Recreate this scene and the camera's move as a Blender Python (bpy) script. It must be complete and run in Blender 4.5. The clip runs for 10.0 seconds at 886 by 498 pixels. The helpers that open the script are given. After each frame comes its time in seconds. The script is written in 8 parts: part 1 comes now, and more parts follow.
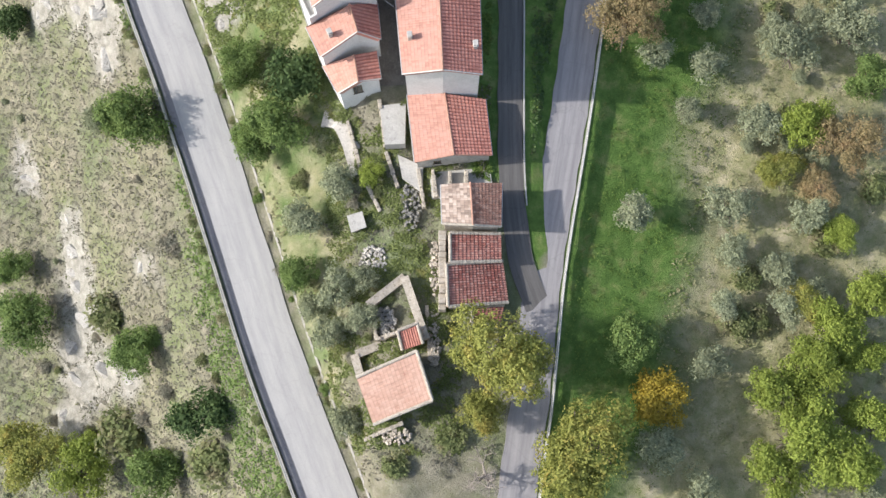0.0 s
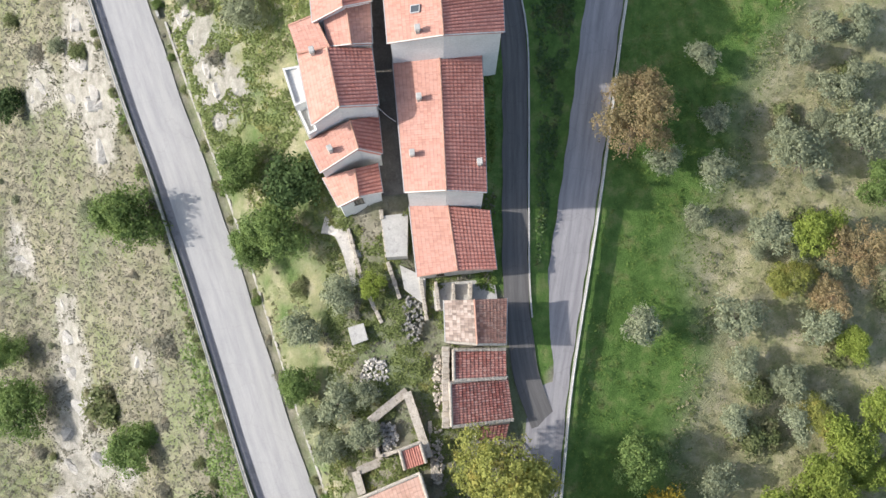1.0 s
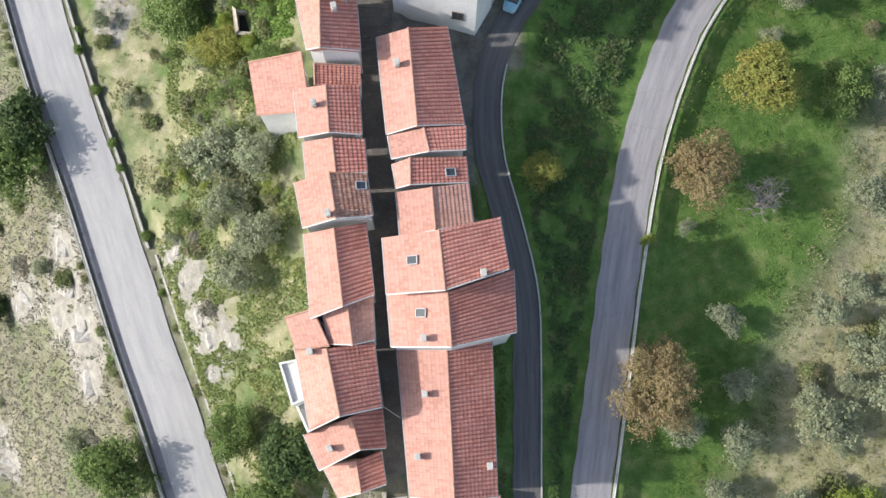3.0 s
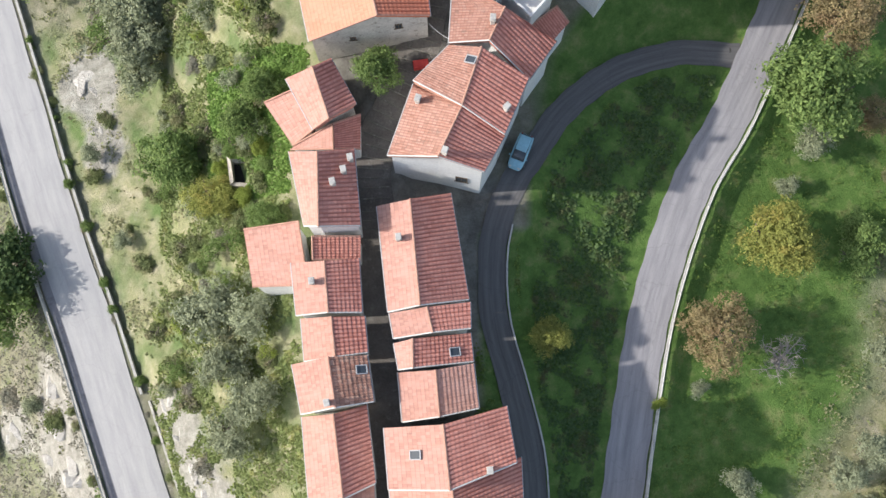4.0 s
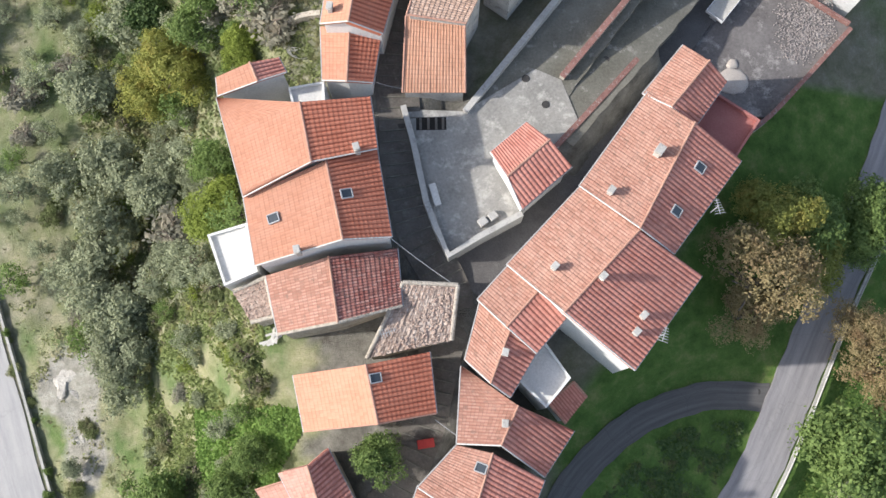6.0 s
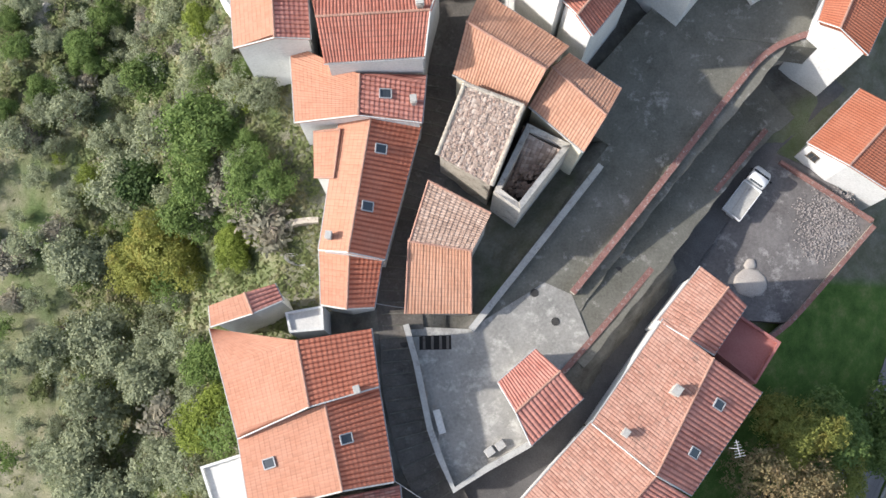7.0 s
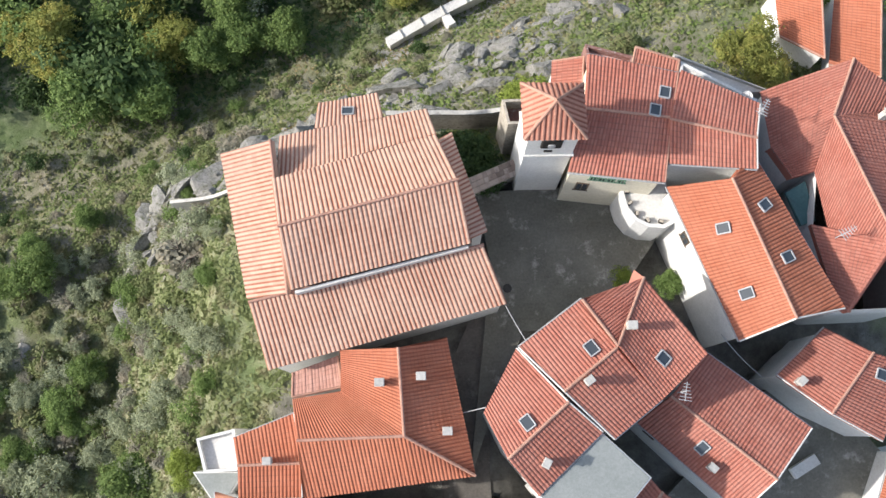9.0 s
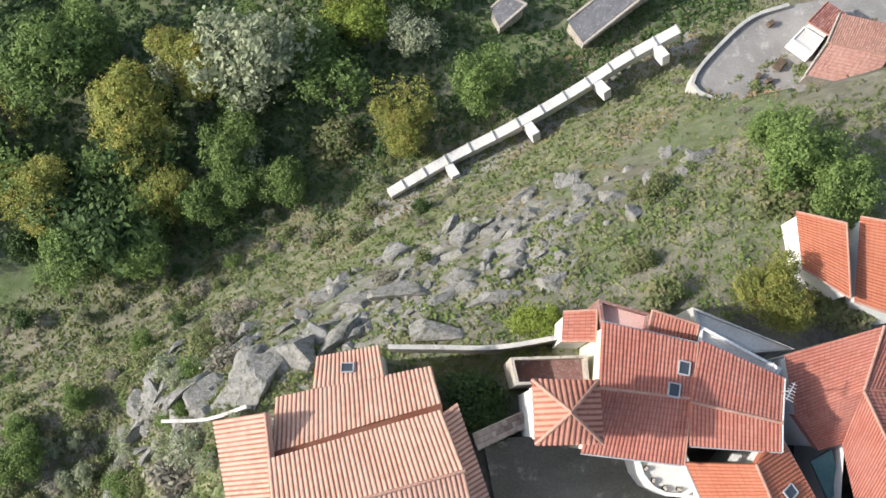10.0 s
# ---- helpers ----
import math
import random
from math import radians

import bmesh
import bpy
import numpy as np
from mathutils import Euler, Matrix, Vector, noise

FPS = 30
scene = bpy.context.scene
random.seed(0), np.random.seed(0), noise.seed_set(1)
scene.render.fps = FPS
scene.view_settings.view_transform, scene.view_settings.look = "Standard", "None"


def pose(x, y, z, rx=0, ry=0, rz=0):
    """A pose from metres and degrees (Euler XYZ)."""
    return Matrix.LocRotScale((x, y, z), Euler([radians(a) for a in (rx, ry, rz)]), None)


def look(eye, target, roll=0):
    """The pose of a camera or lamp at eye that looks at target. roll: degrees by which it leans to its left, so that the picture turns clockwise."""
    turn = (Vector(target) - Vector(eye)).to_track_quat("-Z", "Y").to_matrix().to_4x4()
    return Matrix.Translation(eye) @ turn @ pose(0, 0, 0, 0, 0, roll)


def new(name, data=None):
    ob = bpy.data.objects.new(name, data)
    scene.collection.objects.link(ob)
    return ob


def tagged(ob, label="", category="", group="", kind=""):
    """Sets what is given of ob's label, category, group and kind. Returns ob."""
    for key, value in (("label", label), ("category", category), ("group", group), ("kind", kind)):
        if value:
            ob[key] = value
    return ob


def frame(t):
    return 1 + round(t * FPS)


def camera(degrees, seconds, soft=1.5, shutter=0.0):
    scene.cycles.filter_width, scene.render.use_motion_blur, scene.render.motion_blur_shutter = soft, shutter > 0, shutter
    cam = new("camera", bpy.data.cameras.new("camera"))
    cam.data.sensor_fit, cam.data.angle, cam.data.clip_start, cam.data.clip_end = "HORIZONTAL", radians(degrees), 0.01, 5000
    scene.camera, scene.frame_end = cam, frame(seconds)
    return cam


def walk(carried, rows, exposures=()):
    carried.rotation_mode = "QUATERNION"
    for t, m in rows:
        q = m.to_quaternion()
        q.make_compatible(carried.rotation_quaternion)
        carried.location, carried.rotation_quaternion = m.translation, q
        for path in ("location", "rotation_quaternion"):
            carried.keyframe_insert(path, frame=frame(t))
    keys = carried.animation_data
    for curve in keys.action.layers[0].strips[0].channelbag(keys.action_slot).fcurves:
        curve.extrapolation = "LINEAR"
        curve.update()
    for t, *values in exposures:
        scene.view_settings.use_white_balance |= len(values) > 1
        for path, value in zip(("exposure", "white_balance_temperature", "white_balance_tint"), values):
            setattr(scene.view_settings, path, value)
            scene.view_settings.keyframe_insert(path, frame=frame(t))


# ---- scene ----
cam = camera(52.0, 10.0)
# seconds, x, y, z, tilt from straight down, turn about the axis, heading
ROWS = [
    (0, 0.673, 0.000, 110.313, 11.615, -0.637, 0.098),
    (0.5, 0.552, 5.686, 110.268, 11.562, -0.670, 0.076),
    (1, 0.439, 12.502, 110.478, 11.579, -0.694, 0.066),
    (1.5, 0.344, 19.167, 110.425, 11.566, -0.711, 0.062),
    (2, 0.237, 26.893, 110.620, 11.605, -0.719, 0.065),
    (2.5, 0.156, 34.035, 110.561, 11.586, -0.729, 0.067),
    (4, -0.071, 58.876, 110.311, 11.468, -0.903, -0.026),
    (4.5, -0.075, 67.106, 110.296, 11.416, -0.914, -0.033),
    (5, -0.070, 76.117, 110.275, 11.410, -0.928, -0.046),
    (6.5, -0.149, 104.246, 110.385, 11.312, -0.943, -0.060),
    (7, -0.176, 114.186, 110.345, 11.293, -0.939, -0.064),
    (7.5, -0.178, 124.129, 110.351, 11.271, -0.916, -0.051),
    (8, -0.242, 134.276, 110.163, 11.261, -0.894, -0.041),
    (8.5, -0.308, 144.600, 110.407, 11.262, -0.878, -0.032),
    (9, -0.333, 154.888, 110.514, 11.256, -0.847, -0.002),
    (9.5, -0.359, 165.044, 110.507, 11.244, -0.811, 0.039),
    (10, -0.434, 174.800, 110.580, 11.221, -0.806, 0.051),
]
walk(cam, [(t, pose(x, y, z, tilt, 0, head) @ pose(0, 0, 0, 0, 0, turn)) for t, x, y, z, tilt, turn, head in ROWS])

# ---- world, sun, exposure ----
world = bpy.data.worlds.new("sky")
scene.world = world
world.use_nodes = True
SUN_UP, SUN_FROM = 29.5, (-1.0, -0.04)  # elevation; the sun stands in the west
_n = world.node_tree.nodes
_sky = _n.new("ShaderNodeTexSky")
_sky.sky_type, _sky.sun_disc = "NISHITA", False
_sky.sun_elevation, _sky.sun_rotation = radians(SUN_UP), math.atan2(SUN_FROM[0], SUN_FROM[1])
_sky.dust_density = 2.0
_haze = _n.new("ShaderNodeHueSaturation")  # thin high cloud pales the blue
_haze.inputs["Saturation"].default_value = 0.85
world.node_tree.links.new(_sky.outputs[0], _haze.inputs["Color"])
world.node_tree.links.new(_haze.outputs[0], _n["Background"].inputs[0])
_n["Background"].inputs[1].default_value = 0.20
_d = Vector((SUN_FROM[0], SUN_FROM[1], 0)).normalized() * math.cos(radians(SUN_UP)) + Vector((0, 0, math.sin(radians(SUN_UP))))
sun = new("sun", bpy.data.lights.new("sun", "SUN"))
sun.data.energy, sun.data.angle, sun.data.color = 4.5, radians(1.2), (1.0, 0.95, 0.895)
sun.matrix_world = look(_d * 300, (0, 0, 0))
scene.view_settings.exposure = 0.43


# ---- materials ----
def node_mat(name, rough=0.9, metal=0.0):
    m = bpy.data.materials.new(name)
    m.use_nodes = True
    b = m.node_tree.nodes["Principled BSDF"]
    b.inputs["Roughness"].default_value, b.inputs["Metallic"].default_value = rough, metal
    b.inputs["Specular IOR Level"].default_value = 0.25
    return m, m.node_tree.nodes, m.node_tree.links, b


def noise_node(n, l, scale, detail=5, coord=None, rough=0.6):
    t = n.new("ShaderNodeTexNoise")
    t.inputs["Scale"].default_value, t.inputs["Detail"].default_value, t.inputs["Roughness"].default_value = scale, detail, rough
    if coord is not None:
        l.new(coord, t.inputs["Vector"])
    return t.outputs["Fac"]


def ramp_node(n, l, fac, stops):
    r = n.new("ShaderNodeValToRGB")
    e = r.color_ramp.elements
    while len(e) < len(stops):
        e.new(0.5)
    for k, (p, c) in zip(e, stops):
        k.position, k.color = p, (*c, 1) if len(c) == 3 else c
    l.new(fac, r.inputs[0])
    return r.outputs[0]


def mix_node(n, l, fac, a, b, kind="MIX"):
    m = n.new("ShaderNodeMix")
    m.data_type, m.blend_type = "RGBA", kind
    for v, i in ((fac, 0), (a, 6), (b, 7)):
        if isinstance(v, (int, float)):
            m.inputs[i].default_value = v
        elif isinstance(v, tuple):
            m.inputs[i].default_value = (*v, 1)
        else:
            l.new(v, m.inputs[i])
    return m.outputs[2]


def bump_node(n, l, b, height, strength=0.4, dist=0.05):
    k = n.new("ShaderNodeBump")
    k.inputs["Strength"].default_value, k.inputs["Distance"].default_value = strength, dist
    l.new(height, k.inputs["Height"])
    l.new(k.outputs[0], b.inputs["Normal"])


def mottled(name, dark, light, big=0.4, fine=6.0, rough=0.9, bump=0.3, dist=0.04, stain=None, stain_at=0.62, rand=0.0):
    """A surface of two tones at two scales, with optional stains."""
    m, n, l, b = node_mat(name, rough)
    co = n.new("ShaderNodeTexCoord").outputs["Object"]
    g = n.new("ShaderNodeNewGeometry").outputs["Position"]
    a, f = noise_node(n, l, big, 4, g), noise_node(n, l, fine, 6, g, 0.7)
    c = ramp_node(n, l, a, [(0.3, dark), (0.7, light)])
    c = mix_node(n, l, 0.35, c, ramp_node(n, l, f, [(0.3, tuple(v * 0.55 for v in dark)), (0.7, tuple(min(1, v * 1.15) for v in light))]))
    if stain:
        s = ramp_node(n, l, noise_node(n, l, big * 2.3, 7, g, 0.72), [(stain_at - 0.06, (0, 0, 0)), (stain_at + 0.08, (1, 1, 1))])
        c = mix_node(n, l, s, c, stain)
    if rand:
        o = n.new("ShaderNodeObjectInfo").outputs["Random"]
        c = mix_node(n, l, rand, c, ramp_node(n, l, o, [(0, (0.25, 0.25, 0.25)), (1, (1, 1, 1))]), "MULTIPLY")
    l.new(c, b.inputs["Base Color"])
    bump_node(n, l, b, f, bump, dist)
    return m


def tile_mat(name, main, alt, grime, grime_at=0.62, vary=0.55, pan=None, laps=0.5):
    """Fired-clay roof tiles: each tile its own tone, lichen and soot in patches."""
    m, n, l, b = node_mat(name, 0.85)
    a = n.new("ShaderNodeAttribute")
    a.attribute_name = "tile"
    fl = n.new("ShaderNodeVectorMath")
    fl.operation = "FLOOR"
    l.new(a.outputs["Vector"], fl.inputs[0])
    w = n.new("ShaderNodeTexWhiteNoise")
    w.noise_dimensions = "3D"
    l.new(fl.outputs[0], w.inputs["Vector"])
    g = n.new("ShaderNodeNewGeometry").outputs["Position"]
    hi = tuple(p + (q - p) * min(1, vary * 1.1) for p, q in zip(main, alt))
    c = ramp_node(n, l, w.outputs["Value"], [(0.0, tuple(v * (1 - vary * 0.6) for v in main)), (0.45, main), (1.0, hi)])
    fr = n.new("ShaderNodeVectorMath")
    fr.operation = "FRACTION"
    l.new(a.outputs["Vector"], fr.inputs[0])
    sx = n.new("ShaderNodeSeparateXYZ")
    l.new(fr.outputs[0], sx.inputs[0])
    if pan:
        # channel tiles between the cover tiles are a darker clay
        c = mix_node(n, l, ramp_node(n, l, sx.outputs[0], [(0.16, (0.9, 0.9, 0.9)), (0.27, (0, 0, 0)), (0.74, (0, 0, 0)), (0.85, (0.9, 0.9, 0.9))]), c, pan)
    big = noise_node(n, l, 0.45, 5, g, 0.65)
    c = mix_node(n, l, ramp_node(n, l, big, [(0.4, (0, 0, 0)), (0.8, (0.5, 0.5, 0.5))]), c, alt)
    s = ramp_node(n, l, noise_node(n, l, 1.7, 8, g, 0.75), [(grime_at - 0.05, (0, 0, 0)), (grime_at + 0.1, (0.85, 0.85, 0.85))])
    c = mix_node(n, l, s, c, grime)
    # gap shade put into the colour along the laps of the courses, in patches
    lap = ramp_node(n, l, sx.outputs[1], [(0.10, (1, 1, 1)), (0.24, (0, 0, 0)), (0.93, (0, 0, 0)), (0.98, (1, 1, 1))])
    lap = mix_node(n, l, 1.0, lap, ramp_node(n, l, noise_node(n, l, 1.1, 5, g, 0.7), [(0.38, (0.15 * laps,) * 3), (0.62, (laps,) * 3)]), "MULTIPLY")
    c = mix_node(n, l, lap, c, tuple(v * 0.62 for v in grime))
    l.new(c, b.inputs["Base Color"])
    bump_node(n, l, b, noise_node(n, l, 14, 4, g), 0.35, 0.02)
    return m


TILE_PINK = tile_mat("weathered pink clay tiles", (0.40, 0.150, 0.108), (0.45, 0.225, 0.175), (0.21, 0.12, 0.10), 0.66, 0.3, (0.29, 0.10, 0.072))
TILE_ORANGE = tile_mat("orange clay tiles", (0.42, 0.150, 0.085), (0.46, 0.20, 0.13), (0.29, 0.125, 0.085), 0.72, 0.16, (0.31, 0.10, 0.058))
# salmon, flat salmon and apricot carry the sun's paleness in their colour
TILE_SALMON = tile_mat("salmon clay tiles with sunlit paleness", (0.465, 0.25, 0.197), (0.53, 0.335, 0.28), (0.29, 0.17, 0.137), 0.635, 0.30)
TILE_WORN_LIT = tile_mat("worn flat salmon tiles with sunlit paleness", (0.49, 0.31, 0.24), (0.56, 0.41, 0.34), (0.36, 0.19, 0.14), 0.60, 0.25)
TILE_OLD = tile_mat("old brown clay tiles", (0.365, 0.18, 0.13), (0.46, 0.29, 0.22), (0.13, 0.095, 0.08), 0.58, 0.7)
TILE_APRICOT = tile_mat("apricot clay tiles with sunlit paleness", (0.475, 0.235, 0.155), (0.52, 0.30, 0.215), (0.33, 0.165, 0.115), 0.70, 0.18)
TILE_DUSTY = tile_mat("dusty brown-pink clay tiles", (0.42, 0.225, 0.168), (0.51, 0.33, 0.262), (0.21, 0.145, 0.12), 0.585, 0.5, (0.33, 0.16, 0.12))
# red of real red roofs, and shade put into the colour of east slopes
TILE_RED = tile_mat("dull red clay tiles, also the shade tone of east slopes", (0.53, 0.225, 0.178), (0.56, 0.29, 0.235), (0.27, 0.145, 0.12), 0.66, 0.4, (0.34, 0.128, 0.096), 0.25)
TILE_PATCHED = tile_mat("tan patched old clay tiles", (0.40, 0.275, 0.215), (0.52, 0.40, 0.33), (0.24, 0.17, 0.14), 0.57, 0.5)
# shaded copy of the apricot tiles, for east slopes
TILE_ORANGE_SHADED = tile_mat("orange-red clay tiles with east-slope shade tone", (0.54, 0.19, 0.115), (0.56, 0.24, 0.16), (0.36, 0.14, 0.09), 0.74, 0.2, (0.34, 0.10, 0.06), 0.25)
TILE_BUFF = tile_mat("buff orange clay tiles", (0.475, 0.265, 0.175), (0.52, 0.33, 0.24), (0.31, 0.175, 0.12), 0.70, 0.3, (0.37, 0.175, 0.115))
TILE_AGED = tile_mat("stained old red clay tiles", (0.37, 0.135, 0.11), (0.48, 0.29, 0.245), (0.14, 0.09, 0.08), 0.57, 0.7, (0.20, 0.072, 0.06))
TILE_CHURCH = tile_mat("buff and orange church tiles", (0.53, 0.345, 0.26), (0.57, 0.41, 0.325), (0.36, 0.20, 0.14), 0.72, 0.25, (0.30, 0.105, 0.065), 0.06)
TILE_TOWER = tile_mat("pink and red tower tiles", (0.45, 0.21, 0.15), (0.50, 0.28, 0.21), (0.30, 0.14, 0.10), 0.72, 0.2, (0.24, 0.075, 0.05), 0.06)
TILE_STONE = tile_mat("grey stone-strewn roof", (0.34, 0.26, 0.215), (0.54, 0.46, 0.40), (0.14, 0.115, 0.10), 0.60, 0.7)
RIDGE = mottled("ridge mortar and clay", (0.34, 0.175, 0.13), (0.48, 0.29, 0.22), 1.2, 9, stain=(0.24, 0.17, 0.14), stain_at=0.6)
PLASTER = mottled("white lime plaster", (0.60, 0.60, 0.58), (0.735, 0.735, 0.72), 0.5, 5, 0.9, 0.2, 0.02, (0.42, 0.40, 0.36), 0.72)
PLASTER_OLD = mottled("grey weathered render", (0.36, 0.34, 0.31), (0.60, 0.57, 0.52), 0.7, 5, 0.95, 0.5, 0.04, (0.22, 0.20, 0.18), 0.60)
PLASTER_CREAM = mottled("cream plaster", (0.62, 0.57, 0.44), (0.74, 0.69, 0.56), 0.5, 5, 0.9, 0.2, 0.02, (0.40, 0.36, 0.28), 0.7)
STONE = mottled("rubble stone", (0.30, 0.27, 0.23), (0.52, 0.47, 0.40), 1.5, 4, 0.95, 0.9, 0.1, (0.15, 0.14, 0.11), 0.6)
CONCRETE = mottled("weathered concrete", (0.34, 0.33, 0.31), (0.50, 0.49, 0.46), 0.5, 5, 0.92, 0.25, 0.03, (0.24, 0.23, 0.22), 0.62)
PALE = mottled("pale concrete", (0.52, 0.51, 0.48), (0.68, 0.67, 0.64), 0.5, 5, 0.9, 0.2, 0.02, (0.40, 0.39, 0.36), 0.68)
ASPHALT = mottled("grey worn asphalt", (0.20, 0.192, 0.203), (0.28, 0.27, 0.28), 0.25, 8, 0.95, 0.2, 0.02, (0.15, 0.145, 0.153), 0.60)
ASPHALT_DARK = mottled("dark street asphalt", (0.082, 0.077, 0.076), (0.152, 0.145, 0.142), 0.5, 8, 0.9, 0.25, 0.02, (0.17, 0.165, 0.16), 0.64)
PAVING = mottled("grey worn village paving", (0.10, 0.098, 0.078), (0.20, 0.193, 0.168), 0.35, 5, 0.93, 0.45, 0.04, (0.33, 0.318, 0.29), 0.62)
CONCRETE_WORN = mottled("worn pale concrete with grit", (0.21, 0.205, 0.19), (0.34, 0.33, 0.305), 0.35, 4, 0.94, 0.6, 0.05, (0.44, 0.425, 0.39), 0.57)
SAND = mottled("pale builder's sand", (0.36, 0.32, 0.29), (0.50, 0.455, 0.41), 0.8, 9, 0.97, 0.6, 0.05)
GRAVEL = mottled("trodden pale gravel", (0.10, 0.092, 0.09), (0.205, 0.192, 0.187), 0.3, 3.2, 0.95, 0.8, 0.06, (0.34, 0.325, 0.31), 0.60)
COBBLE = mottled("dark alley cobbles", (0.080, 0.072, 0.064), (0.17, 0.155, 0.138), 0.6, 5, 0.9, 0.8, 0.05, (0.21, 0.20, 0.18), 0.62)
BRICKRED = mottled("red brick coping", (0.17, 0.085, 0.075), (0.28, 0.155, 0.135), 1.5, 8, 0.9, 0.5, 0.03, (0.33, 0.31, 0.29), 0.60)
ROCK = mottled("pale limestone", (0.30, 0.285, 0.26), (0.54, 0.52, 0.48), 0.5, 3, 0.95, 1.0, 0.2, (0.22, 0.21, 0.18), 0.60)
ROCK_GREY = mottled("grey lichened limestone", (0.17, 0.165, 0.155), (0.35, 0.342, 0.32), 0.9, 3, 0.95, 1.0, 0.25, (0.12, 0.13, 0.085), 0.56)
WOOD = mottled("dark weathered wood", (0.07, 0.05, 0.035), (0.16, 0.12, 0.085), 2, 14)
BARK = mottled("grey-brown bark", (0.10, 0.085, 0.07), (0.20, 0.17, 0.14), 2, 14, 0.95, 0.8)
# shade inside openings and pits given as colour; also the dark flower pots
DARK = mottled("near-black of shaded openings and dark pots", (0.012, 0.011, 0.010), (0.03, 0.027, 0.025), 1, 6)
METAL = mottled("grey galvanised metal", (0.30, 0.31, 0.32), (0.44, 0.45, 0.46), 1, 10, 0.5)
RUSTRED = mottled("red-brown painted terrace floor", (0.33, 0.12, 0.11), (0.40, 0.17, 0.15), 0.6, 6)
GREYROOF = mottled("grey bitumen sheet", (0.215, 0.235, 0.228), (0.285, 0.305, 0.297), 0.5, 6)
PAINT_RED = mottled("red paint", (0.35, 0.03, 0.03), (0.45, 0.06, 0.05), 2, 10, 0.6)
SHUTTER = mottled("green painted shutters", (0.10, 0.20, 0.13), (0.16, 0.28, 0.19), 2, 10, 0.6)
m_, n_, l_, b_ = node_mat("window glass", 0.12)
b_.inputs["Base Color"].default_value = (0.05, 0.06, 0.07, 1)
b_.inputs["Specular IOR Level"].default_value = 0.6
GLASS = m_


def road_mat(name, dark, light, track, edge, crack=(0.10, 0.10, 0.10)):
    """Worn asphalt: streaks along the way, wheel tracks, dirty edges, tar seams."""
    m, n, l, b = node_mat(name, 0.93)
    a = n.new("ShaderNodeAttribute")
    a.attribute_name = "way"
    g = n.new("ShaderNodeNewGeometry").outputs["Position"]
    sc = n.new("ShaderNodeVectorMath")
    sc.operation = "MULTIPLY"
    l.new(a.outputs["Vector"], sc.inputs[0])
    sc.inputs[1].default_value = (5.0, 0.16, 1.0)
    streak = noise_node(n, l, 1.0, 6, sc.outputs[0], 0.65)
    c = ramp_node(n, l, streak, [(0.32, dark), (0.68, light)])
    sx = n.new("ShaderNodeSeparateXYZ")
    l.new(a.outputs["Vector"], sx.inputs[0])
    ab = n.new("ShaderNodeMath")
    ab.operation = "ABSOLUTE"
    l.new(sx.outputs[0], ab.inputs[0])
    w = ramp_node(n, l, ab.outputs[0], [(0.22, (0, 0, 0)), (0.42, (0.7, 0.7, 0.7)), (0.60, (0, 0, 0))])
    w = mix_node(n, l, 1.0, w, ramp_node(n, l, noise_node(n, l, 0.35, 5, g, 0.7), [(0.35, (0.2, 0.2, 0.2)), (0.6, (1, 1, 1))]), "MULTIPLY")
    c = mix_node(n, l, w, c, track)
    ed = n.new("ShaderNodeMath")
    ed.operation = "MULTIPLY_ADD"
    l.new(noise_node(n, l, 0.9, 6, g, 0.7), ed.inputs[0])
    ed.inputs[1].default_value = 0.55
    l.new(ab.outputs[0], ed.inputs[2])
    c = mix_node(n, l, ramp_node(n, l, ed.outputs[0], [(1.02, (0, 0, 0)), (1.22, (0.85, 0.85, 0.85))]), c, edge)
    fine = noise_node(n, l, 9, 6, g, 0.7)
    c = mix_node(n, l, 0.5, c, ramp_node(n, l, fine, [(0.3, (0.72, 0.72, 0.72)), (0.7, (1, 1, 1))]), "MULTIPLY")
    v = n.new("ShaderNodeTexVoronoi")
    v.feature = "DISTANCE_TO_EDGE"
    v.inputs["Scale"].default_value = 0.22
    wr = n.new("ShaderNodeVectorMath")
    wr.operation = "ADD"
    nz = n.new("ShaderNodeTexNoise")
    nz.inputs["Scale"].default_value = 0.8
    l.new(g, nz.inputs["Vector"])
    l.new(g, wr.inputs[0])
    l.new(nz.outputs["Color"], wr.inputs[1])
    l.new(wr.outputs[0], v.inputs["Vector"])
    c = mix_node(n, l, ramp_node(n, l, v.outputs["Distance"], [(0.003, (0.22, 0.22, 0.22)), (0.009, (0, 0, 0))]), c, crack)
    l.new(c, b.inputs["Base Color"])
    bump_node(n, l, b, fine, 0.25, 0.02)
    return m


ROAD_WEST = road_mat("sun-bleached streaked asphalt", (0.35, 0.345, 0.345), (0.45, 0.44, 0.43), (0.46, 0.45, 0.435), (0.27, 0.255, 0.215), (0.26, 0.25, 0.24))
ROAD_EAST = road_mat("grey worn streaked asphalt", (0.21, 0.203, 0.213), (0.305, 0.295, 0.303), (0.345, 0.335, 0.335), (0.10, 0.10, 0.075), (0.13, 0.125, 0.125))
ASPHALT_LANE = road_mat("dark lane asphalt", (0.092, 0.088, 0.087), (0.142, 0.138, 0.136), (0.16, 0.155, 0.153), (0.05, 0.055, 0.035), (0.04, 0.04, 0.04))


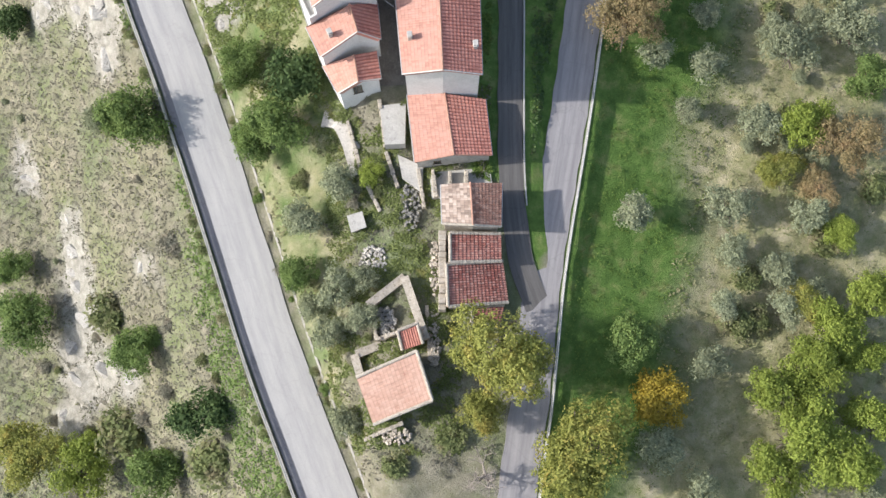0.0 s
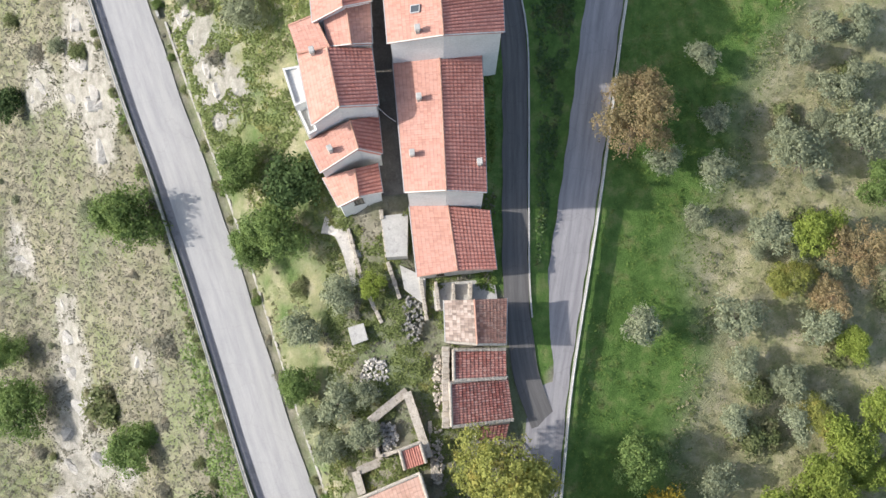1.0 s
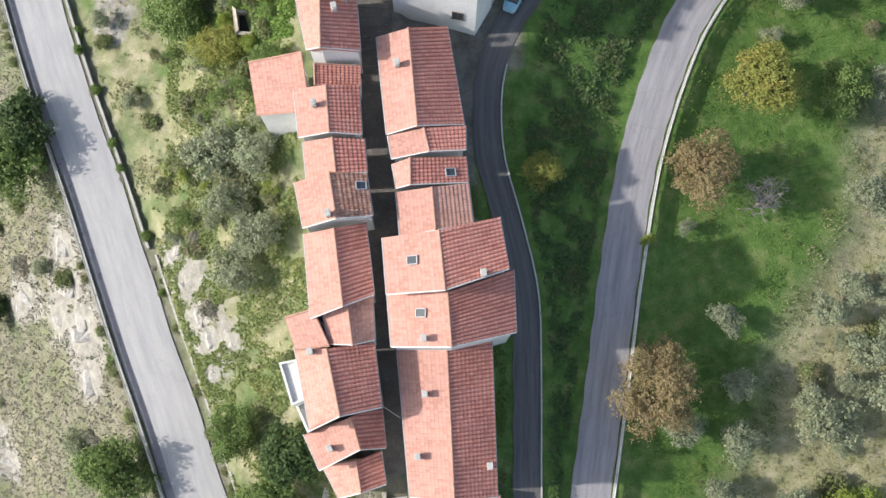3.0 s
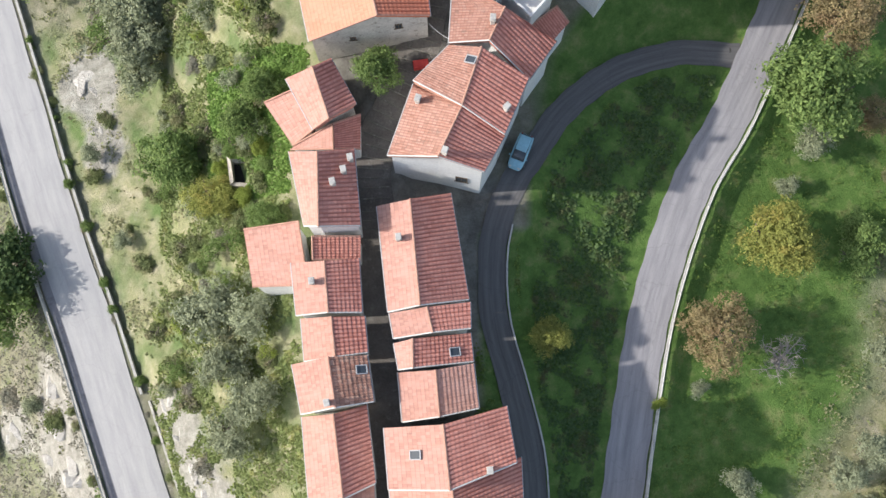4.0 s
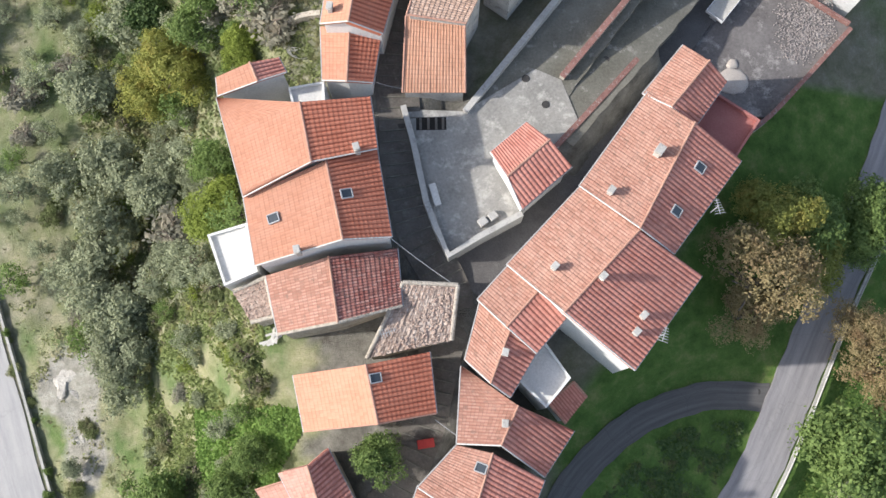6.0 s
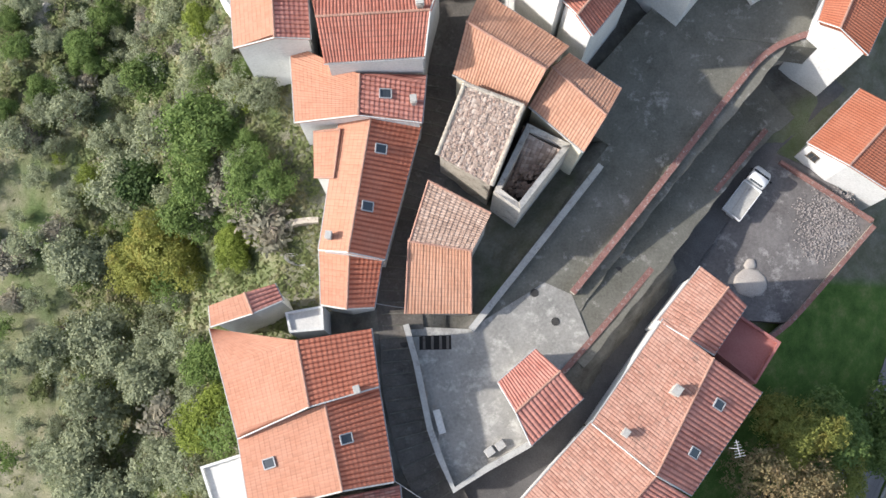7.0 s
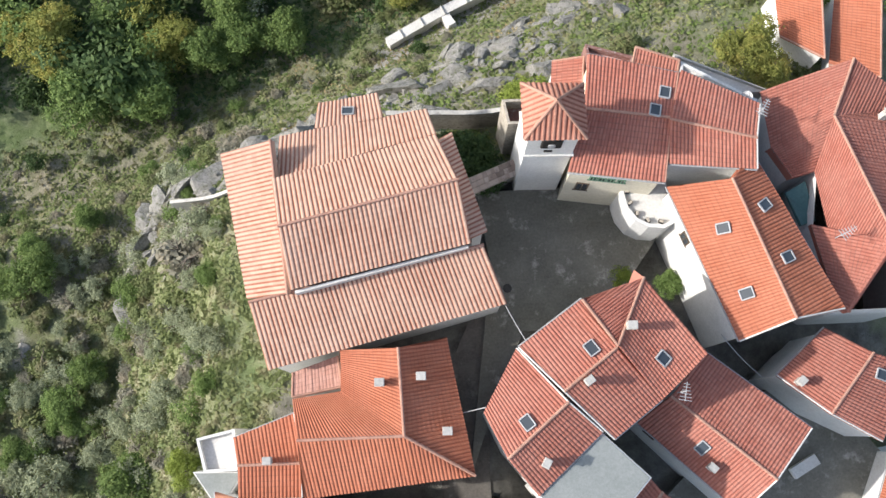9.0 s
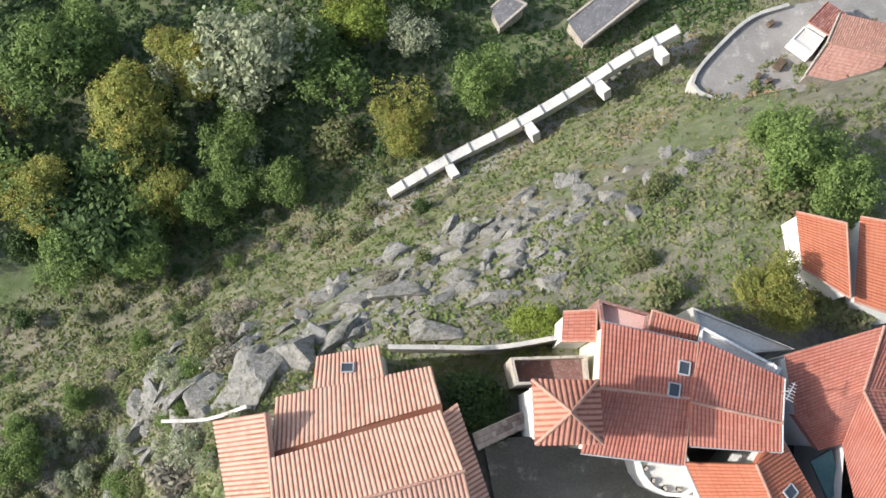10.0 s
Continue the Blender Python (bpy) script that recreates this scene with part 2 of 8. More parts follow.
def leaf_mat(name, dark, light, accent=None, amount=0.3):
    m, n, l, b = node_mat(name, 0.75)
    i = n.new("ShaderNodeNewGeometry")
    o = n.new("ShaderNodeObjectInfo")
    mid = tuple((p + q) / 2 for p, q in zip(dark, light))
    c = ramp_node(n, l, i.outputs["Random Per Island"], [(0.0, tuple((p * 1.3 + q) / 2.3 for p, q in zip(dark, mid))), (1.0, tuple((p * 1.3 + q) / 2.3 for p, q in zip(light, mid)))])
    p = noise_node(n, l, 0.55, 3, i.outputs["Position"])
    if accent:
        c = mix_node(n, l, ramp_node(n, l, p, [(0.62 - amount * 0.5, (0, 0, 0)), (0.70, (1, 1, 1))]), c, accent)
    c = mix_node(n, l, 0.35, c, ramp_node(n, l, o.outputs["Random"], [(0, (0.45, 0.45, 0.4)), (1, (1, 1, 1))]), "MULTIPLY")
    l.new(c, b.inputs["Base Color"])
    b.inputs["Subsurface Weight"].default_value = 0.0
    t = n.new("ShaderNodeBsdfTranslucent")
    l.new(c, t.inputs[0])
    x = n.new("ShaderNodeMixShader")
    x.inputs[0].default_value = 0.38
    l.new(b.outputs[0], x.inputs[1])
    l.new(t.outputs[0], x.inputs[2])
    l.new(x.outputs[0], n["Material Output"].inputs["Surface"])
    return m


LEAF = {
    "olive": leaf_mat("grey-green olive leaves", (0.20, 0.232, 0.14), (0.43, 0.465, 0.31)),
    "oak": leaf_mat("green oak leaves", (0.095, 0.160, 0.048), (0.265, 0.36, 0.115)),
    "lime": leaf_mat("bright yellow-green leaves", (0.14, 0.20, 0.035), (0.38, 0.45, 0.10)),
    "gold": leaf_mat("yellow-green autumn oak leaves", (0.17, 0.20, 0.05), (0.42, 0.43, 0.12), (0.42, 0.36, 0.10), 0.2),
    "yellow": leaf_mat("golden autumn leaves", (0.27, 0.205, 0.038), (0.54, 0.43, 0.065)),
    "brown": leaf_mat("ochre and brown autumn leaves", (0.25, 0.205, 0.10), (0.45, 0.37, 0.20), (0.34, 0.24, 0.135), 0.3),
    "dark": leaf_mat("dark evergreen leaves", (0.040, 0.078, 0.030), (0.125, 0.19, 0.065)),
    "scrub": leaf_mat("dull green scrub leaves", (0.115, 0.15, 0.06), (0.28, 0.32, 0.135), (0.29, 0.26, 0.16), 0.28),
    "grey": leaf_mat("dry grey-green scrub", (0.18, 0.178, 0.135), (0.37, 0.36, 0.285), (0.40, 0.355, 0.27), 0.3),
    "lush": leaf_mat("bright garden grass", (0.125, 0.165, 0.052), (0.28, 0.335, 0.125), (0.30, 0.30, 0.11), 0.15),
    "meadow": leaf_mat("short meadow grass", (0.085, 0.15, 0.032), (0.20, 0.285, 0.07), (0.16, 0.17, 0.06), 0.2),
    "weed": leaf_mat("rank dark weeds", (0.050, 0.098, 0.036), (0.140, 0.215, 0.078), (0.13, 0.13, 0.06), 0.2),
    "creeper": leaf_mat("bright green creeper leaves", (0.085, 0.165, 0.035), (0.235, 0.36, 0.085)),
    "straw": leaf_mat("pale dry orchard grass", (0.20, 0.21, 0.10), (0.40, 0.37, 0.235), (0.24, 0.29, 0.11), 0.3),
    "herb": leaf_mat("fine dry grey herbs", (0.165, 0.160, 0.122), (0.285, 0.275, 0.222), (0.275, 0.255, 0.205), 0.3),
    "grass": leaf_mat("tufted grass", (0.095, 0.149, 0.041), (0.230, 0.297, 0.095), (0.351, 0.324, 0.176), 0.3),
}


# ---- helpers for things ----
def mesh_of(name, verts, faces, mat, smooth=False):
    me = bpy.data.meshes.new(name)
    me.from_pydata([tuple(v) for v in verts], [], [tuple(f) for f in faces])
    me.materials.append(mat)
    if smooth:
        me.polygons.foreach_set("use_smooth", [True] * len(me.polygons))
    me.update()
    return me


def part(name, me, parent=None, label="", at=None):
    ob = new(name, me)
    if parent is not None:
        ob.parent = parent
    if at is not None:
        ob.matrix_basis = at
    if label:
        ob["label"] = label
    return ob


def bm_mesh(name, bm, mat, smooth=False):
    me = bpy.data.meshes.new(name)
    bm.to_mesh(me)
    bm.free()
    me.materials.append(mat)
    if smooth:
        me.polygons.foreach_set("use_smooth", [True] * len(me.polygons))
    return me


def box_bm(sx, sy, sz, bev=0.0, z0=0.0, bm=None, at=None):
    own = bm is None
    bm = bm or bmesh.new()
    r = bmesh.ops.create_cube(bm, size=1, matrix=(at or Matrix()) @ Matrix.Translation((0, 0, z0 + sz / 2)) @ Matrix.Diagonal((sx, sy, sz, 1)))
    if bev:
        ed = {e for v in r["verts"] for e in v.link_edges}
        bmesh.ops.bevel(bm, geom=list(ed), offset=bev, segments=2, affect="EDGES", profile=0.5)
    return bm


def prism(name, ring, z0, tops, mat):
    """A solid over a plan ring; tops is one height or one for each corner."""
    k = len(ring)
    tops = tops if isinstance(tops, (list, tuple)) else [tops] * k
    v = [(x, y, z0) for x, y in ring] + [(x, y, t) for (x, y), t in zip(ring, tops)]
    f = [(i, (i + 1) % k, k + (i + 1) % k, k + i) for i in range(k)] + [tuple(range(k, 2 * k)), tuple(reversed(range(k)))]
    return mesh_of(name, v, f, mat)


# ---- the ground ----
def lerp(v, xs, ys):
    return np.interp(v, xs, ys)


def smooth01(v):
    v = np.clip(v, 0, 1)
    return v * v * (3 - 2 * v)


def curve_pts(pts, step=1.0):
    """Points along a smooth line through the given ones."""
    p = np.array(pts, float)
    p = np.vstack([2 * p[0] - p[1], p, 2 * p[-1] - p[-2]])
    out = []
    for a, b, c, d in zip(p, p[1:], p[2:], p[3:]):
        k = max(2, int(np.linalg.norm((c - b)[:2]) / step))
        for t in np.arange(k) / k:
            out.append(0.5 * (2 * b + (c - a) * t + (2 * a - 5 * b + 4 * c - d) * t**2 + (3 * b - a - 3 * c + d) * t**3))
    out.append(p[-2])
    return np.array(out)


# centre lines of the ways: x, y, z
WEST_ROAD = curve_pts([(8, -62, -1), (-3, -34, 0.5), (-13, -6.2, 2.0), (-19, 9, 2.8), (-25.5, 28, 3.6), (-31, 43.5, 4.4), (-35.4, 55, 5.0), (-41, 70.5, 5.6), (-46.5, 85, 6.3), (-53, 104, 7), (-66, 140, 8), (-90, 200, 8)])
EAST_ROAD = curve_pts([(2, -62, 8), (5, -30, 9.5), (8.3, -6, 11), (9.8, 3, 11.4), (10.7, 10, 11.8), (11.9, 19, 12.3), (15, 35.5, 13.3), (17, 48, 15), (18.4, 58, 17), (21, 71, 18.8), (25.4, 83, 20), (30.5, 91.5, 20.6), (37.2, 105, 21), (45.1, 120.5, 21.5), (57, 150, 22)])
LANE = curve_pts([(11, 13.5, 12), (9.2, 19.5, 12.6), (8.4, 27, 13.4), (8.4, 36, 14.6), (8.6, 48, 16.4), (8.4, 56, 18.2), (6.8, 63, 20), (5.0, 70, 21.6), (5.0, 77, 22.8), (6.6, 82, 23.4), (9.2, 86, 23.6), (12.5, 90.6, 23.2), (18, 95, 22.2), (24.5, 97.3, 21.2), (28.5, 97.4, 20.75), (31.5, 97.2, 20.55)])
ALLEY = curve_pts([(-5.2, 38, 15.5), (-5.5, 48, 19.5), (-5.8, 58, 22), (-6.2, 70, 23.5), (-6.7, 80, 25), (-6.4, 86, 26.5), (-2.5, 94, 28), (-0.6, 101, 30), (0.6, 106, 31.5), (-2.6, 113, 32.6), (-3.8, 122, 33.2), (-3.4, 130, 34), (-0.4, 140, 35.5), (1.2, 148, 36.6), (1.4, 156, 37.3), (4, 164, 37.6), (9, 169, 37.8)])
RAMP = curve_pts([(6, 121.5, 33.1), (9, 126, 33.2), (14, 132.5, 33.4), (19, 138.5, 34), (24, 144, 34.68), (29, 150, 35.3)])
LOWER = curve_pts([(2.0, 107, 31.4), (7, 112.5, 31.2), (12.5, 119, 30.6), (18.5, 126.5, 29.6), (24, 133.5, 28.8), (30, 141, 28.4), (37, 147, 28.4)])
MIDDLE = curve_pts([(9.4, 121.0, 33.2), (12.6, 124.8, 33.05), (16.1, 128.7, 32.5), (22.6, 136.3, 31.0), (27.9, 142, 29.5), (31.5, 144.8, 28.7)])
WAYS = [(WEST_ROAD, 3.4, 1.2), (EAST_ROAD, 2.3, 1.6), (LANE, 1.5, 1.5), (ALLEY, 1.7, 1.2), (RAMP, 3.3, 0.8), (LOWER, 2.2, 0.8), (MIDDLE, 2.6, 0.8)]


def spine(y):
    return lerp(y, [-60, 0, 20, 40, 55, 70, 85, 95, 105, 115, 125, 140, 150, 160, 175, 190], [8, 10.5, 11.8, 15, 20, 22.8, 25, 28, 31, 32.6, 33.2, 35.3, 36.8, 37.6, 37.8, 37])


def hill(x, y):
    """The height of the natural ground."""
    x, y = np.broadcast_arrays(np.asarray(x, float), np.asarray(y, float))
    rc = lerp(y, WEST_ROAD[:, 1], WEST_ROAD[:, 0])
    rz = lerp(y, WEST_ROAD[:, 1], WEST_ROAD[:, 2])
    s = spine(y)
    xw = lerp(y, [-60, 0, 20, 40, 55, 75, 95, 110, 130, 150, 175], [-4, -7, -8, -10, -14, -16, -17, -18, -16, -20, -19])
    sw = s - lerp(y, [-60, 20, 60, 100, 180], [0.5, 1.0, 2.0, 3.5, 4.0])
    xe = lerp(y, [-60, 14, 50, 70, 85, 95, 105, 120, 140, 160, 180], [6, 7.5, 6, 3.5, 5, 9, 20, 27, 35, 38, 40])
    ze = lerp(y, [-60, 14, 50, 70, 85, 95, 105, 120, 140, 160, 180], [8, 12, 16.8, 21.5, 23.5, 23.5, 28, 28, 28.2, 34, 35])
    ec = lerp(y, EAST_ROAD[:, 1], EAST_ROAD[:, 0])
    ez = lerp(y, EAST_ROAD[:, 1], EAST_ROAD[:, 2])
    ec = np.maximum(ec, xe + 5)
    ks = [(rc - 90, rz - 52), (rc - 32, rz - 26), (rc - 4.5, rz - 0.6), (rc + 3.6, rz), (np.maximum(rc + 5.5, xw - 16), np.minimum(rz + 3.2, sw - 0.3)), (xw, sw), (xw * 0 - 4.5, s), (xe, ze), (ec - 3, ez), (ec + 3, ez - 0.5), (ec + 12, ez - 2.0), (ec + 120, ez - 8)]
    z = ks[0][1] + 0 * x
    for (xa, za), (xb, zb) in zip(ks, ks[1:]):
        xa, za, xb, zb = np.broadcast_arrays(xa, za, np.maximum(xb, xa + 0.1), zb)
        z = np.where(x > xa, za + (zb - za) * np.clip((x - xa) / (xb - xa), 0, 1), z)
    d = 0.417 * (x + 6.2) - 0.908 * (y - 202.7)
    cliff = lerp(d, [-60, -12, 0, 4, 8, 12.6, 15, 18, 24, 34, 60], [-6, -1, 1, 6, 13, 21, 27.5, 30, 34, 40, 70])
    k = 1.5
    h = np.clip(0.5 + 0.5 * (cliff - z) / k, 0, 1)
    return cliff * (1 - h) + z * h - k * h * (1 - h)


def ground_z(x, y):
    """The ground with the ways levelled into it."""
    z = hill(x, y)
    x, y = np.asarray(x, float) + 0 * z, np.asarray(y, float) + 0 * z
    for line, half, soft in WAYS:
        best, zz = np.full(z.shape, 1e9), np.zeros(z.shape)
        near = (x > line[:, 0].min() - 12) & (x < line[:, 0].max() + 12) & (y > line[:, 1].min() - 12) & (y < line[:, 1].max() + 12)
        if not near.any():
            continue
        X, Y = x[near], y[near]
        b2, z2 = np.full(X.shape, 1e9), np.zeros(X.shape)
        for px_, py_, pz_ in line:
            d = (X - px_) ** 2 + (Y - py_) ** 2
            w = d < b2
            b2, z2 = np.where(w, d, b2), np.where(w, pz_, z2)
        w = smooth01((half + soft + 0.8 - np.sqrt(b2)) / soft)
        z[near] = z[near] * (1 - w) + (z2 - 0.05) * w
    for ring, h in PADS + [(FARM_RING, FARM_Z)]:
        for ox in (-0.7, 0, 0.7):
            for oy in (-0.7, 0, 0.7):
                z = np.where(inside(x + ox, y + oy, ring), np.minimum(z, h - 0.15), z)
    return z


FARM_RING, FARM_Z = [(41.4, 224.2), (36.8, 222.6), (32.9, 219.3), (29.6, 215.5), (29.8, 213.4), (34.6, 211.3), (46.4, 209.4), (62, 207.0), (62, 228.0)], 9.0
# levelled places: plan ring and height
PADS = [
    ([(1.5, 151), (4, 158), (6, 162.5), (12, 163), (17.5, 170.5), (13, 174.5), (2.5, 174), (3.5, 168)], 38.0),
    ([(1, 148.6), (8.5, 142.8), (14.6, 138.5), (17.5, 141), (24.5, 148), (33, 146.5), (36, 151), (28, 160), (18, 150), (12, 143.5), (9, 147.5)], 33.8),
    ([(21.4, 129.4), (24, 126.5), (26.5, 123.5), (30.8, 123.2), (39.6, 132.2), (35.6, 137), (29.5, 140)], 28.45),
    ([(-3.4, 122.9), (-2.6, 119.9), (-1.5, 114.3), (0.4, 109.4), (3.0, 111.0), (6.9, 113.0), (8.6, 117.5), (12.2, 121.4), (10.8, 125.4), (8.5, 126.5), (2, 122.6)], 33.3),
]


def inside(x, y, ring):
    r = np.zeros(x.shape, bool)
    for (a, b), (c, d) in zip(ring, ring[1:] + ring[:1]):
        if b != d:
            r ^= ((b > y) != (d > y)) & (x < (c - a) * (y - b) / (d - b) + a)
    return r


def gz(x, y):
    return float(ground_z(np.array([float(x)]), np.array([float(y)]))[0])


def ground_material():
    m, n, l, b = node_mat("grass, dry herbs and pale rock", 0.97)
    b.inputs["Specular IOR Level"].default_value = 0.1
    g = n.new("ShaderNodeNewGeometry").outputs["Position"]
    z = n.new("ShaderNodeVertexColor")
    z.layer_name = "zone"
    sp = n.new("ShaderNodeSeparateColor")
    l.new(z.outputs[0], sp.inputs[0])
    fine, mid, big = noise_node(n, l, 4.5, 8, g, 0.78), noise_node(n, l, 0.55, 6, g, 0.65), noise_node(n, l, 0.09, 4, g)
    herb = ramp_node(n, l, mid, [(0.30, (0.122, 0.124, 0.080)), (0.50, (0.180, 0.172, 0.130)), (0.70, (0.250, 0.236, 0.192))])
    herb = mix_node(n, l, ramp_node(n, l, big, [(0.45, (0, 0, 0)), (0.62, (0.42, 0.42, 0.42))]), herb, (0.09, 0.16, 0.035))
    lawn = ramp_node(n, l, mid, [(0.30, (0.055, 0.102, 0.026)), (0.52, (0.092, 0.160, 0.041)), (0.75, (0.19, 0.21, 0.085))])
    dry = ramp_node(n, l, mid, [(0.30, (0.20, 0.225, 0.10)), (0.50, (0.30, 0.29, 0.165)), (0.70, (0.42, 0.375, 0.265))])
    rock = ramp_node(n, l, noise_node(n, l, 0.9, 8, g, 0.7), [(0.30, (0.17, 0.162, 0.142)), (0.52, (0.30, 0.288, 0.26)), (0.75, (0.43, 0.415, 0.38))])
    c = mix_node(n, l, sp.outputs[0], herb, lawn)
    c = mix_node(n, l, sp.outputs[2], c, dry)
    # rock breaks through where the noise is high
    add = n.new("ShaderNodeMath")
    add.operation = "ADD"
    l.new(noise_node(n, l, 0.22, 6, g, 0.62), add.inputs[0])
    l.new(sp.outputs[1], add.inputs[1])
    k = ramp_node(n, l, add.outputs[0], [(0.80, (0, 0, 0)), (1.0, (0.92, 0.92, 0.92))])
    c = mix_node(n, l, k, c, rock)
    pv = n.new("ShaderNodeAttribute")
    pv.attribute_name = "paved"
    pave = ramp_node(n, l, mid, [(0.3, (0.085, 0.08, 0.07)), (0.5, (0.15, 0.145, 0.13)), (0.7, (0.22, 0.21, 0.19))])
    c = mix_node(n, l, pv.outputs["Fac"], c, pave)
    c = mix_node(n, l, 0.55, c, ramp_node(n, l, fine, [(0.28, (0.35, 0.35, 0.32)), (0.72, (1.0, 1.0, 1.0))]), "MULTIPLY")
    c = mix_node(n, l, 0.35, c, c, "ADD")
    l.new(c, b.inputs["Base Color"])
    bump_node(n, l, b, fine, 0.9, 0.25)
    return m


def axis(lo, hi, step, far):
    a = np.arange(lo, hi + 0.01, step)
    g, d = [], step
    p = hi
    while p < far:
        d *= 1.35
        p += d
        g.append(p)
    g2, d, p = [], step, lo
    while p > -far:
        d *= 1.35
        p -= d
        g2.append(p)
    return np.array(g2[::-1] + list(a) + g)


def rough(x, y, k=1.0):
    """Small unevenness of open ground."""
    return k * (0.35 * np.sin(x * 0.9 + 1.3 * np.sin(y * 0.41)) * np.sin(y * 0.83 + np.cos(x * 0.37)) + 0.18 * np.sin(x * 2.1 + y * 1.3) * np.sin(y * 2.6 - x * 0.7))


def way_distance(x, y):
    best = np.full(x.shape, 1e9)
    for line, half, soft in WAYS:
        for p in line[::2]:
            best = np.minimum(best, np.hypot(x - p[0], y - p[1]) - half)
    return best


# pale bare rock: x, y, radius
SPOTS_WEST = [(-61.6, 38.8, 1.3), (-63.1, 43.6, 1.0), (-52.9, 26.7, 1.9), (-52.2, 21.5, 1.8), (-51.3, 17.4, 1.9), (-54.0, 13.7, 2.2), (-52.5, 7.9, 2.3), (-55.2, 3.1, 2.2), (-47.2, 9.2, 1.9), (-42.7, 8.1, 1.5), (-39.2, 22.4, 1.3), (-53.7, 31.5, 1.1), (-43.5, 54.5, 2.4), (-43.0, 49.0, 1.9), (-56.3, 59.5, 1.4), (-45.8, 64.8, 1.4), (-45.2, 60.0, 1.7), (-47.9, 56.7, 1.7), (-42.6, 54.1, 1.3), (-62.1, 39.0, 1.3), (-52.9, 23.7, 1.6), (-30.1, 63.1, 1.0)]
SPOTS_BANK = [(-28.8, 59.5, 1.2), (-27.2, 55.2, 1.3), (-25.8, 52.5, 1.2), (-22.9, 52.1, 0.9), (-25.6, 48.8, 0.9), (-54.7, 60.4, 1.2), (-42.5, 101.4, 1.8), (-41.0, 99.5, 0.9), (-40.1, 94.6, 0.9), (-39.7, 91.2, 0.7), (-31.4, 62.3, 0.8), (-29.0, 58.6, 0.8), (-46.7, 65.3, 1.5), (-46.9, 60.1, 1.5), (-54.4, 60.2, 1.4), (-43.7, 56.1, 1.5), (-42.7, 100.9, 1.7), (-40.0, 93.6, 0.7), (-39.6, 90.3, 0.7), (-46.8, 164.2, 1.0), (-39.5, 142.2, 0.9)]
SPOTS = SPOTS_WEST + SPOTS_BANK


def build_ground():
    xs, ys = axis(-84, 66, 1.0, 2200), axis(-32, 262, 1.0, 2200)
    X, Y = np.meshgrid(xs, ys)
    x, y = X.ravel(), Y.ravel()
    z = ground_z(x, y)
    wd = way_distance(x, y)
    ec = lerp(y, EAST_ROAD[:, 1], EAST_ROAD[:, 0])
    rc = lerp(y, WEST_ROAD[:, 1], WEST_ROAD[:, 0])
    d = 0.417 * (x + 6.2) - 0.908 * (y - 202.7)
    lane_x = lerp(y, [10, 50, 70, 85, 95, 99], [10, 9, 6.5, 9, 19, 31])
    island = (x > lane_x) & (x < ec) & (y > 10) & (y < 99)
    wob = 2.2 * np.sin(y * 0.13) + 1.5 * np.sin(y * 0.31 + 1)
    wide = lerp(y, [0, 16, 43, 60, 75, 100], [14.5, 16, 18.5, 21, 27, 32])
    lawn = np.maximum(island * 1.0, smooth01((x - ec - 1) / 1.5) * smooth01((ec + wide + 3 + wob - x) / 8)) * (y < 112)
    verge = (x > 3) & (x < 7.4) & (y > 27) & (y < 79) & (wd > -0.6)
    lawn = np.maximum(lawn, verge * 0.95)
    blot = smooth01(0.5 + 0.5 * np.sin(x * 0.55 + 1.9 * np.sin(y * 0.33)) * np.sin(y * 0.47 + 1.4 * np.sin(x * 0.41)) + 0.25 * np.sin(x * 1.7 + y * 1.2))
    bank = smooth01((x - rc - 4) / 2) * smooth01((-9 - x) / 4) * smooth01((y + 12) / 6) * smooth01((112 - y) / 8)
    lawn = np.maximum(lawn, bank * (0.15 + 0.6 * blot))
    lawn = np.maximum(lawn, (y > 86) * (y < 128) * smooth01((x - lerp(y, [86, 96, 108, 128], [8, 10, 19, 31])) / 2) * (x < ec))
    lawn = np.maximum(lawn, (0.2 + 0.35 * blot) * smooth01((y - 108) / 14) * (x < -14) * smooth01((d - 12) / 8))
    # valley floor tinted towards darker green to stand for the wood's shade
    lawn = np.maximum(lawn, 0.35 * smooth01((-5 - d) / 5) * (x < 60))
    court = (x > -3) & (x < 40) & (y > 106) & (y < 176) & (d > 20)
    dry = smooth01((x - ec - wide + 3 - wob) / 7) * (y < 130) * 0.9
    west = x < -14
    dry = np.maximum(dry, bank * 0.75 * (1 - blot))
    dry = np.maximum(dry, 0.4 * (1 - blot) * smooth01((y - 100) / 14) * (x < -14) * smooth01((d - 12) / 8))
    dry = np.maximum(dry, 0.5 * (1 - blot) * smooth01((d + 7) / 3) * smooth01((10 - d) / 5) * (y > 170))
    rock = np.where(west & (y < 120), 0.17, 0.02)
    rock = np.where(west & (x < rc) & (y < 110), 0.14, rock)
    rock = np.where((d < 20) & (d > 6) & (y > 160), np.where((x > -34) & (x < 12) & (d > 8), 0.38, 0.12), rock)
    rock = np.where(d < 2, -0.3, rock) * (1 - np.clip(lawn + dry, 0, 1) * (x > 0))
    gray = smooth01((rc - 4 - x) / 6) * (y < 80) * (0.12 + 0.12 * np.sin(x * 0.3) * np.sin(y * 0.2))
    for a, b, r in SPOTS:
        q = np.hypot(x - a, (y - b) * 0.8) / (1.5 * r + 0.8)
        rock = np.where(np.abs(x - a) < 9, rock + 0.33 * np.exp(-q * q), rock)
    beam = np.abs(0.486 * (x + 7.0) - 0.874 * (y - 203.5) - 1.2)
    rock = rock + (1.05 * np.exp(-(beam / 2.6) ** 2)) * (x > -10) * (x < 34) * (y > 198)
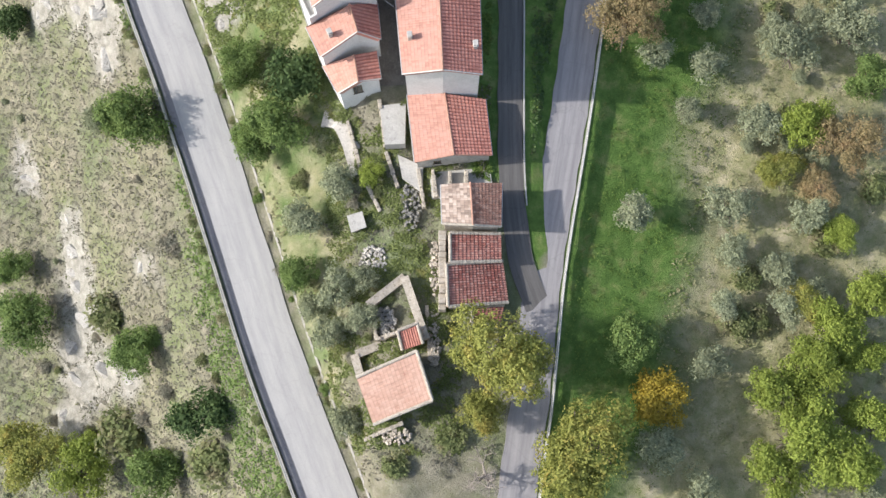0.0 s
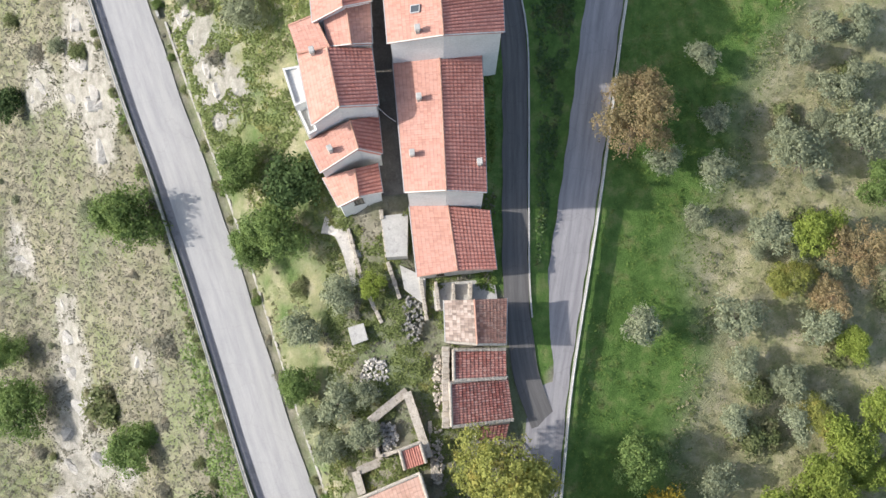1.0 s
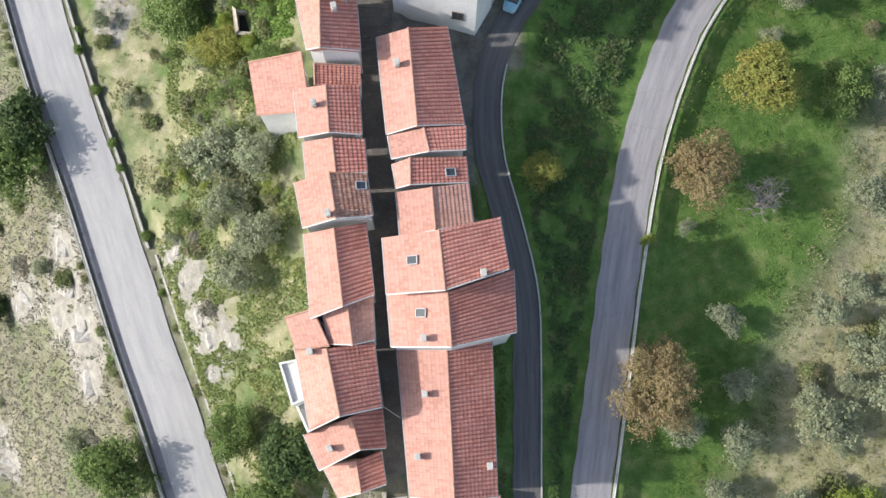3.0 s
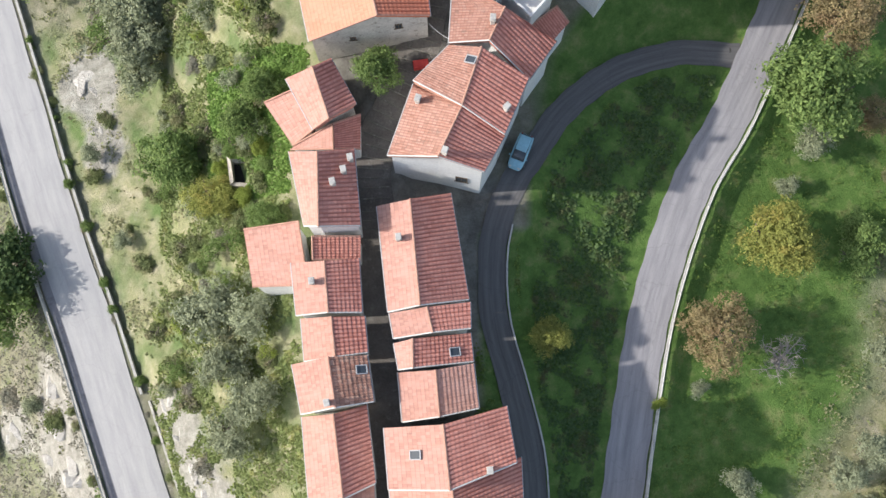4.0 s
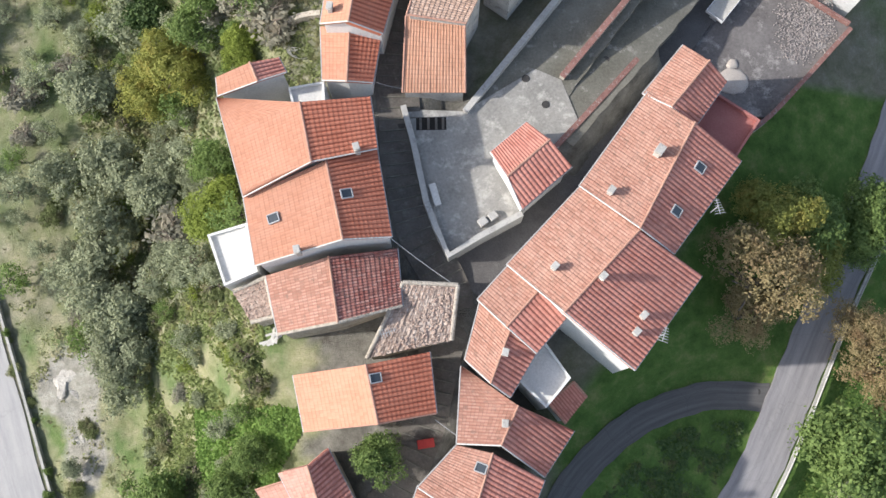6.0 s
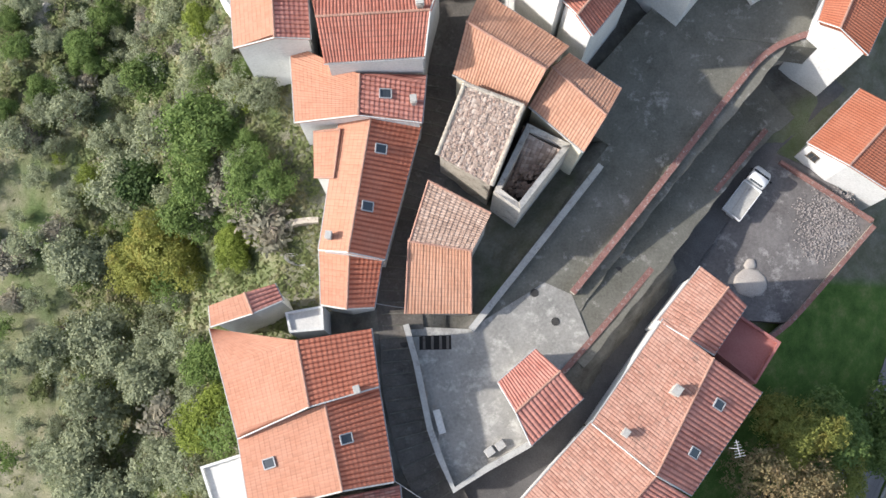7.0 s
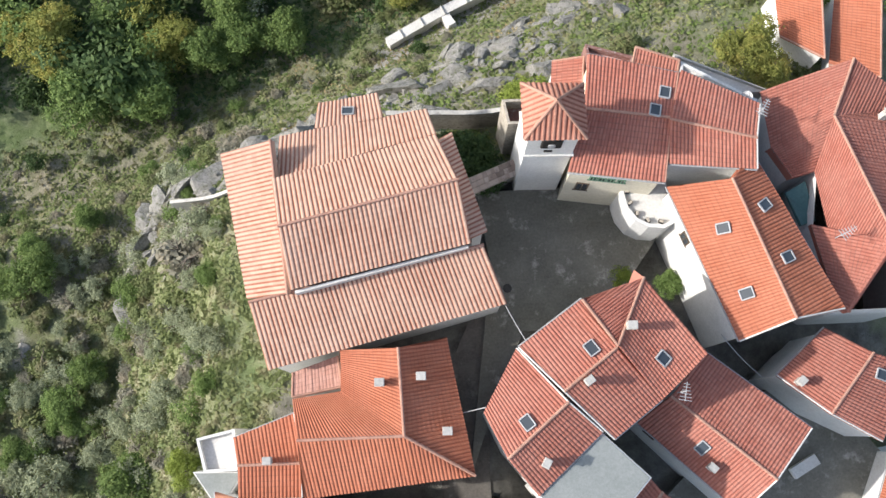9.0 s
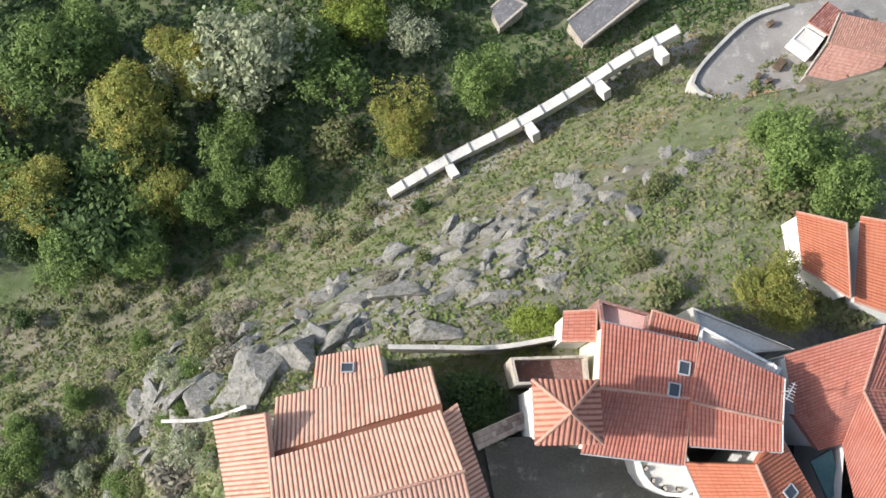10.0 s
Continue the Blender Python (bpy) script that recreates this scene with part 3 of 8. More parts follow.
    wb = 0.8 * np.sin(x * 1.3 + y) + 0.7 * np.sin(y * 1.1)
    west_edge = lerp(y, [36, 44, 60, 84, 100, 112, 130, 150, 176], [-9, -12.5, -13, -13, -13, -17, -10, -15, -13])
    east_edge = lerp(y, [36, 60, 84, 96, 108, 120, 150, 176], [3, 2.5, 6, 8, 16, 25, 36, 36])
    paved_ = smooth01((x - west_edge + wb) / 1.5) * smooth01((east_edge - x + wb) / 1.5) * smooth01((y - 37) / 2) * smooth01((d - 27) / 3)
    paved_ = paved_ * (1 - ((x > 2.5) & (x < 12) & (y > 124) & (y < 136.5)))
    paved_ = paved_ * (1 - verge)
    flat = np.clip(paved_ + lawn * 0.8 + court, 0, 1)
    z = z + rough(x, y) * smooth01((wd - 0.8) / 3) * (1 - flat) * (np.abs(x) < 300)
    v = np.stack([x, y, z], 1)
    nx, ny = len(xs), len(ys)
    i = np.arange(nx * ny).reshape(ny, nx)
    f = np.stack([i[:-1, :-1], i[:-1, 1:], i[1:, 1:], i[1:, :-1]], -1).reshape(-1, 4)
    me = bpy.data.meshes.new("ground")
    me.from_pydata(v.tolist(), [], f.tolist())
    me.materials.append(ground_material())
    col = me.color_attributes.new("zone", "FLOAT_COLOR", "POINT")
    col.data.foreach_set("color", np.stack([np.clip(lawn, 0, 1), rock, np.clip(dry + gray, 0, 1), np.ones_like(x)], 1).astype(np.float32).ravel())
    pa = me.attributes.new("paved", "FLOAT", "POINT")
    pa.data.foreach_set("value", paved_.astype(np.float32))
    me.polygons.foreach_set("use_smooth", [True] * len(me.polygons))
    tagged(new("ground", me), "hillside of grass, dry herbs and pale rock", "ground", kind="structure")


build_ground()


def ribbon(name, line, left, right, mat, lift=0.04, crown=0.0, cut=None):
    """A strip along a line, from left to right of it, with a thickness."""
    p = line if cut is None else line[(line[:, 1] > cut[0]) & (line[:, 1] < cut[1])]
    t = np.gradient(p[:, :2], axis=0)
    t /= np.linalg.norm(t, axis=1, keepdims=True)
    nrm = np.stack([t[:, 1], -t[:, 0]], 1)
    cols = np.linspace(-left, right, 7)
    v, f = [], []
    for (a, b, c), nn in zip(p, nrm):
        for k, s in enumerate(cols):
            w = 0.07 * math.sin(a * 1.7 + b * 1.1 + k) if k in (0, 6) else 0
            v.append((a + nn[0] * (s + w), b + nn[1] * (s + w), c + lift + crown * (1 - (2 * k / 6 - 1) ** 2)))
    n0 = len(v)
    v += [(x, y, z - 0.35) for x, y, z in v]
    for i in range(len(p) - 1):
        for k in range(6):
            q = i * 7 + k
            f.append((q, q + 1, q + 8, q + 7))
        q = i * 7
        f += [(q, q + 7, q + 7 + n0, q + n0), (q + 6, q + 6 + n0, q + 13 + n0, q + 13)]
    me = mesh_of(name, v, f, mat, False)
    along = np.concatenate([[0], np.cumsum(np.linalg.norm(np.diff(p[:, :2], axis=0), axis=1))])
    w = np.stack([np.tile(np.linspace(-1, 1, 7), len(p)), np.repeat(along, 7), np.zeros(len(p) * 7)], 1)
    at = me.attributes.new("way", "FLOAT_VECTOR", "POINT")
    at.data.foreach_set("vector", np.vstack([w, w]).astype(np.float32).ravel())
    return me


tagged(new("west_road", ribbon("west_road", WEST_ROAD, 3.15, 3.0, ROAD_WEST, 0.06, 0.06)), "sun-bleached pale asphalt road along the hillside", "road", kind="structure")
tagged(new("road_gutter", ribbon("road_gutter", np.array([(x, y, z) for x, y, z in WEST_ROAD]) , 3.3, -2.35, ASPHALT, 0.085)), "darker worn gutter strip along the pale road", "road", kind="structure")
tagged(new("east_road", ribbon("east_road", EAST_ROAD, 2.1, 2.0, ROAD_EAST, 0.05, 0.04)), "worn grey asphalt road beside the field", "road", kind="structure")
tagged(new("lane", ribbon("lane", LANE, 1.5, 1.25, ASPHALT_LANE, 0.06, 0.0)), "dark asphalt lane below the houses", "road", kind="structure")
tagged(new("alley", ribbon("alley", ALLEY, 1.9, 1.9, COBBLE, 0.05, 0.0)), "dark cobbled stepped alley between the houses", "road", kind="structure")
tagged(new("ramp_street", ribbon("ramp_street", RAMP, 3.4, 3.2, PAVING, 0.06, 0.0)), "grey worn concrete street with pale patches", "road", kind="structure")
tagged(new("middle_street", ribbon("middle_street", MIDDLE, 3.0, 2.9, PAVING, 0.06, 0.0)), "grey worn concrete street between two brick-topped walls", "road", kind="structure")
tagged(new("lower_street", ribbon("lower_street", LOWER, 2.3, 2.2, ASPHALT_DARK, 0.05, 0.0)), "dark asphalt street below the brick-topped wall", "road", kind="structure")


def paved(name, ring, z, mat, label, thick=0.6):
    tagged(new(name, prism(name, ring, z - thick, z, mat)), label, "pavement", kind="structure")


paved("church_square", *PADS[0], PAVING, "dark grey paved square beside the church")


def street_z(x, y):
    """The even slope of the village square."""
    return 33.46 + 0.087 * (0.64 * x + 0.77 * y - 111)


tagged(new("village_square", prism("village_square", PADS[1][0], 32.0, [street_z(*q) for q in PADS[1][0]], PAVING)), "grey worn concrete village square", "pavement", kind="structure")
paved("truck_yard", *PADS[2], GRAVEL, "grey gravelled concrete yard", 1.6)
paved("small_square", *PADS[3], CONCRETE_WORN, "grey concrete terrace above the alley", 3.2)


# ---- houses ----
RNG = random.Random(7)


def slope_mesh(name, e0, e1, t1, t0, mat, pitch=0.28, course=0.42, amp=None, sag=0.03):
    """Interlocking clay tiles on one roof slope, from the eave e0-e1 up to t0-t1, on a board."""
    e0, e1, t1, t0 = (np.array(p, float) for p in (e0, e1, t1, t0))
    amp = amp or pitch * (0.03 if mat is TILE_WORN_LIT else 0.07 if mat in (TILE_SALMON, TILE_APRICOT, TILE_STONE) else 0.10 if mat is TILE_DUSTY else 0.13 if mat is TILE_BUFF else 0.21)
    wide = max(np.linalg.norm(e1 - e0), np.linalg.norm(t1 - t0))
    tall = max(np.linalg.norm(t0 - e0), np.linalg.norm(t1 - e1))
    nc, nr = max(2, round(wide / pitch)), max(2, round(tall / course))
    nor = np.cross(e1 - e0, t0 - e0)
    nor /= np.linalg.norm(nor)
    if nor[2] < 0:
        nor = -nor
    u = np.arange(nc * 4 + 1) / (nc * 4)
    bump = np.array([0, 0.75, 1.0, 0.75])[np.arange(nc * 4 + 1) % 4]
    seed = RNG.random() * 100
    rows, cr = [], []
    for r in range(nr):
        rows += [(r / nr, 0.05), ((r + 0.985) / nr, 0.0)]
        cr += [r, r]
    V, UV = [], []
    E = e1 - e0
    ua, ub = (t0 - e0) @ E / (E @ E), (t1 - e0) @ E / (E @ E)
    hip = ub - ua < 0.86 and ua > -0.06 and ub < 1.06
    n0, n1 = t0 - e0 - E * ua, t1 - e0 - E * ub
    top = np.clip(np.minimum(u / max(ua, 1e-3), (1 - u) / max(1 - ub, 1e-3)), 0, 1)[:, None]
    side = np.clip((u - ua) / max(ub - ua, 1e-3), 0, 1)[:, None]
    for (v, lift), r in zip(rows, cr):
        a = e0[None] + E[None] * u[:, None] + (n0[None] * (1 - side) + n1[None] * side) * top * v if hip else (e0 + (t0 - e0) * v)[None] * (1 - u[:, None]) + (e1 + (t1 - e1) * v)[None] * u[:, None]
        wob = sag * np.sin(u * wide * 0.8 + seed) * np.sin(v * tall * 0.7 + seed * 1.7)
        jit = (0.045 if mat is TILE_STONE else 0.012) * np.sin(np.floor(u * nc) * 12.9 + r * 78.2 + seed) * np.sin(np.floor(u * nc) * 3.7 + r * 9.1)
        V.append(a + nor[None] * (amp * bump + lift + wob + jit)[:, None])
        UV.append(np.stack([np.minimum(u * nc, nc - 0.01) + math.floor(seed * 10), np.full_like(u, r + (0.02 if lift else 0.98)), np.full_like(u, seed)], 1))
    V, UV = np.vstack(V), np.vstack(UV)
    k = nc * 4 + 1
    i = np.arange(len(rows) * k).reshape(-1, k)
    F = np.stack([i[:-1, :-1], i[:-1, 1:], i[1:, 1:], i[1:, :-1]], -1).reshape(-1, 4).tolist()
    b = len(V)
    thick = 0.14 + abs(float((t1 - e0) @ nor))  # a twisted slope needs a deeper board
    base = [p - nor * thick for p in (e0, e1, t1, t0)]
    top = [p + nor * 0.0 for p in (e0, e1, t1, t0)]
    V = np.vstack([V, base, top])
    UV = np.vstack([UV, np.zeros((8, 3)) + seed])
    F += [(b + 3, b + 2, b + 1, b)] + [(b + j, b + (j + 1) % 4, b + 4 + (j + 1) % 4, b + 4 + j) for j in range(4)]
    me = bpy.data.meshes.new(name)
    me.from_pydata(V.tolist(), [], F)
    me.materials.append(mat)
    at = me.attributes.new("tile", "FLOAT_VECTOR", "POINT")
    at.data.foreach_set("vector", UV.astype(np.float32).ravel())
    return me


def cap_mesh(name, p, q, mat, r=0.12):
    """A row of half-round ridge tiles from p to q."""
    p, q = Vector(p), Vector(q)
    d = q - p
    k = max(2, round(d.length / 0.42))
    side = d.cross(Vector((0, 0, 1))).normalized()
    up = side.cross(d).normalized()
    v, f = [], []
    for i in range(k):
        for s, rr in ((i / k, r), ((i + 1.08) / k, r * 0.86)):
            for a in range(6):
                w = math.pi * a / 5
                v.append(p + d * s + side * math.cos(w) * rr + up * (math.sin(w) * rr * 0.8 + 0.02))
        b = i * 12
        f += [(b + a, b + a + 1, b + 7 + a, b + 6 + a) for a in range(5)]
        f.append(tuple(b + a for a in range(5, -1, -1)))
    return mesh_of(name, v, f, mat)


def inset(ring, d):
    """A plan ring drawn in by d metres."""
    k = len(ring)
    area = sum(ring[i][0] * ring[(i + 1) % k][1] - ring[(i + 1) % k][0] * ring[i][1] for i in range(k))
    sg = 1 if area > 0 else -1
    out = []
    for i in range(k):
        p, c, n = (Vector(ring[j % k][:2]) for j in (i - 1, i, i + 1))
        a, b = (c - p).normalized(), (n - c).normalized()
        na, nb = Vector((-a.y, a.x)) * sg, Vector((-b.y, b.x)) * sg
        m = na + nb
        m = m / max(0.5, m.length_squared / 2) if m.length > 1e-3 else na
        out.append((c.x + m.x * d, c.y + m.y * d))
    return out


def house_root(name, x, y, z, label):
    root = new(name)
    root.location = (0, 0, 0)
    return tagged(root, label, "house", "village houses")


def wall_mesh(ring, tops, mat, d=0.3, deep=0.8):
    pl = inset([p[:2] for p in ring], d)
    lo = min(gz(x, y) for x, y in pl) - deep
    k = len(pl)
    v = [(x, y, lo) for x, y in pl] + [(x, y, t - 0.13) for (x, y), t in zip(pl, tops)]
    f = [(i, (i + 1) % k, k + (i + 1) % k, k + i) for i in range(k)]
    return mesh_of("wall", v, f, mat), pl, lo


def window_on(root, a, b, u, z, w=0.8, h=1.1, mat=None):
    """A framed window in the wall over the plan edge a-b (walls run anticlockwise), u along it, centre at height z."""
    a, b = Vector(a), Vector(b)
    d = (b - a).normalized()
    c = a + (b - a) * u
    m = Matrix.Translation((c.x, c.y, z)) @ Matrix(((d.x, d.y, 0, 0), (d.y, -d.x, 0, 0), (0, 0, 1, 0), (0, 0, 0, 1)))
    bm = bmesh.new()
    for sx, sz, px_, pz_ in ((0.09, h, -w / 2, -h / 2), (0.09, h, w / 2, -h / 2), (w + 0.09, 0.09, 0, h / 2 - 0.045), (w + 0.3, 0.08, 0, -h / 2 - 0.08), (0.05, h, 0, -h / 2)):
        box_bm(sx, 0.16, sz, 0, 0, bm, Matrix.Translation((px_, 0, pz_)))
    wn = part("window", bm_mesh("window", bm, WOOD if mat is None else mat), root, "", m)
    part("pane", bm_mesh("pane", box_bm(w - 0.02, 0.06, h - 0.02, 0, -h / 2), GLASS), wn)
    return wn


def chimney_on(root, x, y, z, w=0.55, h=0.9, mat=None, turn=0):
    bm = box_bm(w, w * 0.8, h + 0.8, 0.03, -0.8)
    box_bm(w + 0.16, w * 0.8 + 0.16, 0.09, 0.02, h, bm)
    for sx in (-1, 1):
        for sy in (-1, 1):
            box_bm(0.1, 0.1, 0.22, 0, h + 0.08, bm, Matrix.Translation((sx * w * 0.36, sy * w * 0.28, 0)))
    c = part("chimney", bm_mesh("chimney", bm, mat or PLASTER_OLD), root, "", pose(x, y, z, 0, 0, turn))
    part("cowl", bm_mesh("cowl", box_bm(w + 0.12, w * 0.8 + 0.12, 0.07, 0.02, h + 0.3), CONCRETE), c)


def skylight_on(root, p, nor, along, w=0.75, l=0.95):
    """A roof window: p on the slope, its normal and the direction up the slope."""
    nor, along = Vector(nor).normalized(), Vector(along).normalized()
    side = along.cross(nor)
    m = Matrix.Translation(Vector(p) + nor * 0.09) @ Matrix((side, along, nor)).transposed().to_4x4()
    bm = bmesh.new()
    for sx, sy, px_, py_ in ((w, 0.09, 0, l / 2), (w, 0.09, 0, -l / 2), (0.09, l, w / 2, 0), (0.09, l, -w / 2, 0)):
        box_bm(sx, sy, 0.14, 0.01, 0, bm, Matrix.Translation((px_, py_, 0)))
    s = part("skylight", bm_mesh("skylight", bm, METAL), root, "", m)
    part("pane", bm_mesh("pane", box_bm(w - 0.1, l - 0.1, 0.05, 0, 0.03), GLASS), s)


def gable(label, c, r, za, zb, zr, tile=None, wall=None, tile_b=None, chim=(), sky=(), win=(), name="house", pitch=0.27, eave=0.32, caps=True, deep=0.8):
    """A house under two slopes. c: plan corners c0..c3, eave a over c0-c3, eave b over c1-c2; r: the ridge's ends over c0-c1 and c3-c2.
    chim, sky: (side, along, up the slope); win: (edge, along, metres under the eave)."""
    tile, wall = tile or TILE_PINK, wall or PLASTER
    zr = max(za, zb) + (zr - max(za, zb)) * 0.72
    A0, B0, B1, A1 = ((*c[0], za), (*c[1], zb), (*c[2], zb), (*c[3], za))
    R0, R1 = (*r[0], zr), (*r[1], zr)
    root = house_root(name, 0, 0, 0, label)
    part("roof_slope", slope_mesh("roof_slope", A0, A1, R1, R0, tile, pitch), root)
    # tile_b colours the slope turned from the sun redder, as painted shade
    part("roof_slope", slope_mesh("roof_slope", B1, B0, R0, R1, tile_b or tile, 0.40 if tile_b in (TILE_RED, TILE_ORANGE_SHADED) else pitch), root)
    if caps:
        part("ridge_tiles", cap_mesh("ridge_tiles", (*r[0], zr + 0.06), (*r[1], zr + 0.06), RIDGE), root)
        for e0, e1 in ((A0, R0), (B0, R0)):
            part("verge_tiles", cap_mesh("verge_tiles", (e0[0], e0[1], e0[2] + 0.05), (e1[0], e1[1], e1[2] + 0.05), PALE if wall is PLASTER else STONE if wall is STONE else RIDGE, 0.14 if wall is STONE else 0.065), root)
    ring = [A0, R0, B0, B1, R1, A1]
    me, pl, lo = wall_mesh(ring, [za, zr, zb, zb, zr, za], wall, eave * 0.75, deep)
    part("wall", me, root)
    for e0, e1 in ((A0, A1), (B0, B1)):
        v = (Vector(e1) - Vector(e0)).normalized()
        out = Vector((v.y, -v.x, 0)) * (1 if e0 is B0 else -1)
        part("gutter", cap_mesh("gutter", Vector(e0) + out * 0.06 - Vector((0, 0, 0.12)), Vector(e1) + out * 0.06 - Vector((0, 0, 0.12)), METAL, 0.07), root)
    sides = {"a": (A0, A1, R1, R0), "b": (B0, B1, R1, R0)}

    def on(side, u, v):
        e0, e1, t1, t0 = (Vector(p) for p in sides[side])
        p = (e0.lerp(e1, u)).lerp(t0.lerp(t1, u), v)
        up = t0.lerp(t1, u) - e0.lerp(e1, u)
        nn = (e1 - e0).cross(up)
        return p, nn if nn.z > 0 else -nn, up
    for side, u, v, *more in chim:
        p, nn, up = on(side, u, v)
        d = Vector(A1) - Vector(A0)
        chimney_on(root, p.x, p.y, p.z, *(more or (0.5, 0.8)), turn=math.degrees(math.atan2(d.y, d.x)))
    for side, u, v in sky:
        p, nn, up = on(side, u, v)
        skylight_on(root, p, nn, up)
    for e, u, down, *more in win:
        a, b = pl[e], pl[(e + 1) % 6]
        za_, zb_ = ring[e][2], ring[(e + 1) % 6][2]
        window_on(root, a, b, u, za_ + (zb_ - za_) * u - down, *more)
    return root


def lean(label, c, z, tile=None, wall=None, name="house", sky=(), chim=(), pitch=0.27, eave=0.3, deep=0.8):
    """A house or annexe under one slope: c0-c1 the eave, c2-c3 the high side; z: its four heights."""
    tile, wall = tile or TILE_PINK, wall or PLASTER
    P = [(*a, b) for a, b in zip(c, z)]
    root = house_root(name, 0, 0, 0, label)
    part("roof_slope", slope_mesh("roof_slope", *P, tile, pitch), root)
    me, pl, lo = wall_mesh(P, list(z), wall, eave * 0.6, deep)
    part("wall", me, root)
    for a, b in ((P[0], P[3]), (P[1], P[2]), (P[3], P[2])):
        part("verge_tiles", cap_mesh("verge_tiles", (a[0], a[1], a[2] + 0.05), (b[0], b[1], b[2] + 0.05), STONE if wall is STONE else RIDGE, 0.2 if wall is STONE else 0.1), root)
    e0, e1, t1, t0 = (Vector(p) for p in P)
    for u, v in sky:
        p, up = (e0.lerp(e1, u)).lerp(t0.lerp(t1, u), v), t0 - e0
        nn = (e1 - e0).cross(up)
        skylight_on(root, p, nn if nn.z > 0 else -nn, up)
    for u, v, *more in chim:
        p = (e0.lerp(e1, u)).lerp(t0.lerp(t1, u), v)
        chimney_on(root, p.x, p.y, p.z, *(more or (0.5, 0.8)))
    return root


def roofed(label, P, planes, rings, tile=None, wall=None, name="house", pitch=0.27, caps=(), eave=0.3, deep=0.8, category="house", group="village houses"):
    """A building from roof planes over the points P (four indices each: eave, eave, top, top) and wall rings (indices)."""
    tile, wall = tile or TILE_PINK, wall or PLASTER
    root = tagged(new(name), label, category, group)
    for q in planes:
        part("roof_slope", slope_mesh("roof_slope", *(P[i] for i in q), tile, pitch), root)
    for q in rings:
        me, pl, lo = wall_mesh([P[i] for i in q], [P[i][2] for i in q], wall, eave * 0.75, deep)
        part("wall", me, root)
    for i, j in caps:
        part("ridge_tiles", cap_mesh("ridge_tiles", (P[i][0], P[i][1], P[i][2] + 0.06), (P[j][0], P[j][1], P[j][2] + 0.06), RIDGE), root)
    return root


def terrace(label, ring, z, floor, rim, high=0.7, deep=None, name="terrace"):
    """A flat roof or terrace with a parapet round it."""
    root = tagged(new(name), label, "terrace", "village terraces")
    lo = min(gz(x, y) for x, y in ring) - 0.6 if deep is None else z - deep
    part("wall", prism("wall", ring, lo, z - 0.06, rim), root)
    part("floor", prism("floor", inset(ring, 0.1), z - 0.05, z, floor), root)
    inner = inset(ring, 0.2)
    k = len(ring)
    for i in range(k if high else 0):
        j = (i + 1) % k
        part("parapet", prism("parapet", [ring[i], ring[j], inner[j], inner[i]], z - 0.05, z + high, rim), root)
    return root


# same clay on both slopes: tile is its sunlit tone, tile_b its shaded one
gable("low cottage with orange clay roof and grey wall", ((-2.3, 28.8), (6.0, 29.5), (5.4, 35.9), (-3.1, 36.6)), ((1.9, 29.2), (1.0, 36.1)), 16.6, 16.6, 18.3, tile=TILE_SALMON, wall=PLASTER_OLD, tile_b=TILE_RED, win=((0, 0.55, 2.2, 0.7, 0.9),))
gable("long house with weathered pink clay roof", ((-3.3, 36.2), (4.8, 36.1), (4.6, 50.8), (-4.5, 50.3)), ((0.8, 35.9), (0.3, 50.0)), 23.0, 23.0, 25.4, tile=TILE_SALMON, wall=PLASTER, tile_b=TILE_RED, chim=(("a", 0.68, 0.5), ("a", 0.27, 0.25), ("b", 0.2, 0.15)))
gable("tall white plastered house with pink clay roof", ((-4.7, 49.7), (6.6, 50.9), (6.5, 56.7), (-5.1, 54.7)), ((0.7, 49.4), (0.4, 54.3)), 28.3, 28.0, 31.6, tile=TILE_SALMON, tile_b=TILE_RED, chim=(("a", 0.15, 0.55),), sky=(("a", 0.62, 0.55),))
gable("tall white house with orange clay roof, east slope redder as shade", ((-5.0, 54.2), (5.9, 56.3), (5.2, 61.1), (-5.4, 59.4)), ((0.2, 54.2), (-0.3, 59.6)), 30.2, 30.6, 32.8, tile=TILE_SALMON, tile_b=TILE_RED, chim=(("b", 0.06, 0.4),), sky=(("a", 0.55, 0.5),))
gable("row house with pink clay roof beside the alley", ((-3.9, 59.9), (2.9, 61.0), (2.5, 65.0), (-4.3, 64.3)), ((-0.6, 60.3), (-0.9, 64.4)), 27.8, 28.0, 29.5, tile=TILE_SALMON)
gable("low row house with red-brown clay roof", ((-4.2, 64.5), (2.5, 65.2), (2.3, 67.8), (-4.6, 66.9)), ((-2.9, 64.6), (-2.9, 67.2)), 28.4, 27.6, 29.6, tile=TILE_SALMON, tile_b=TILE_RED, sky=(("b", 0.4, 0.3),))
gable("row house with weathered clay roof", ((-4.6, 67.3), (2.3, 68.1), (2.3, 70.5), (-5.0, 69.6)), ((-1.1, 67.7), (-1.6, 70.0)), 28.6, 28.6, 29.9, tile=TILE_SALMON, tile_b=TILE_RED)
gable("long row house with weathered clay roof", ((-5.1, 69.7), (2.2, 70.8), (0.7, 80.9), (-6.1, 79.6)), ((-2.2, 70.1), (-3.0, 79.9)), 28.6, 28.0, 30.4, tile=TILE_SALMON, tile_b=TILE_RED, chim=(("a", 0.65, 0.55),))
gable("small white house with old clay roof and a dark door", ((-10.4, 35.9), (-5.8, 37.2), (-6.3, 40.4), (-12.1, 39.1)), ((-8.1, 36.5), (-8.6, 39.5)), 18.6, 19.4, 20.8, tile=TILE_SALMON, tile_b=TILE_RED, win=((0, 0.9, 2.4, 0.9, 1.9),))
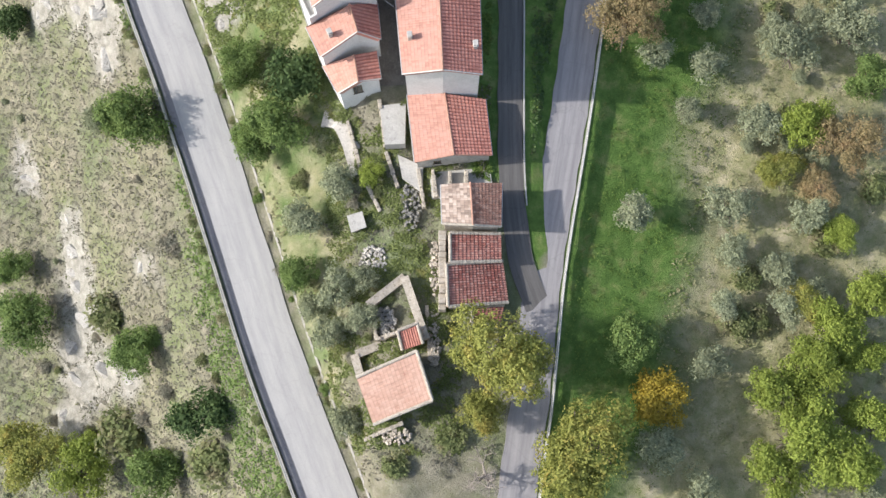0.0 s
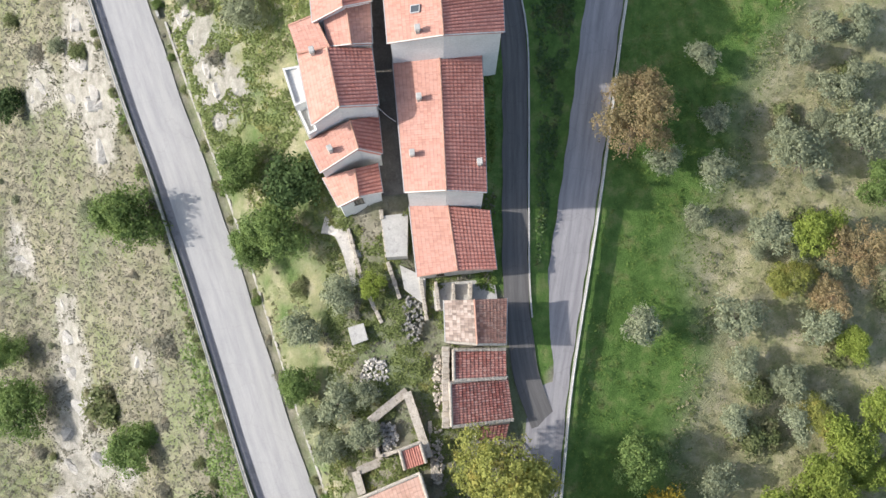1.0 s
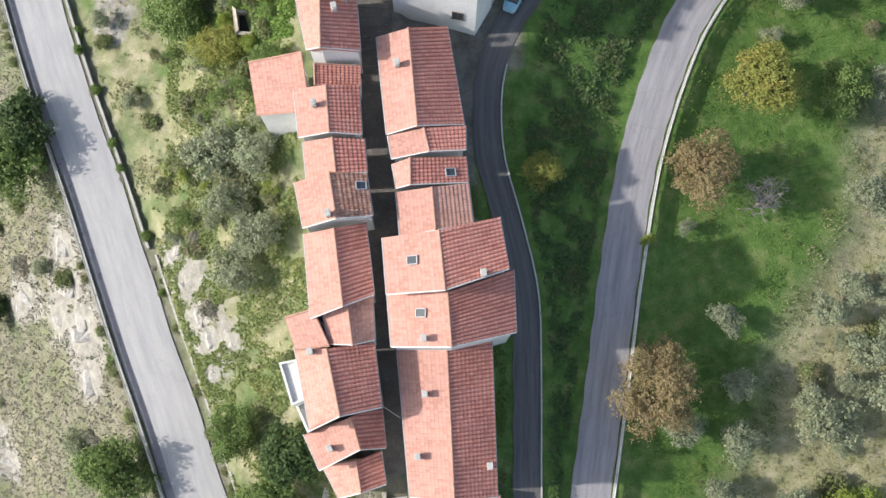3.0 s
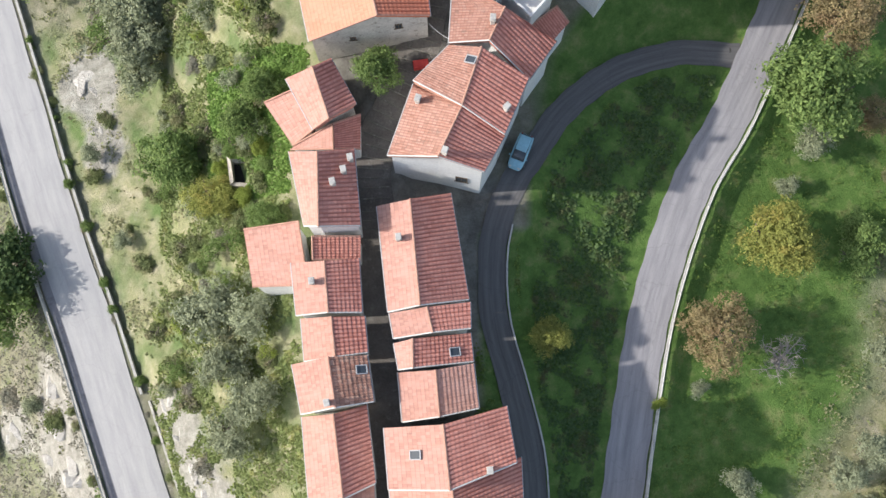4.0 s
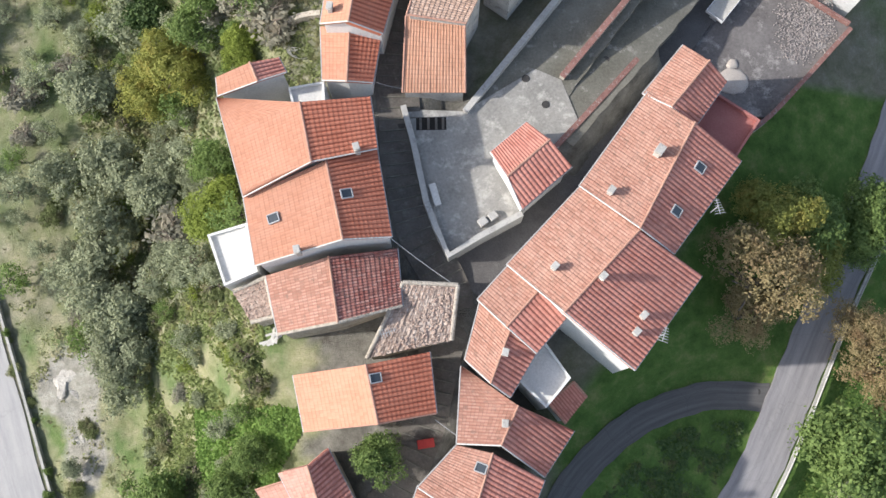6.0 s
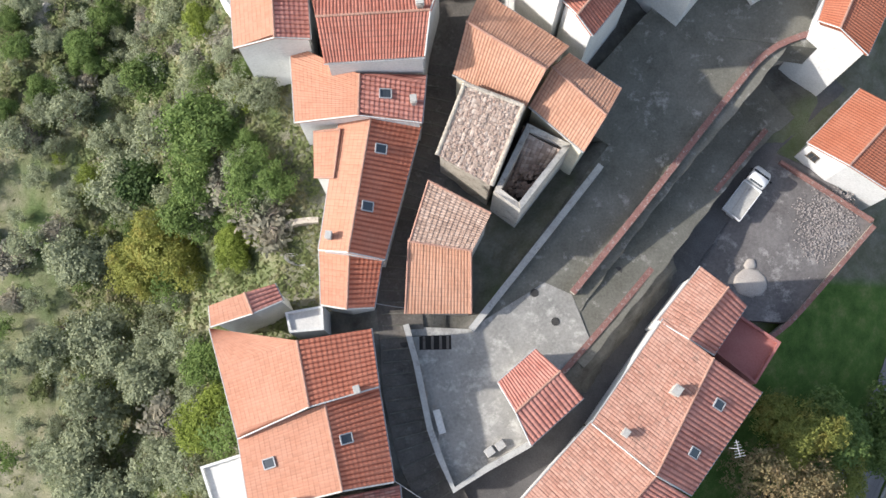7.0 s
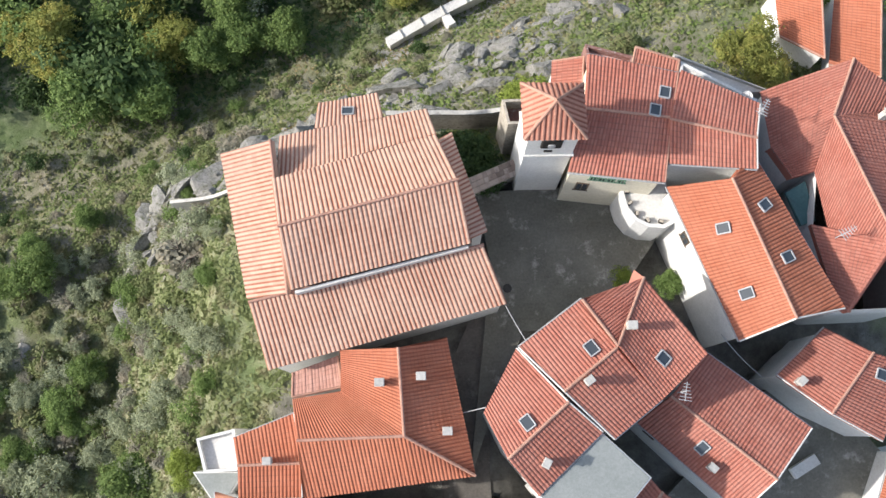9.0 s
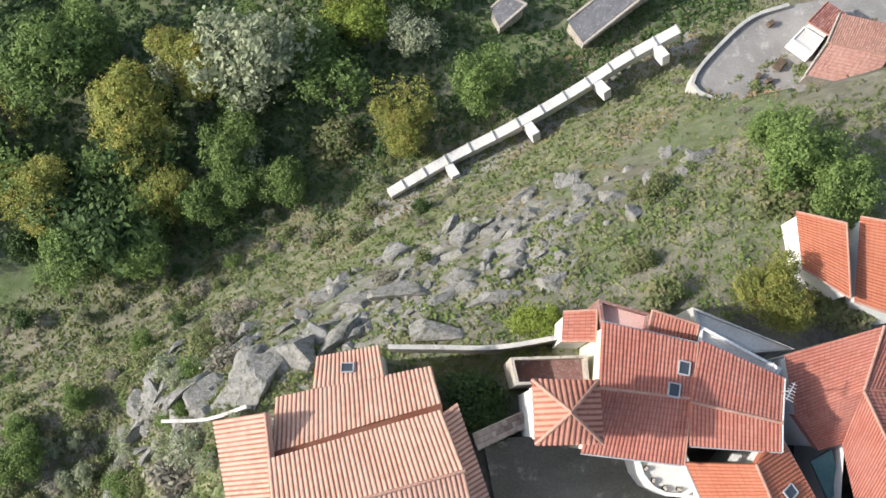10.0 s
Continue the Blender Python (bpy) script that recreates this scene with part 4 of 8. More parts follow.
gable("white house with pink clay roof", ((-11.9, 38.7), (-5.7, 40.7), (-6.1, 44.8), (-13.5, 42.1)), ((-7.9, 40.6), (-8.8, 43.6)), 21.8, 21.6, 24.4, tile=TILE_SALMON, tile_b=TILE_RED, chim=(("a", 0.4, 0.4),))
gable("white house with orange clay roof, east slope redder as shade", ((-12.3, 42.4), (-5.8, 44.4), (-6.5, 50.4), (-13.9, 50.0)), ((-9.4, 43.6), (-10.7, 49.7)), 25.6, 25.8, 28.2, tile=TILE_SALMON, tile_b=TILE_RED, chim=(("a", 0.95, 0.5),))
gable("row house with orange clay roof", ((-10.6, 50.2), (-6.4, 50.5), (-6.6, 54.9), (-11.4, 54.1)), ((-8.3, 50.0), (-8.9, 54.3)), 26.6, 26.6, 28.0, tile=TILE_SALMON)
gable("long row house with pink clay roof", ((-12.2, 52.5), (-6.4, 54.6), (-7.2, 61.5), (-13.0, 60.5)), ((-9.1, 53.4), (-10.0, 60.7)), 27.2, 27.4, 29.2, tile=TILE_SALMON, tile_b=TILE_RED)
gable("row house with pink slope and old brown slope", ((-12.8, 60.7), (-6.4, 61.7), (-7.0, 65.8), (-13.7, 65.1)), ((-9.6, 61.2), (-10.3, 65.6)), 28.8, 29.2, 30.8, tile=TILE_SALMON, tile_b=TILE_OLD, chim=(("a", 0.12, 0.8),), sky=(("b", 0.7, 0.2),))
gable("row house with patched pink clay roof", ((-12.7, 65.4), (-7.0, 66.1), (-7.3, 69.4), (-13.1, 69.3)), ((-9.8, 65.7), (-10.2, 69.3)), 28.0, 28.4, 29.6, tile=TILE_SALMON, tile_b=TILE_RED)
gable("row house with orange roof, shaded east slope coloured red", ((-13.4, 69.5), (-7.5, 69.7), (-7.8, 74.7), (-14.0, 74.4)), ((-10.4, 69.6), (-10.8, 74.3)), 28.6, 28.7, 30.2, tile=TILE_SALMON, tile_b=TILE_RED, chim=(("a", 0.6, 0.6),))
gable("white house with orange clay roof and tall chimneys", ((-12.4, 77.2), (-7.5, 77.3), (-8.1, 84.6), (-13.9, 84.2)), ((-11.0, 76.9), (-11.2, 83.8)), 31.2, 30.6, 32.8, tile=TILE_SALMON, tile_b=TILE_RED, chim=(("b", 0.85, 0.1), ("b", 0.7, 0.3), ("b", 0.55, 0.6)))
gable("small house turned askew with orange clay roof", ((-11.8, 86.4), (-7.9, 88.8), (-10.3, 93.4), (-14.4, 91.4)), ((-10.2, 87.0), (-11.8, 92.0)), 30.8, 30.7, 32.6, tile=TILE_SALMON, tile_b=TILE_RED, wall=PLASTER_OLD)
gable("grey rendered house with new orange clay roof", ((-12.2, 94.8), (-0.9, 96.1), (-1.4, 101.2), (-13.2, 99.6)), ((-5.6, 95.3), (-6.6, 100.1)), 31.4, 33.6, 36.2, tile=TILE_APRICOT, tile_b=TILE_ORANGE_SHADED, wall=PLASTER_OLD, sky=(("b", 0.75, 0.9),), win=((1, 0.4, 2.6, 0.6, 0.8), (0, 0.6, 3.2, 0.5, 0.6)))
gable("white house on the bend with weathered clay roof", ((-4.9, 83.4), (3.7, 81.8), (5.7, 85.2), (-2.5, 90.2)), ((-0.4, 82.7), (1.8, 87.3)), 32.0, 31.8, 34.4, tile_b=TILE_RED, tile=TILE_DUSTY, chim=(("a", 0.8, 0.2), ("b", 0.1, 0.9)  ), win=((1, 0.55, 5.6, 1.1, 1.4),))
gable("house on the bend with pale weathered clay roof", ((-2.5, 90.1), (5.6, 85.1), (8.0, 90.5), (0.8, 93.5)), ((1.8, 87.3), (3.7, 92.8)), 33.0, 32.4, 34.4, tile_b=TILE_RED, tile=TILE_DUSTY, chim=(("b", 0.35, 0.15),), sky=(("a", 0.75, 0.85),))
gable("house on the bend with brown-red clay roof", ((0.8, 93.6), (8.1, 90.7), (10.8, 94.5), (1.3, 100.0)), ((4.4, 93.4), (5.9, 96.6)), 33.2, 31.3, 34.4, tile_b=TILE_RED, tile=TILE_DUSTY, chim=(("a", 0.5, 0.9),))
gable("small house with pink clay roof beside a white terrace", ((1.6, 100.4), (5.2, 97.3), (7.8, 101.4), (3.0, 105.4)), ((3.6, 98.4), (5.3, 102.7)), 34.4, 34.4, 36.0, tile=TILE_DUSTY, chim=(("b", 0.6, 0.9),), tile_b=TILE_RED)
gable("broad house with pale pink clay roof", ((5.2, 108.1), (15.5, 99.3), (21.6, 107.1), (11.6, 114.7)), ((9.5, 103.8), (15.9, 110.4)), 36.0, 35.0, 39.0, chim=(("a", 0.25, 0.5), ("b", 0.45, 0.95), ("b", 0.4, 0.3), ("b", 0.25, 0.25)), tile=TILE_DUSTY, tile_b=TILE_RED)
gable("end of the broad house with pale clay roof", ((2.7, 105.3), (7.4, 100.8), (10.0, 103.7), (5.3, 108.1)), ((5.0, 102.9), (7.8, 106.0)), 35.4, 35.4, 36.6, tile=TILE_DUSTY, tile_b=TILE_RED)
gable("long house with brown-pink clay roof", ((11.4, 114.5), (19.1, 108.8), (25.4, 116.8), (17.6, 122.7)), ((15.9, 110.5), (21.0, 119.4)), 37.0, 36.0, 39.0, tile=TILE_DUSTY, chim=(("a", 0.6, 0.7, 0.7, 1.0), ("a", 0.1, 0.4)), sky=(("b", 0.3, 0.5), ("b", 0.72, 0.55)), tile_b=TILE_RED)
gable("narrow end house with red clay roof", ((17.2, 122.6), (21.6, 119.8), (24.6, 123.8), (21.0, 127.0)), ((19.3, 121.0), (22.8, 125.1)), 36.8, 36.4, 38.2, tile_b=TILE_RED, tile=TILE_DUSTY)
gable("grand house with broad orange clay roof", ((-16.4, 113.8), (-5.4, 117.6), (-6.0, 122.2), (-18.9, 122.5)), ((-10.6, 116.1), (-11.6, 121.2)), 38.0, 38.4, 40.6, tile=TILE_APRICOT, tile_b=TILE_ORANGE_SHADED, chim=(("b", 0.05, 0.3),))
gable("grand house wing with orange clay roof and skylights", ((-15.4, 108.1), (-4.3, 110.3), (-5.5, 117.8), (-16.5, 113.9)), ((-8.1, 109.8), (-9.5, 116.4)), 37.6, 37.6, 40.0, tile=TILE_APRICOT, tile_b=TILE_ORANGE_SHADED, sky=(("a", 0.55, 0.3), ("b", 0.55, 0.75)), chim=(("a", 0.02, 0.5),))
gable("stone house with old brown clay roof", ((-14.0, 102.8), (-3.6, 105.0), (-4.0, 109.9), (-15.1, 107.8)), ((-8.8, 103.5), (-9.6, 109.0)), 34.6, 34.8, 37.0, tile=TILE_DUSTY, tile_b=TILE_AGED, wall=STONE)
gable("small house with orange clay roof and white gable", ((-10.2, 124.4), (-5.9, 124.1), (-5.1, 128.9), (-10.4, 129.4)), ((-8.0, 123.9), (-7.8, 128.8)), 36.6, 36.6, 38.0, tile=TILE_APRICOT, tile_b=TILE_ORANGE_SHADED)
gable("long narrow house with orange clay roof, east slope redder as shade", ((-10.1, 128.5), (-4.9, 127.7), (-1.8, 138.9), (-8.5, 139.7)), ((-7.6, 128.0), (-5.8, 139.1)), 39.0, 38.6, 41.0, tile=TILE_APRICOT, tile_b=TILE_ORANGE_SHADED, sky=(("b", 0.35, 0.75), ("b", 0.78, 0.7)), chim=(("a", 0.1, 0.3),))
gable("house with orange roof, shaded east slope coloured dark red", ((-12.0, 138.9), (-1.7, 138.5), (-1.3, 142.6), (-12.5, 145.8)), ((-6.7, 138.8), (-6.6, 142.3)), 40.0, 40.6, 42.2, tile=TILE_APRICOT, tile_b=TILE_RED, sky=(("b", 0.55, 0.6),), chim=(("b", 0.4, 0.15),))
gable("white house with brown-red clay roof across the alley", ((-1.3, 142.6), (0.2, 149.7), (-10.4, 148.8), (-9.1, 142.2)), ((-0.8, 145.8), (-9.6, 145.4)), 44.3, 43.6, 46.2, tile=TILE_PINK, chim=(("b", 0.1, 0.9),))
gable("white house with orange roof above the wooded slope", ((-16.5, 144.3), (-10.4, 144.7), (-10.8, 150.2), (-17.1, 150.7)), ((-13.0, 144.4), (-13.4, 149.8)), 42.6, 43.2, 44.6, tile=TILE_APRICOT, tile_b=TILE_RED)
gable("house end with weathered orange clay roof", ((-10.7, 150.3), (-11.4, 156.2), (-15.8, 154.5), (-15.3, 150.2)), ((-10.6, 152.7), (-15.2, 152.6)), 43.0, 43.0, 44.4, tile=TILE_ORANGE, chim=(("b", 0.5, 0.9),))
gable("house with buff orange clay roof beside the ruin", ((6.5, 139.2), (10.2, 144.2), (3.3, 149.2), (0.9, 142.4)), ((8.1, 141.6), (2.0, 145.7)), 41.2, 42.0, 44.4, tile=TILE_BUFF, tile_b=TILE_BUFF, wall=PLASTER_CREAM)
gable("low house with buff orange clay roof", ((11.2, 135.8), (14.4, 140.9), (10.3, 144.0), (7.0, 139.7)), ((12.9, 138.3), (8.8, 142.4)), 40.8, 41.2, 42.6, tile=TILE_BUFF, tile_b=TILE_BUFF, wall=PLASTER_CREAM, win=((1, 0.4, 2.2, 0.6, 0.8),))
gable("rounded white house with pink clay roof", ((4.7, 160.4), (10.4, 154.6), (5.9, 150.4), (2.3, 156.0)), ((8.0, 156.6), (3.8, 152.9)), 47.0, 47.2, 48.8, tile_b=TILE_PINK, chim=(("b", 0.7, 0.4),), sky=(("a", 0.55, 0.8),))
gable("white house with pink clay roof beside the bell tower", ((22.4, 173.0), (23.0, 177.9), (17.4, 180.6), (16.1, 173.5)), ((22.1, 174.9), (16.0, 176.4)), 47.4, 47.4, 49.2)
gable("house with red clay roof in the bell tower's shade", ((15.8, 172.2), (17.2, 180.4), (10.6, 182.0), (8.8, 173.1)), ((16.2, 176.6), (10.0, 177.4)), 47.0, 47.4, 48.8, sky=(("b", 0.12, 0.5), ("b", 0.2, 0.9)), wall=PLASTER_CREAM, win=tuple((5, u_, 1.7, 0.5, 0.8, SHUTTER) for u_ in (0.28, 0.38, 0.48, 0.60)) + ((5, 0.2, 4.2, 0.9, 1.9),))
gable("white house with orange roof and four skylights", ((20.8, 160.8), (28.0, 162.9), (22.4, 174.5), (16.3, 172.3)), ((24.1, 162.1), (20.4, 172.2)), 45.4, 46.6, 48.3, tile=TILE_ORANGE, tile_b=TILE_ORANGE, sky=(("a", 0.68, 0.55), ("a", 0.25, 0.45), ("b", 0.72, 0.5), ("b", 0.38, 0.6)), win=((5, 0.3, 2.0, 0.9, 1.3), (0, 0.45, 2.2, 0.8, 1.2)))
gable("white house with weathered pink clay roof", ((20.9, 148.7), (26.1, 154.6), (18.8, 160.2), (13.8, 155.2)), ((23.0, 151.1), (15.9, 157.0)), 42.4, 43.6, 44.8, chim=(("a", 0.4, 0.3),), sky=(("a", 0.55, 0.55),), win=((5, 0.15, 2.4, 0.8, 1.0), (5, 0.6, 1.2, 1.3, 0.8)))
gable("white house with brown-pink clay roof", ((24.4, 158.5), (31.8, 153.6), (34.9, 159.1), (28.3, 162.0)), ((27.8, 155.6), (31.3, 160.0)), 42.2, 42.0, 43.6, chim=(("a", 0.1, 0.3),), sky=(("b", 0.75, 0.6),))
gable("house with bright orange clay roof", ((31.8, 147.4), (35.6, 144.3), (41.0, 154.5), (34.0, 152.9)), ((33.0, 146.2), (36.5, 153.2)), 39.0, 39.0, 40.6, tile=TILE_ORANGE)
gable("white house with brown-orange patched roof", ((32.6, 138.8), (40.0, 133.8), (45.1, 139.4), (37.9, 143.9)), ((35.4, 136.2), (40.5, 141.3)), 32.4, 32.4, 34.6, tile=TILE_ORANGE, win=((0, 0.3, 2.2, 0.9, 1.2),))
gable("white house with pink clay roof and pale gable edge", ((4.8, 160.4), (11.2, 154.1), (14.6, 156.7), (9.3, 163.7)), ((7.7, 157.3), (11.4, 160.2)), 47.6, 47.0, 49.0, chim=(("b", 0.35, 0.9),), sky=(("a", 0.7, 0.75),))
gable("small house end with orange clay roof", ((-18.8, 122.6), (-13.1, 124.6), (-13.8, 126.0), (-19.0, 124.3)), ((-15.3, 123.5), (-16.0, 125.2)), 38.0, 38.0, 39.2, tile=TILE_APRICOT, tile_b=TILE_RED)
gable("small shed with pinkish red tile roof", ((4.1, 117.9), (6.6, 112.9), (11.0, 116.6), (7.3, 120.6)), ((5.4, 115.5), (9.1, 118.7)), 35.9, 35.8, 37.0, tile=TILE_RED, tile_b=TILE_RED, name="shed")
gable("ruinous stone cottage with pale old tiles", ((0.6, 21.9), (6.8, 21.6), (7.0, 26.4), (0.5, 26.2)), ((3.8, 21.5), (3.6, 26.1)), 17.0, 16.6, 18.3, tile=TILE_STONE, tile_b=TILE_OLD, wall=STONE)
gable("low annexe with red clay roof", ((9.5, 146.9), (11.8, 144.2), (16.1, 149.6), (13.8, 151.6)), ((10.5, 145.4), (14.7, 150.4)), 44.6, 44.0, 45.4, tile=TILE_PINK)
lean("low stone hut with pale orange clay roof", ((-8.6, 6.1), (-6.8, 1.2), (-0.6, 3.6), (-2.2, 8.7)), (14.0, 13.8, 15.0, 15.2), TILE_WORN_LIT, STONE)
lean("tiny stone shed with red tile roof", ((-3.8, 9.0), (-1.6, 9.7), (-2.2, 11.8), (-4.3, 11.0)), (13, 13, 13.7, 13.7), TILE_RED, STONE)
lean("stone byre with sagging red tile roof", ((6.9, 18.3), (6.9, 21.3), (1.4, 21.2), (1.4, 18.0)), (14.5, 14.5, 15.8, 15.8), TILE_AGED, STONE)
lean("stone barn with old red-brown tile roof", ((7.6, 14.0), (7.1, 18.5), (1.0, 17.8), (1.1, 13.3)), (13.4, 13.6, 15.6, 15.4), TILE_AGED, STONE)
lean("low stone lean-to with red tiles", ((6.7, 11.8), (7.2, 13.8), (3.8, 13.5), (3.6, 11.7)), (12.8, 12.8, 13.8, 13.8), TILE_AGED, STONE)
lean("orange-tiled lean-to of a row house", ((-13.8, 49.8), (-14.8, 52.8), (-12.1, 53.4), (-10.5, 50.0)), (26, 26, 27, 27), TILE_SALMON, PLASTER)
lean("white annexe with plain orange clay roof", ((-17.9, 72.6), (-18.9, 78.1), (-13.5, 78.4), (-12.5, 72.4)), (26.4, 26.4, 28, 28), TILE_SALMON, PLASTER)
lean("narrow linking house with red tiles", ((-7.7, 74.7), (-7.7, 76.9), (-12.0, 76.7), (-11.9, 74.5)), (28, 28, 29.2, 29.2), TILE_RED, PLASTER)
lean("narrow house with red tile slope", ((-7.6, 84.9), (-7.6, 88.3), (-10.0, 86.9), (-9.9, 84.5)), (29.4, 29.4, 30.8, 30.8), TILE_RED, PLASTER)
lean("narrow house with orange tile slope", ((-14.1, 85.0), (-13.7, 85.4), (-10.0, 86.9), (-9.9, 84.5)), (29.2, 29.4, 30.8, 30.8), TILE_SALMON, PLASTER)
lean("low annexe with orange clay roof", ((-14.0, 85.6), (-16.8, 89.9), (-14.0, 90.7), (-12.0, 86.7)), (28.6, 28.6, 29.7, 29.7), TILE_SALMON, PLASTER_OLD)
lean("half-ruined stone house with broken grey roof", ((-6.7, 100.8), (0.5, 102.2), (1.1, 106.7), (-3.5, 107.0)), (33.2, 33.4, 34.8, 34.8), TILE_STONE, STONE)
lean("low stone outhouse with crumbling roof", ((-16.7, 104.1), (-18.3, 106.8), (-15.4, 107.9), (-14.6, 104.5)), (32.6, 32.6, 33.2, 33.2), TILE_STONE, STONE)
lean("orange-tiled lean-to above the trees", ((-10.6, 134.7), (-10.7, 138.6), (-8.4, 138.5), (-8.9, 134.4)), (38.5, 38.5, 39.4, 39.4), TILE_APRICOT, PLASTER)
lean("house with pinkish orange single-slope roof", ((-3.4, 123.8), (2.1, 123.7), (2.1, 128.5), (-2.9, 129.4)), (35, 35, 38.4, 38.4), TILE_BUFF, PLASTER_OLD)
lean("old house with brown patched tile roof", ((2.2, 128.2), (3.7, 131.0), (-1.2, 133.6), (-2.8, 129.0)), (39.2, 40.2, 40.8, 39.4), TILE_PATCHED, PLASTER_OLD)
lean("stone house with crumbling rubble-strewn roof", ((3.8, 133.2), (-0.5, 135.9), (1.8, 141.2), (6.4, 139.2)), (40.4, 40.2, 42, 42.2), TILE_STONE, STONE)
lean("low annexe with buff clay roof", ((-11.6, 159.2), (-8.3, 160.4), (-7.9, 158.1), (-11.5, 157.4)), (42.6, 42.6, 43.2, 43.2), TILE_SALMON, PLASTER)
lean("white house with orange clay roof beside the yellow tree", ((28.4, 187.1), (28.3, 191.8), (31.6, 190.4), (31.3, 184.4)), (38.6, 38.6, 40.2, 40.2), TILE_ORANGE, PLASTER)
lean("white house with orange clay roof", ((32.1, 184.3), (33.3, 191.2), (36.4, 190.1), (35.5, 182.5)), (39, 39, 40.6, 40.6), TILE_ORANGE, PLASTER)
lean("small annexe with pink clay roof", ((8.5, 183.3), (8.3, 181.1), (10.7, 181.0), (10.9, 183.3)), (43, 43, 43.8, 43.8), TILE_PINK, PLASTER)
lean("annexe with red clay roof", ((14.0, 180.9), (17.5, 180.7), (17.6, 181.8), (14.4, 182.9)), (45.6, 45.6, 46.4, 46.4), TILE_PINK, PLASTER)
lean("low lean-to with dark red tiles", ((10.4, 95.1), (12.4, 97.4), (11.2, 98.7), (8.8, 96.9)), (29, 29, 29.8, 29.8), TILE_RED, PLASTER)


U = [(-10.5, 150.2, 43.8), (1.7, 151.7, 44.8), (-0.2, 161.5, 44.4), (-3.6, 160.6, 46.4), (-7.9, 160.7, 44.2), (-11.4, 157.2, 43.8), (-10.7, 154.3, 46.0), (-3.2, 154.5, 46.6), (-7.8, 157.7, 44.4)]
r_ = roofed("large house with hipped orange clay roof", U, [(0, 1, 7, 6), (1, 2, 3, 7), (8, 5, 6, 7), (4, 8, 7, 3)], [(0, 1, 2, 3, 4, 8, 5, 6)], TILE_ORANGE, PLASTER, caps=((6, 7), (7, 1), (7, 3)))
chimney_on(r_, -2.0, 158.6, 45.6)
chimney_on(r_, -0.2, 154.8, 45.2)
chimney_on(r_, -4.9, 158.2, 45.8)
for u_ in (0.2, 0.42, 0.6, 0.86):
    window_on(r_, (-10.4, 150.42), (1.6, 151.92), u_, 43.0 + u_ * 0.8, 0.75, 0.9)

CH = [(-17.0, 175.6, 44.6), (-13.0, 176.1, 46.2), (-11.5, 164.6, 46.2), (-14.7, 164.5, 44.6), (-12.7, 172.9, 46.8), (-0.7, 176.1, 46.8), (0.8, 172.1, 49.0), (-11.8, 168.9, 49.0), (-11.2, 164.8, 46.8), (1.7, 168.0, 46.8),
      (-12.8, 177.2, 43.6), (-1.4, 179.3, 43.4), (-0.7, 176.6, 45.6), (-12.6, 173.3, 45.6), (-14.4, 164.1, 45.6), (-11.1, 164.8, 45.9), (2.6, 168.0, 45.9), (4.3, 163.9, 44.4), (-13.1, 159.3, 44.4),
      (0.4, 176.6, 45.9), (2.9, 169.0, 45.9), (1.7, 168.4, 46.3), (-0.6, 175.9, 46.3), (-10.0, 180.2, 42.6), (-5.3, 181.0, 42.6), (-4.8, 178.6, 43.6), (-10.1, 177.8, 43.6)]
church = roofed("large church with buff and orange ribbed tile roofs", CH, [(3, 0, 1, 2), (5, 4, 7, 6), (8, 9, 6, 7), (11, 10, 13, 12), (18, 17, 16, 14), (20, 19, 22, 21), (24, 23, 26, 25)],
                [(0, 3, 2, 1), (4, 7, 8, 9, 6, 5), (10, 13, 12, 11), (14, 18, 17, 16), (21, 20, 19, 22), (26, 25, 24, 23)], TILE_CHURCH, PLASTER, "church", 0.34, ((7, 6), (1, 2), (14, 16)), 0.35, 1.2, "church", "church buildings")
skylight_on(church, (-7.6, 179.3, 43.15), (0, 0.35, 1), (0, -1, 0.35), 0.9, 0.7)
part("clerestory", prism("clerestory", [(-10.9, 164.55), (1.5, 167.7), (1.5, 167.9), (-10.95, 164.75)], 45.6, 46.5, PALE), church, "white plastered strip under the eave")

TW = [(5.2, 173.8, 52.4), (9.4, 173.8, 52.4), (9.3, 177.7, 52.4), (5.1, 177.8, 52.4), (7.2, 175.7, 54.7)]
tower = roofed("white bell tower with pyramid clay roof", TW, [(0, 1, 4, 4), (1, 2, 4, 4), (2, 3, 4, 4), (3, 0, 4, 4)], [(0, 1, 2, 3)], TILE_TOWER, PLASTER, "bell_tower", 0.36, ((0, 4), (1, 4), (2, 4), (3, 4)), 0.5, 0.8, "bell tower", "church buildings")
part("belfry_opening", bm_mesh("belfry_opening", box_bm(1.5, 0.3, 1.6, 0.12, -0.85), DARK), tower, "arched dark belfry opening", pose(7.3, 174.2, 50.35))
part("bell", bm_mesh("bell", box_bm(0.5, 0.16, 0.6, 0.15, -0.4), METAL), tower, "grey bronze bell", pose(7.3, 174.04, 50.3))
part("string_course", prism("string_course", [(5.45, 174.05), (9.15, 174.05), (9.1, 177.45), (5.35, 177.5)], 47.6, 47.8, PALE), tower)
part("slit_window", bm_mesh("slit_window", box_bm(0.6, 0.12, 0.3, 0, 0), DARK), tower, "", pose(7.2, 174.16, 48.6))
TE = [(9.1, 163.5, 49.0), (13.5, 165.0, 48.6), (17.7, 159.8, 48.0), (14.6, 156.7, 47.0), (11.4, 160.3, 49.0)]
r_ = roofed("white house with pink clay roof above the church square", TE, [(0, 4, 4, 1), (3, 2, 1, 4)], [(0, 4, 3, 2, 1)], TILE_PINK, PLASTER, caps=((4, 1), (0, 4)))
chimney_on(r_, 12.3, 161.6, 48.7)
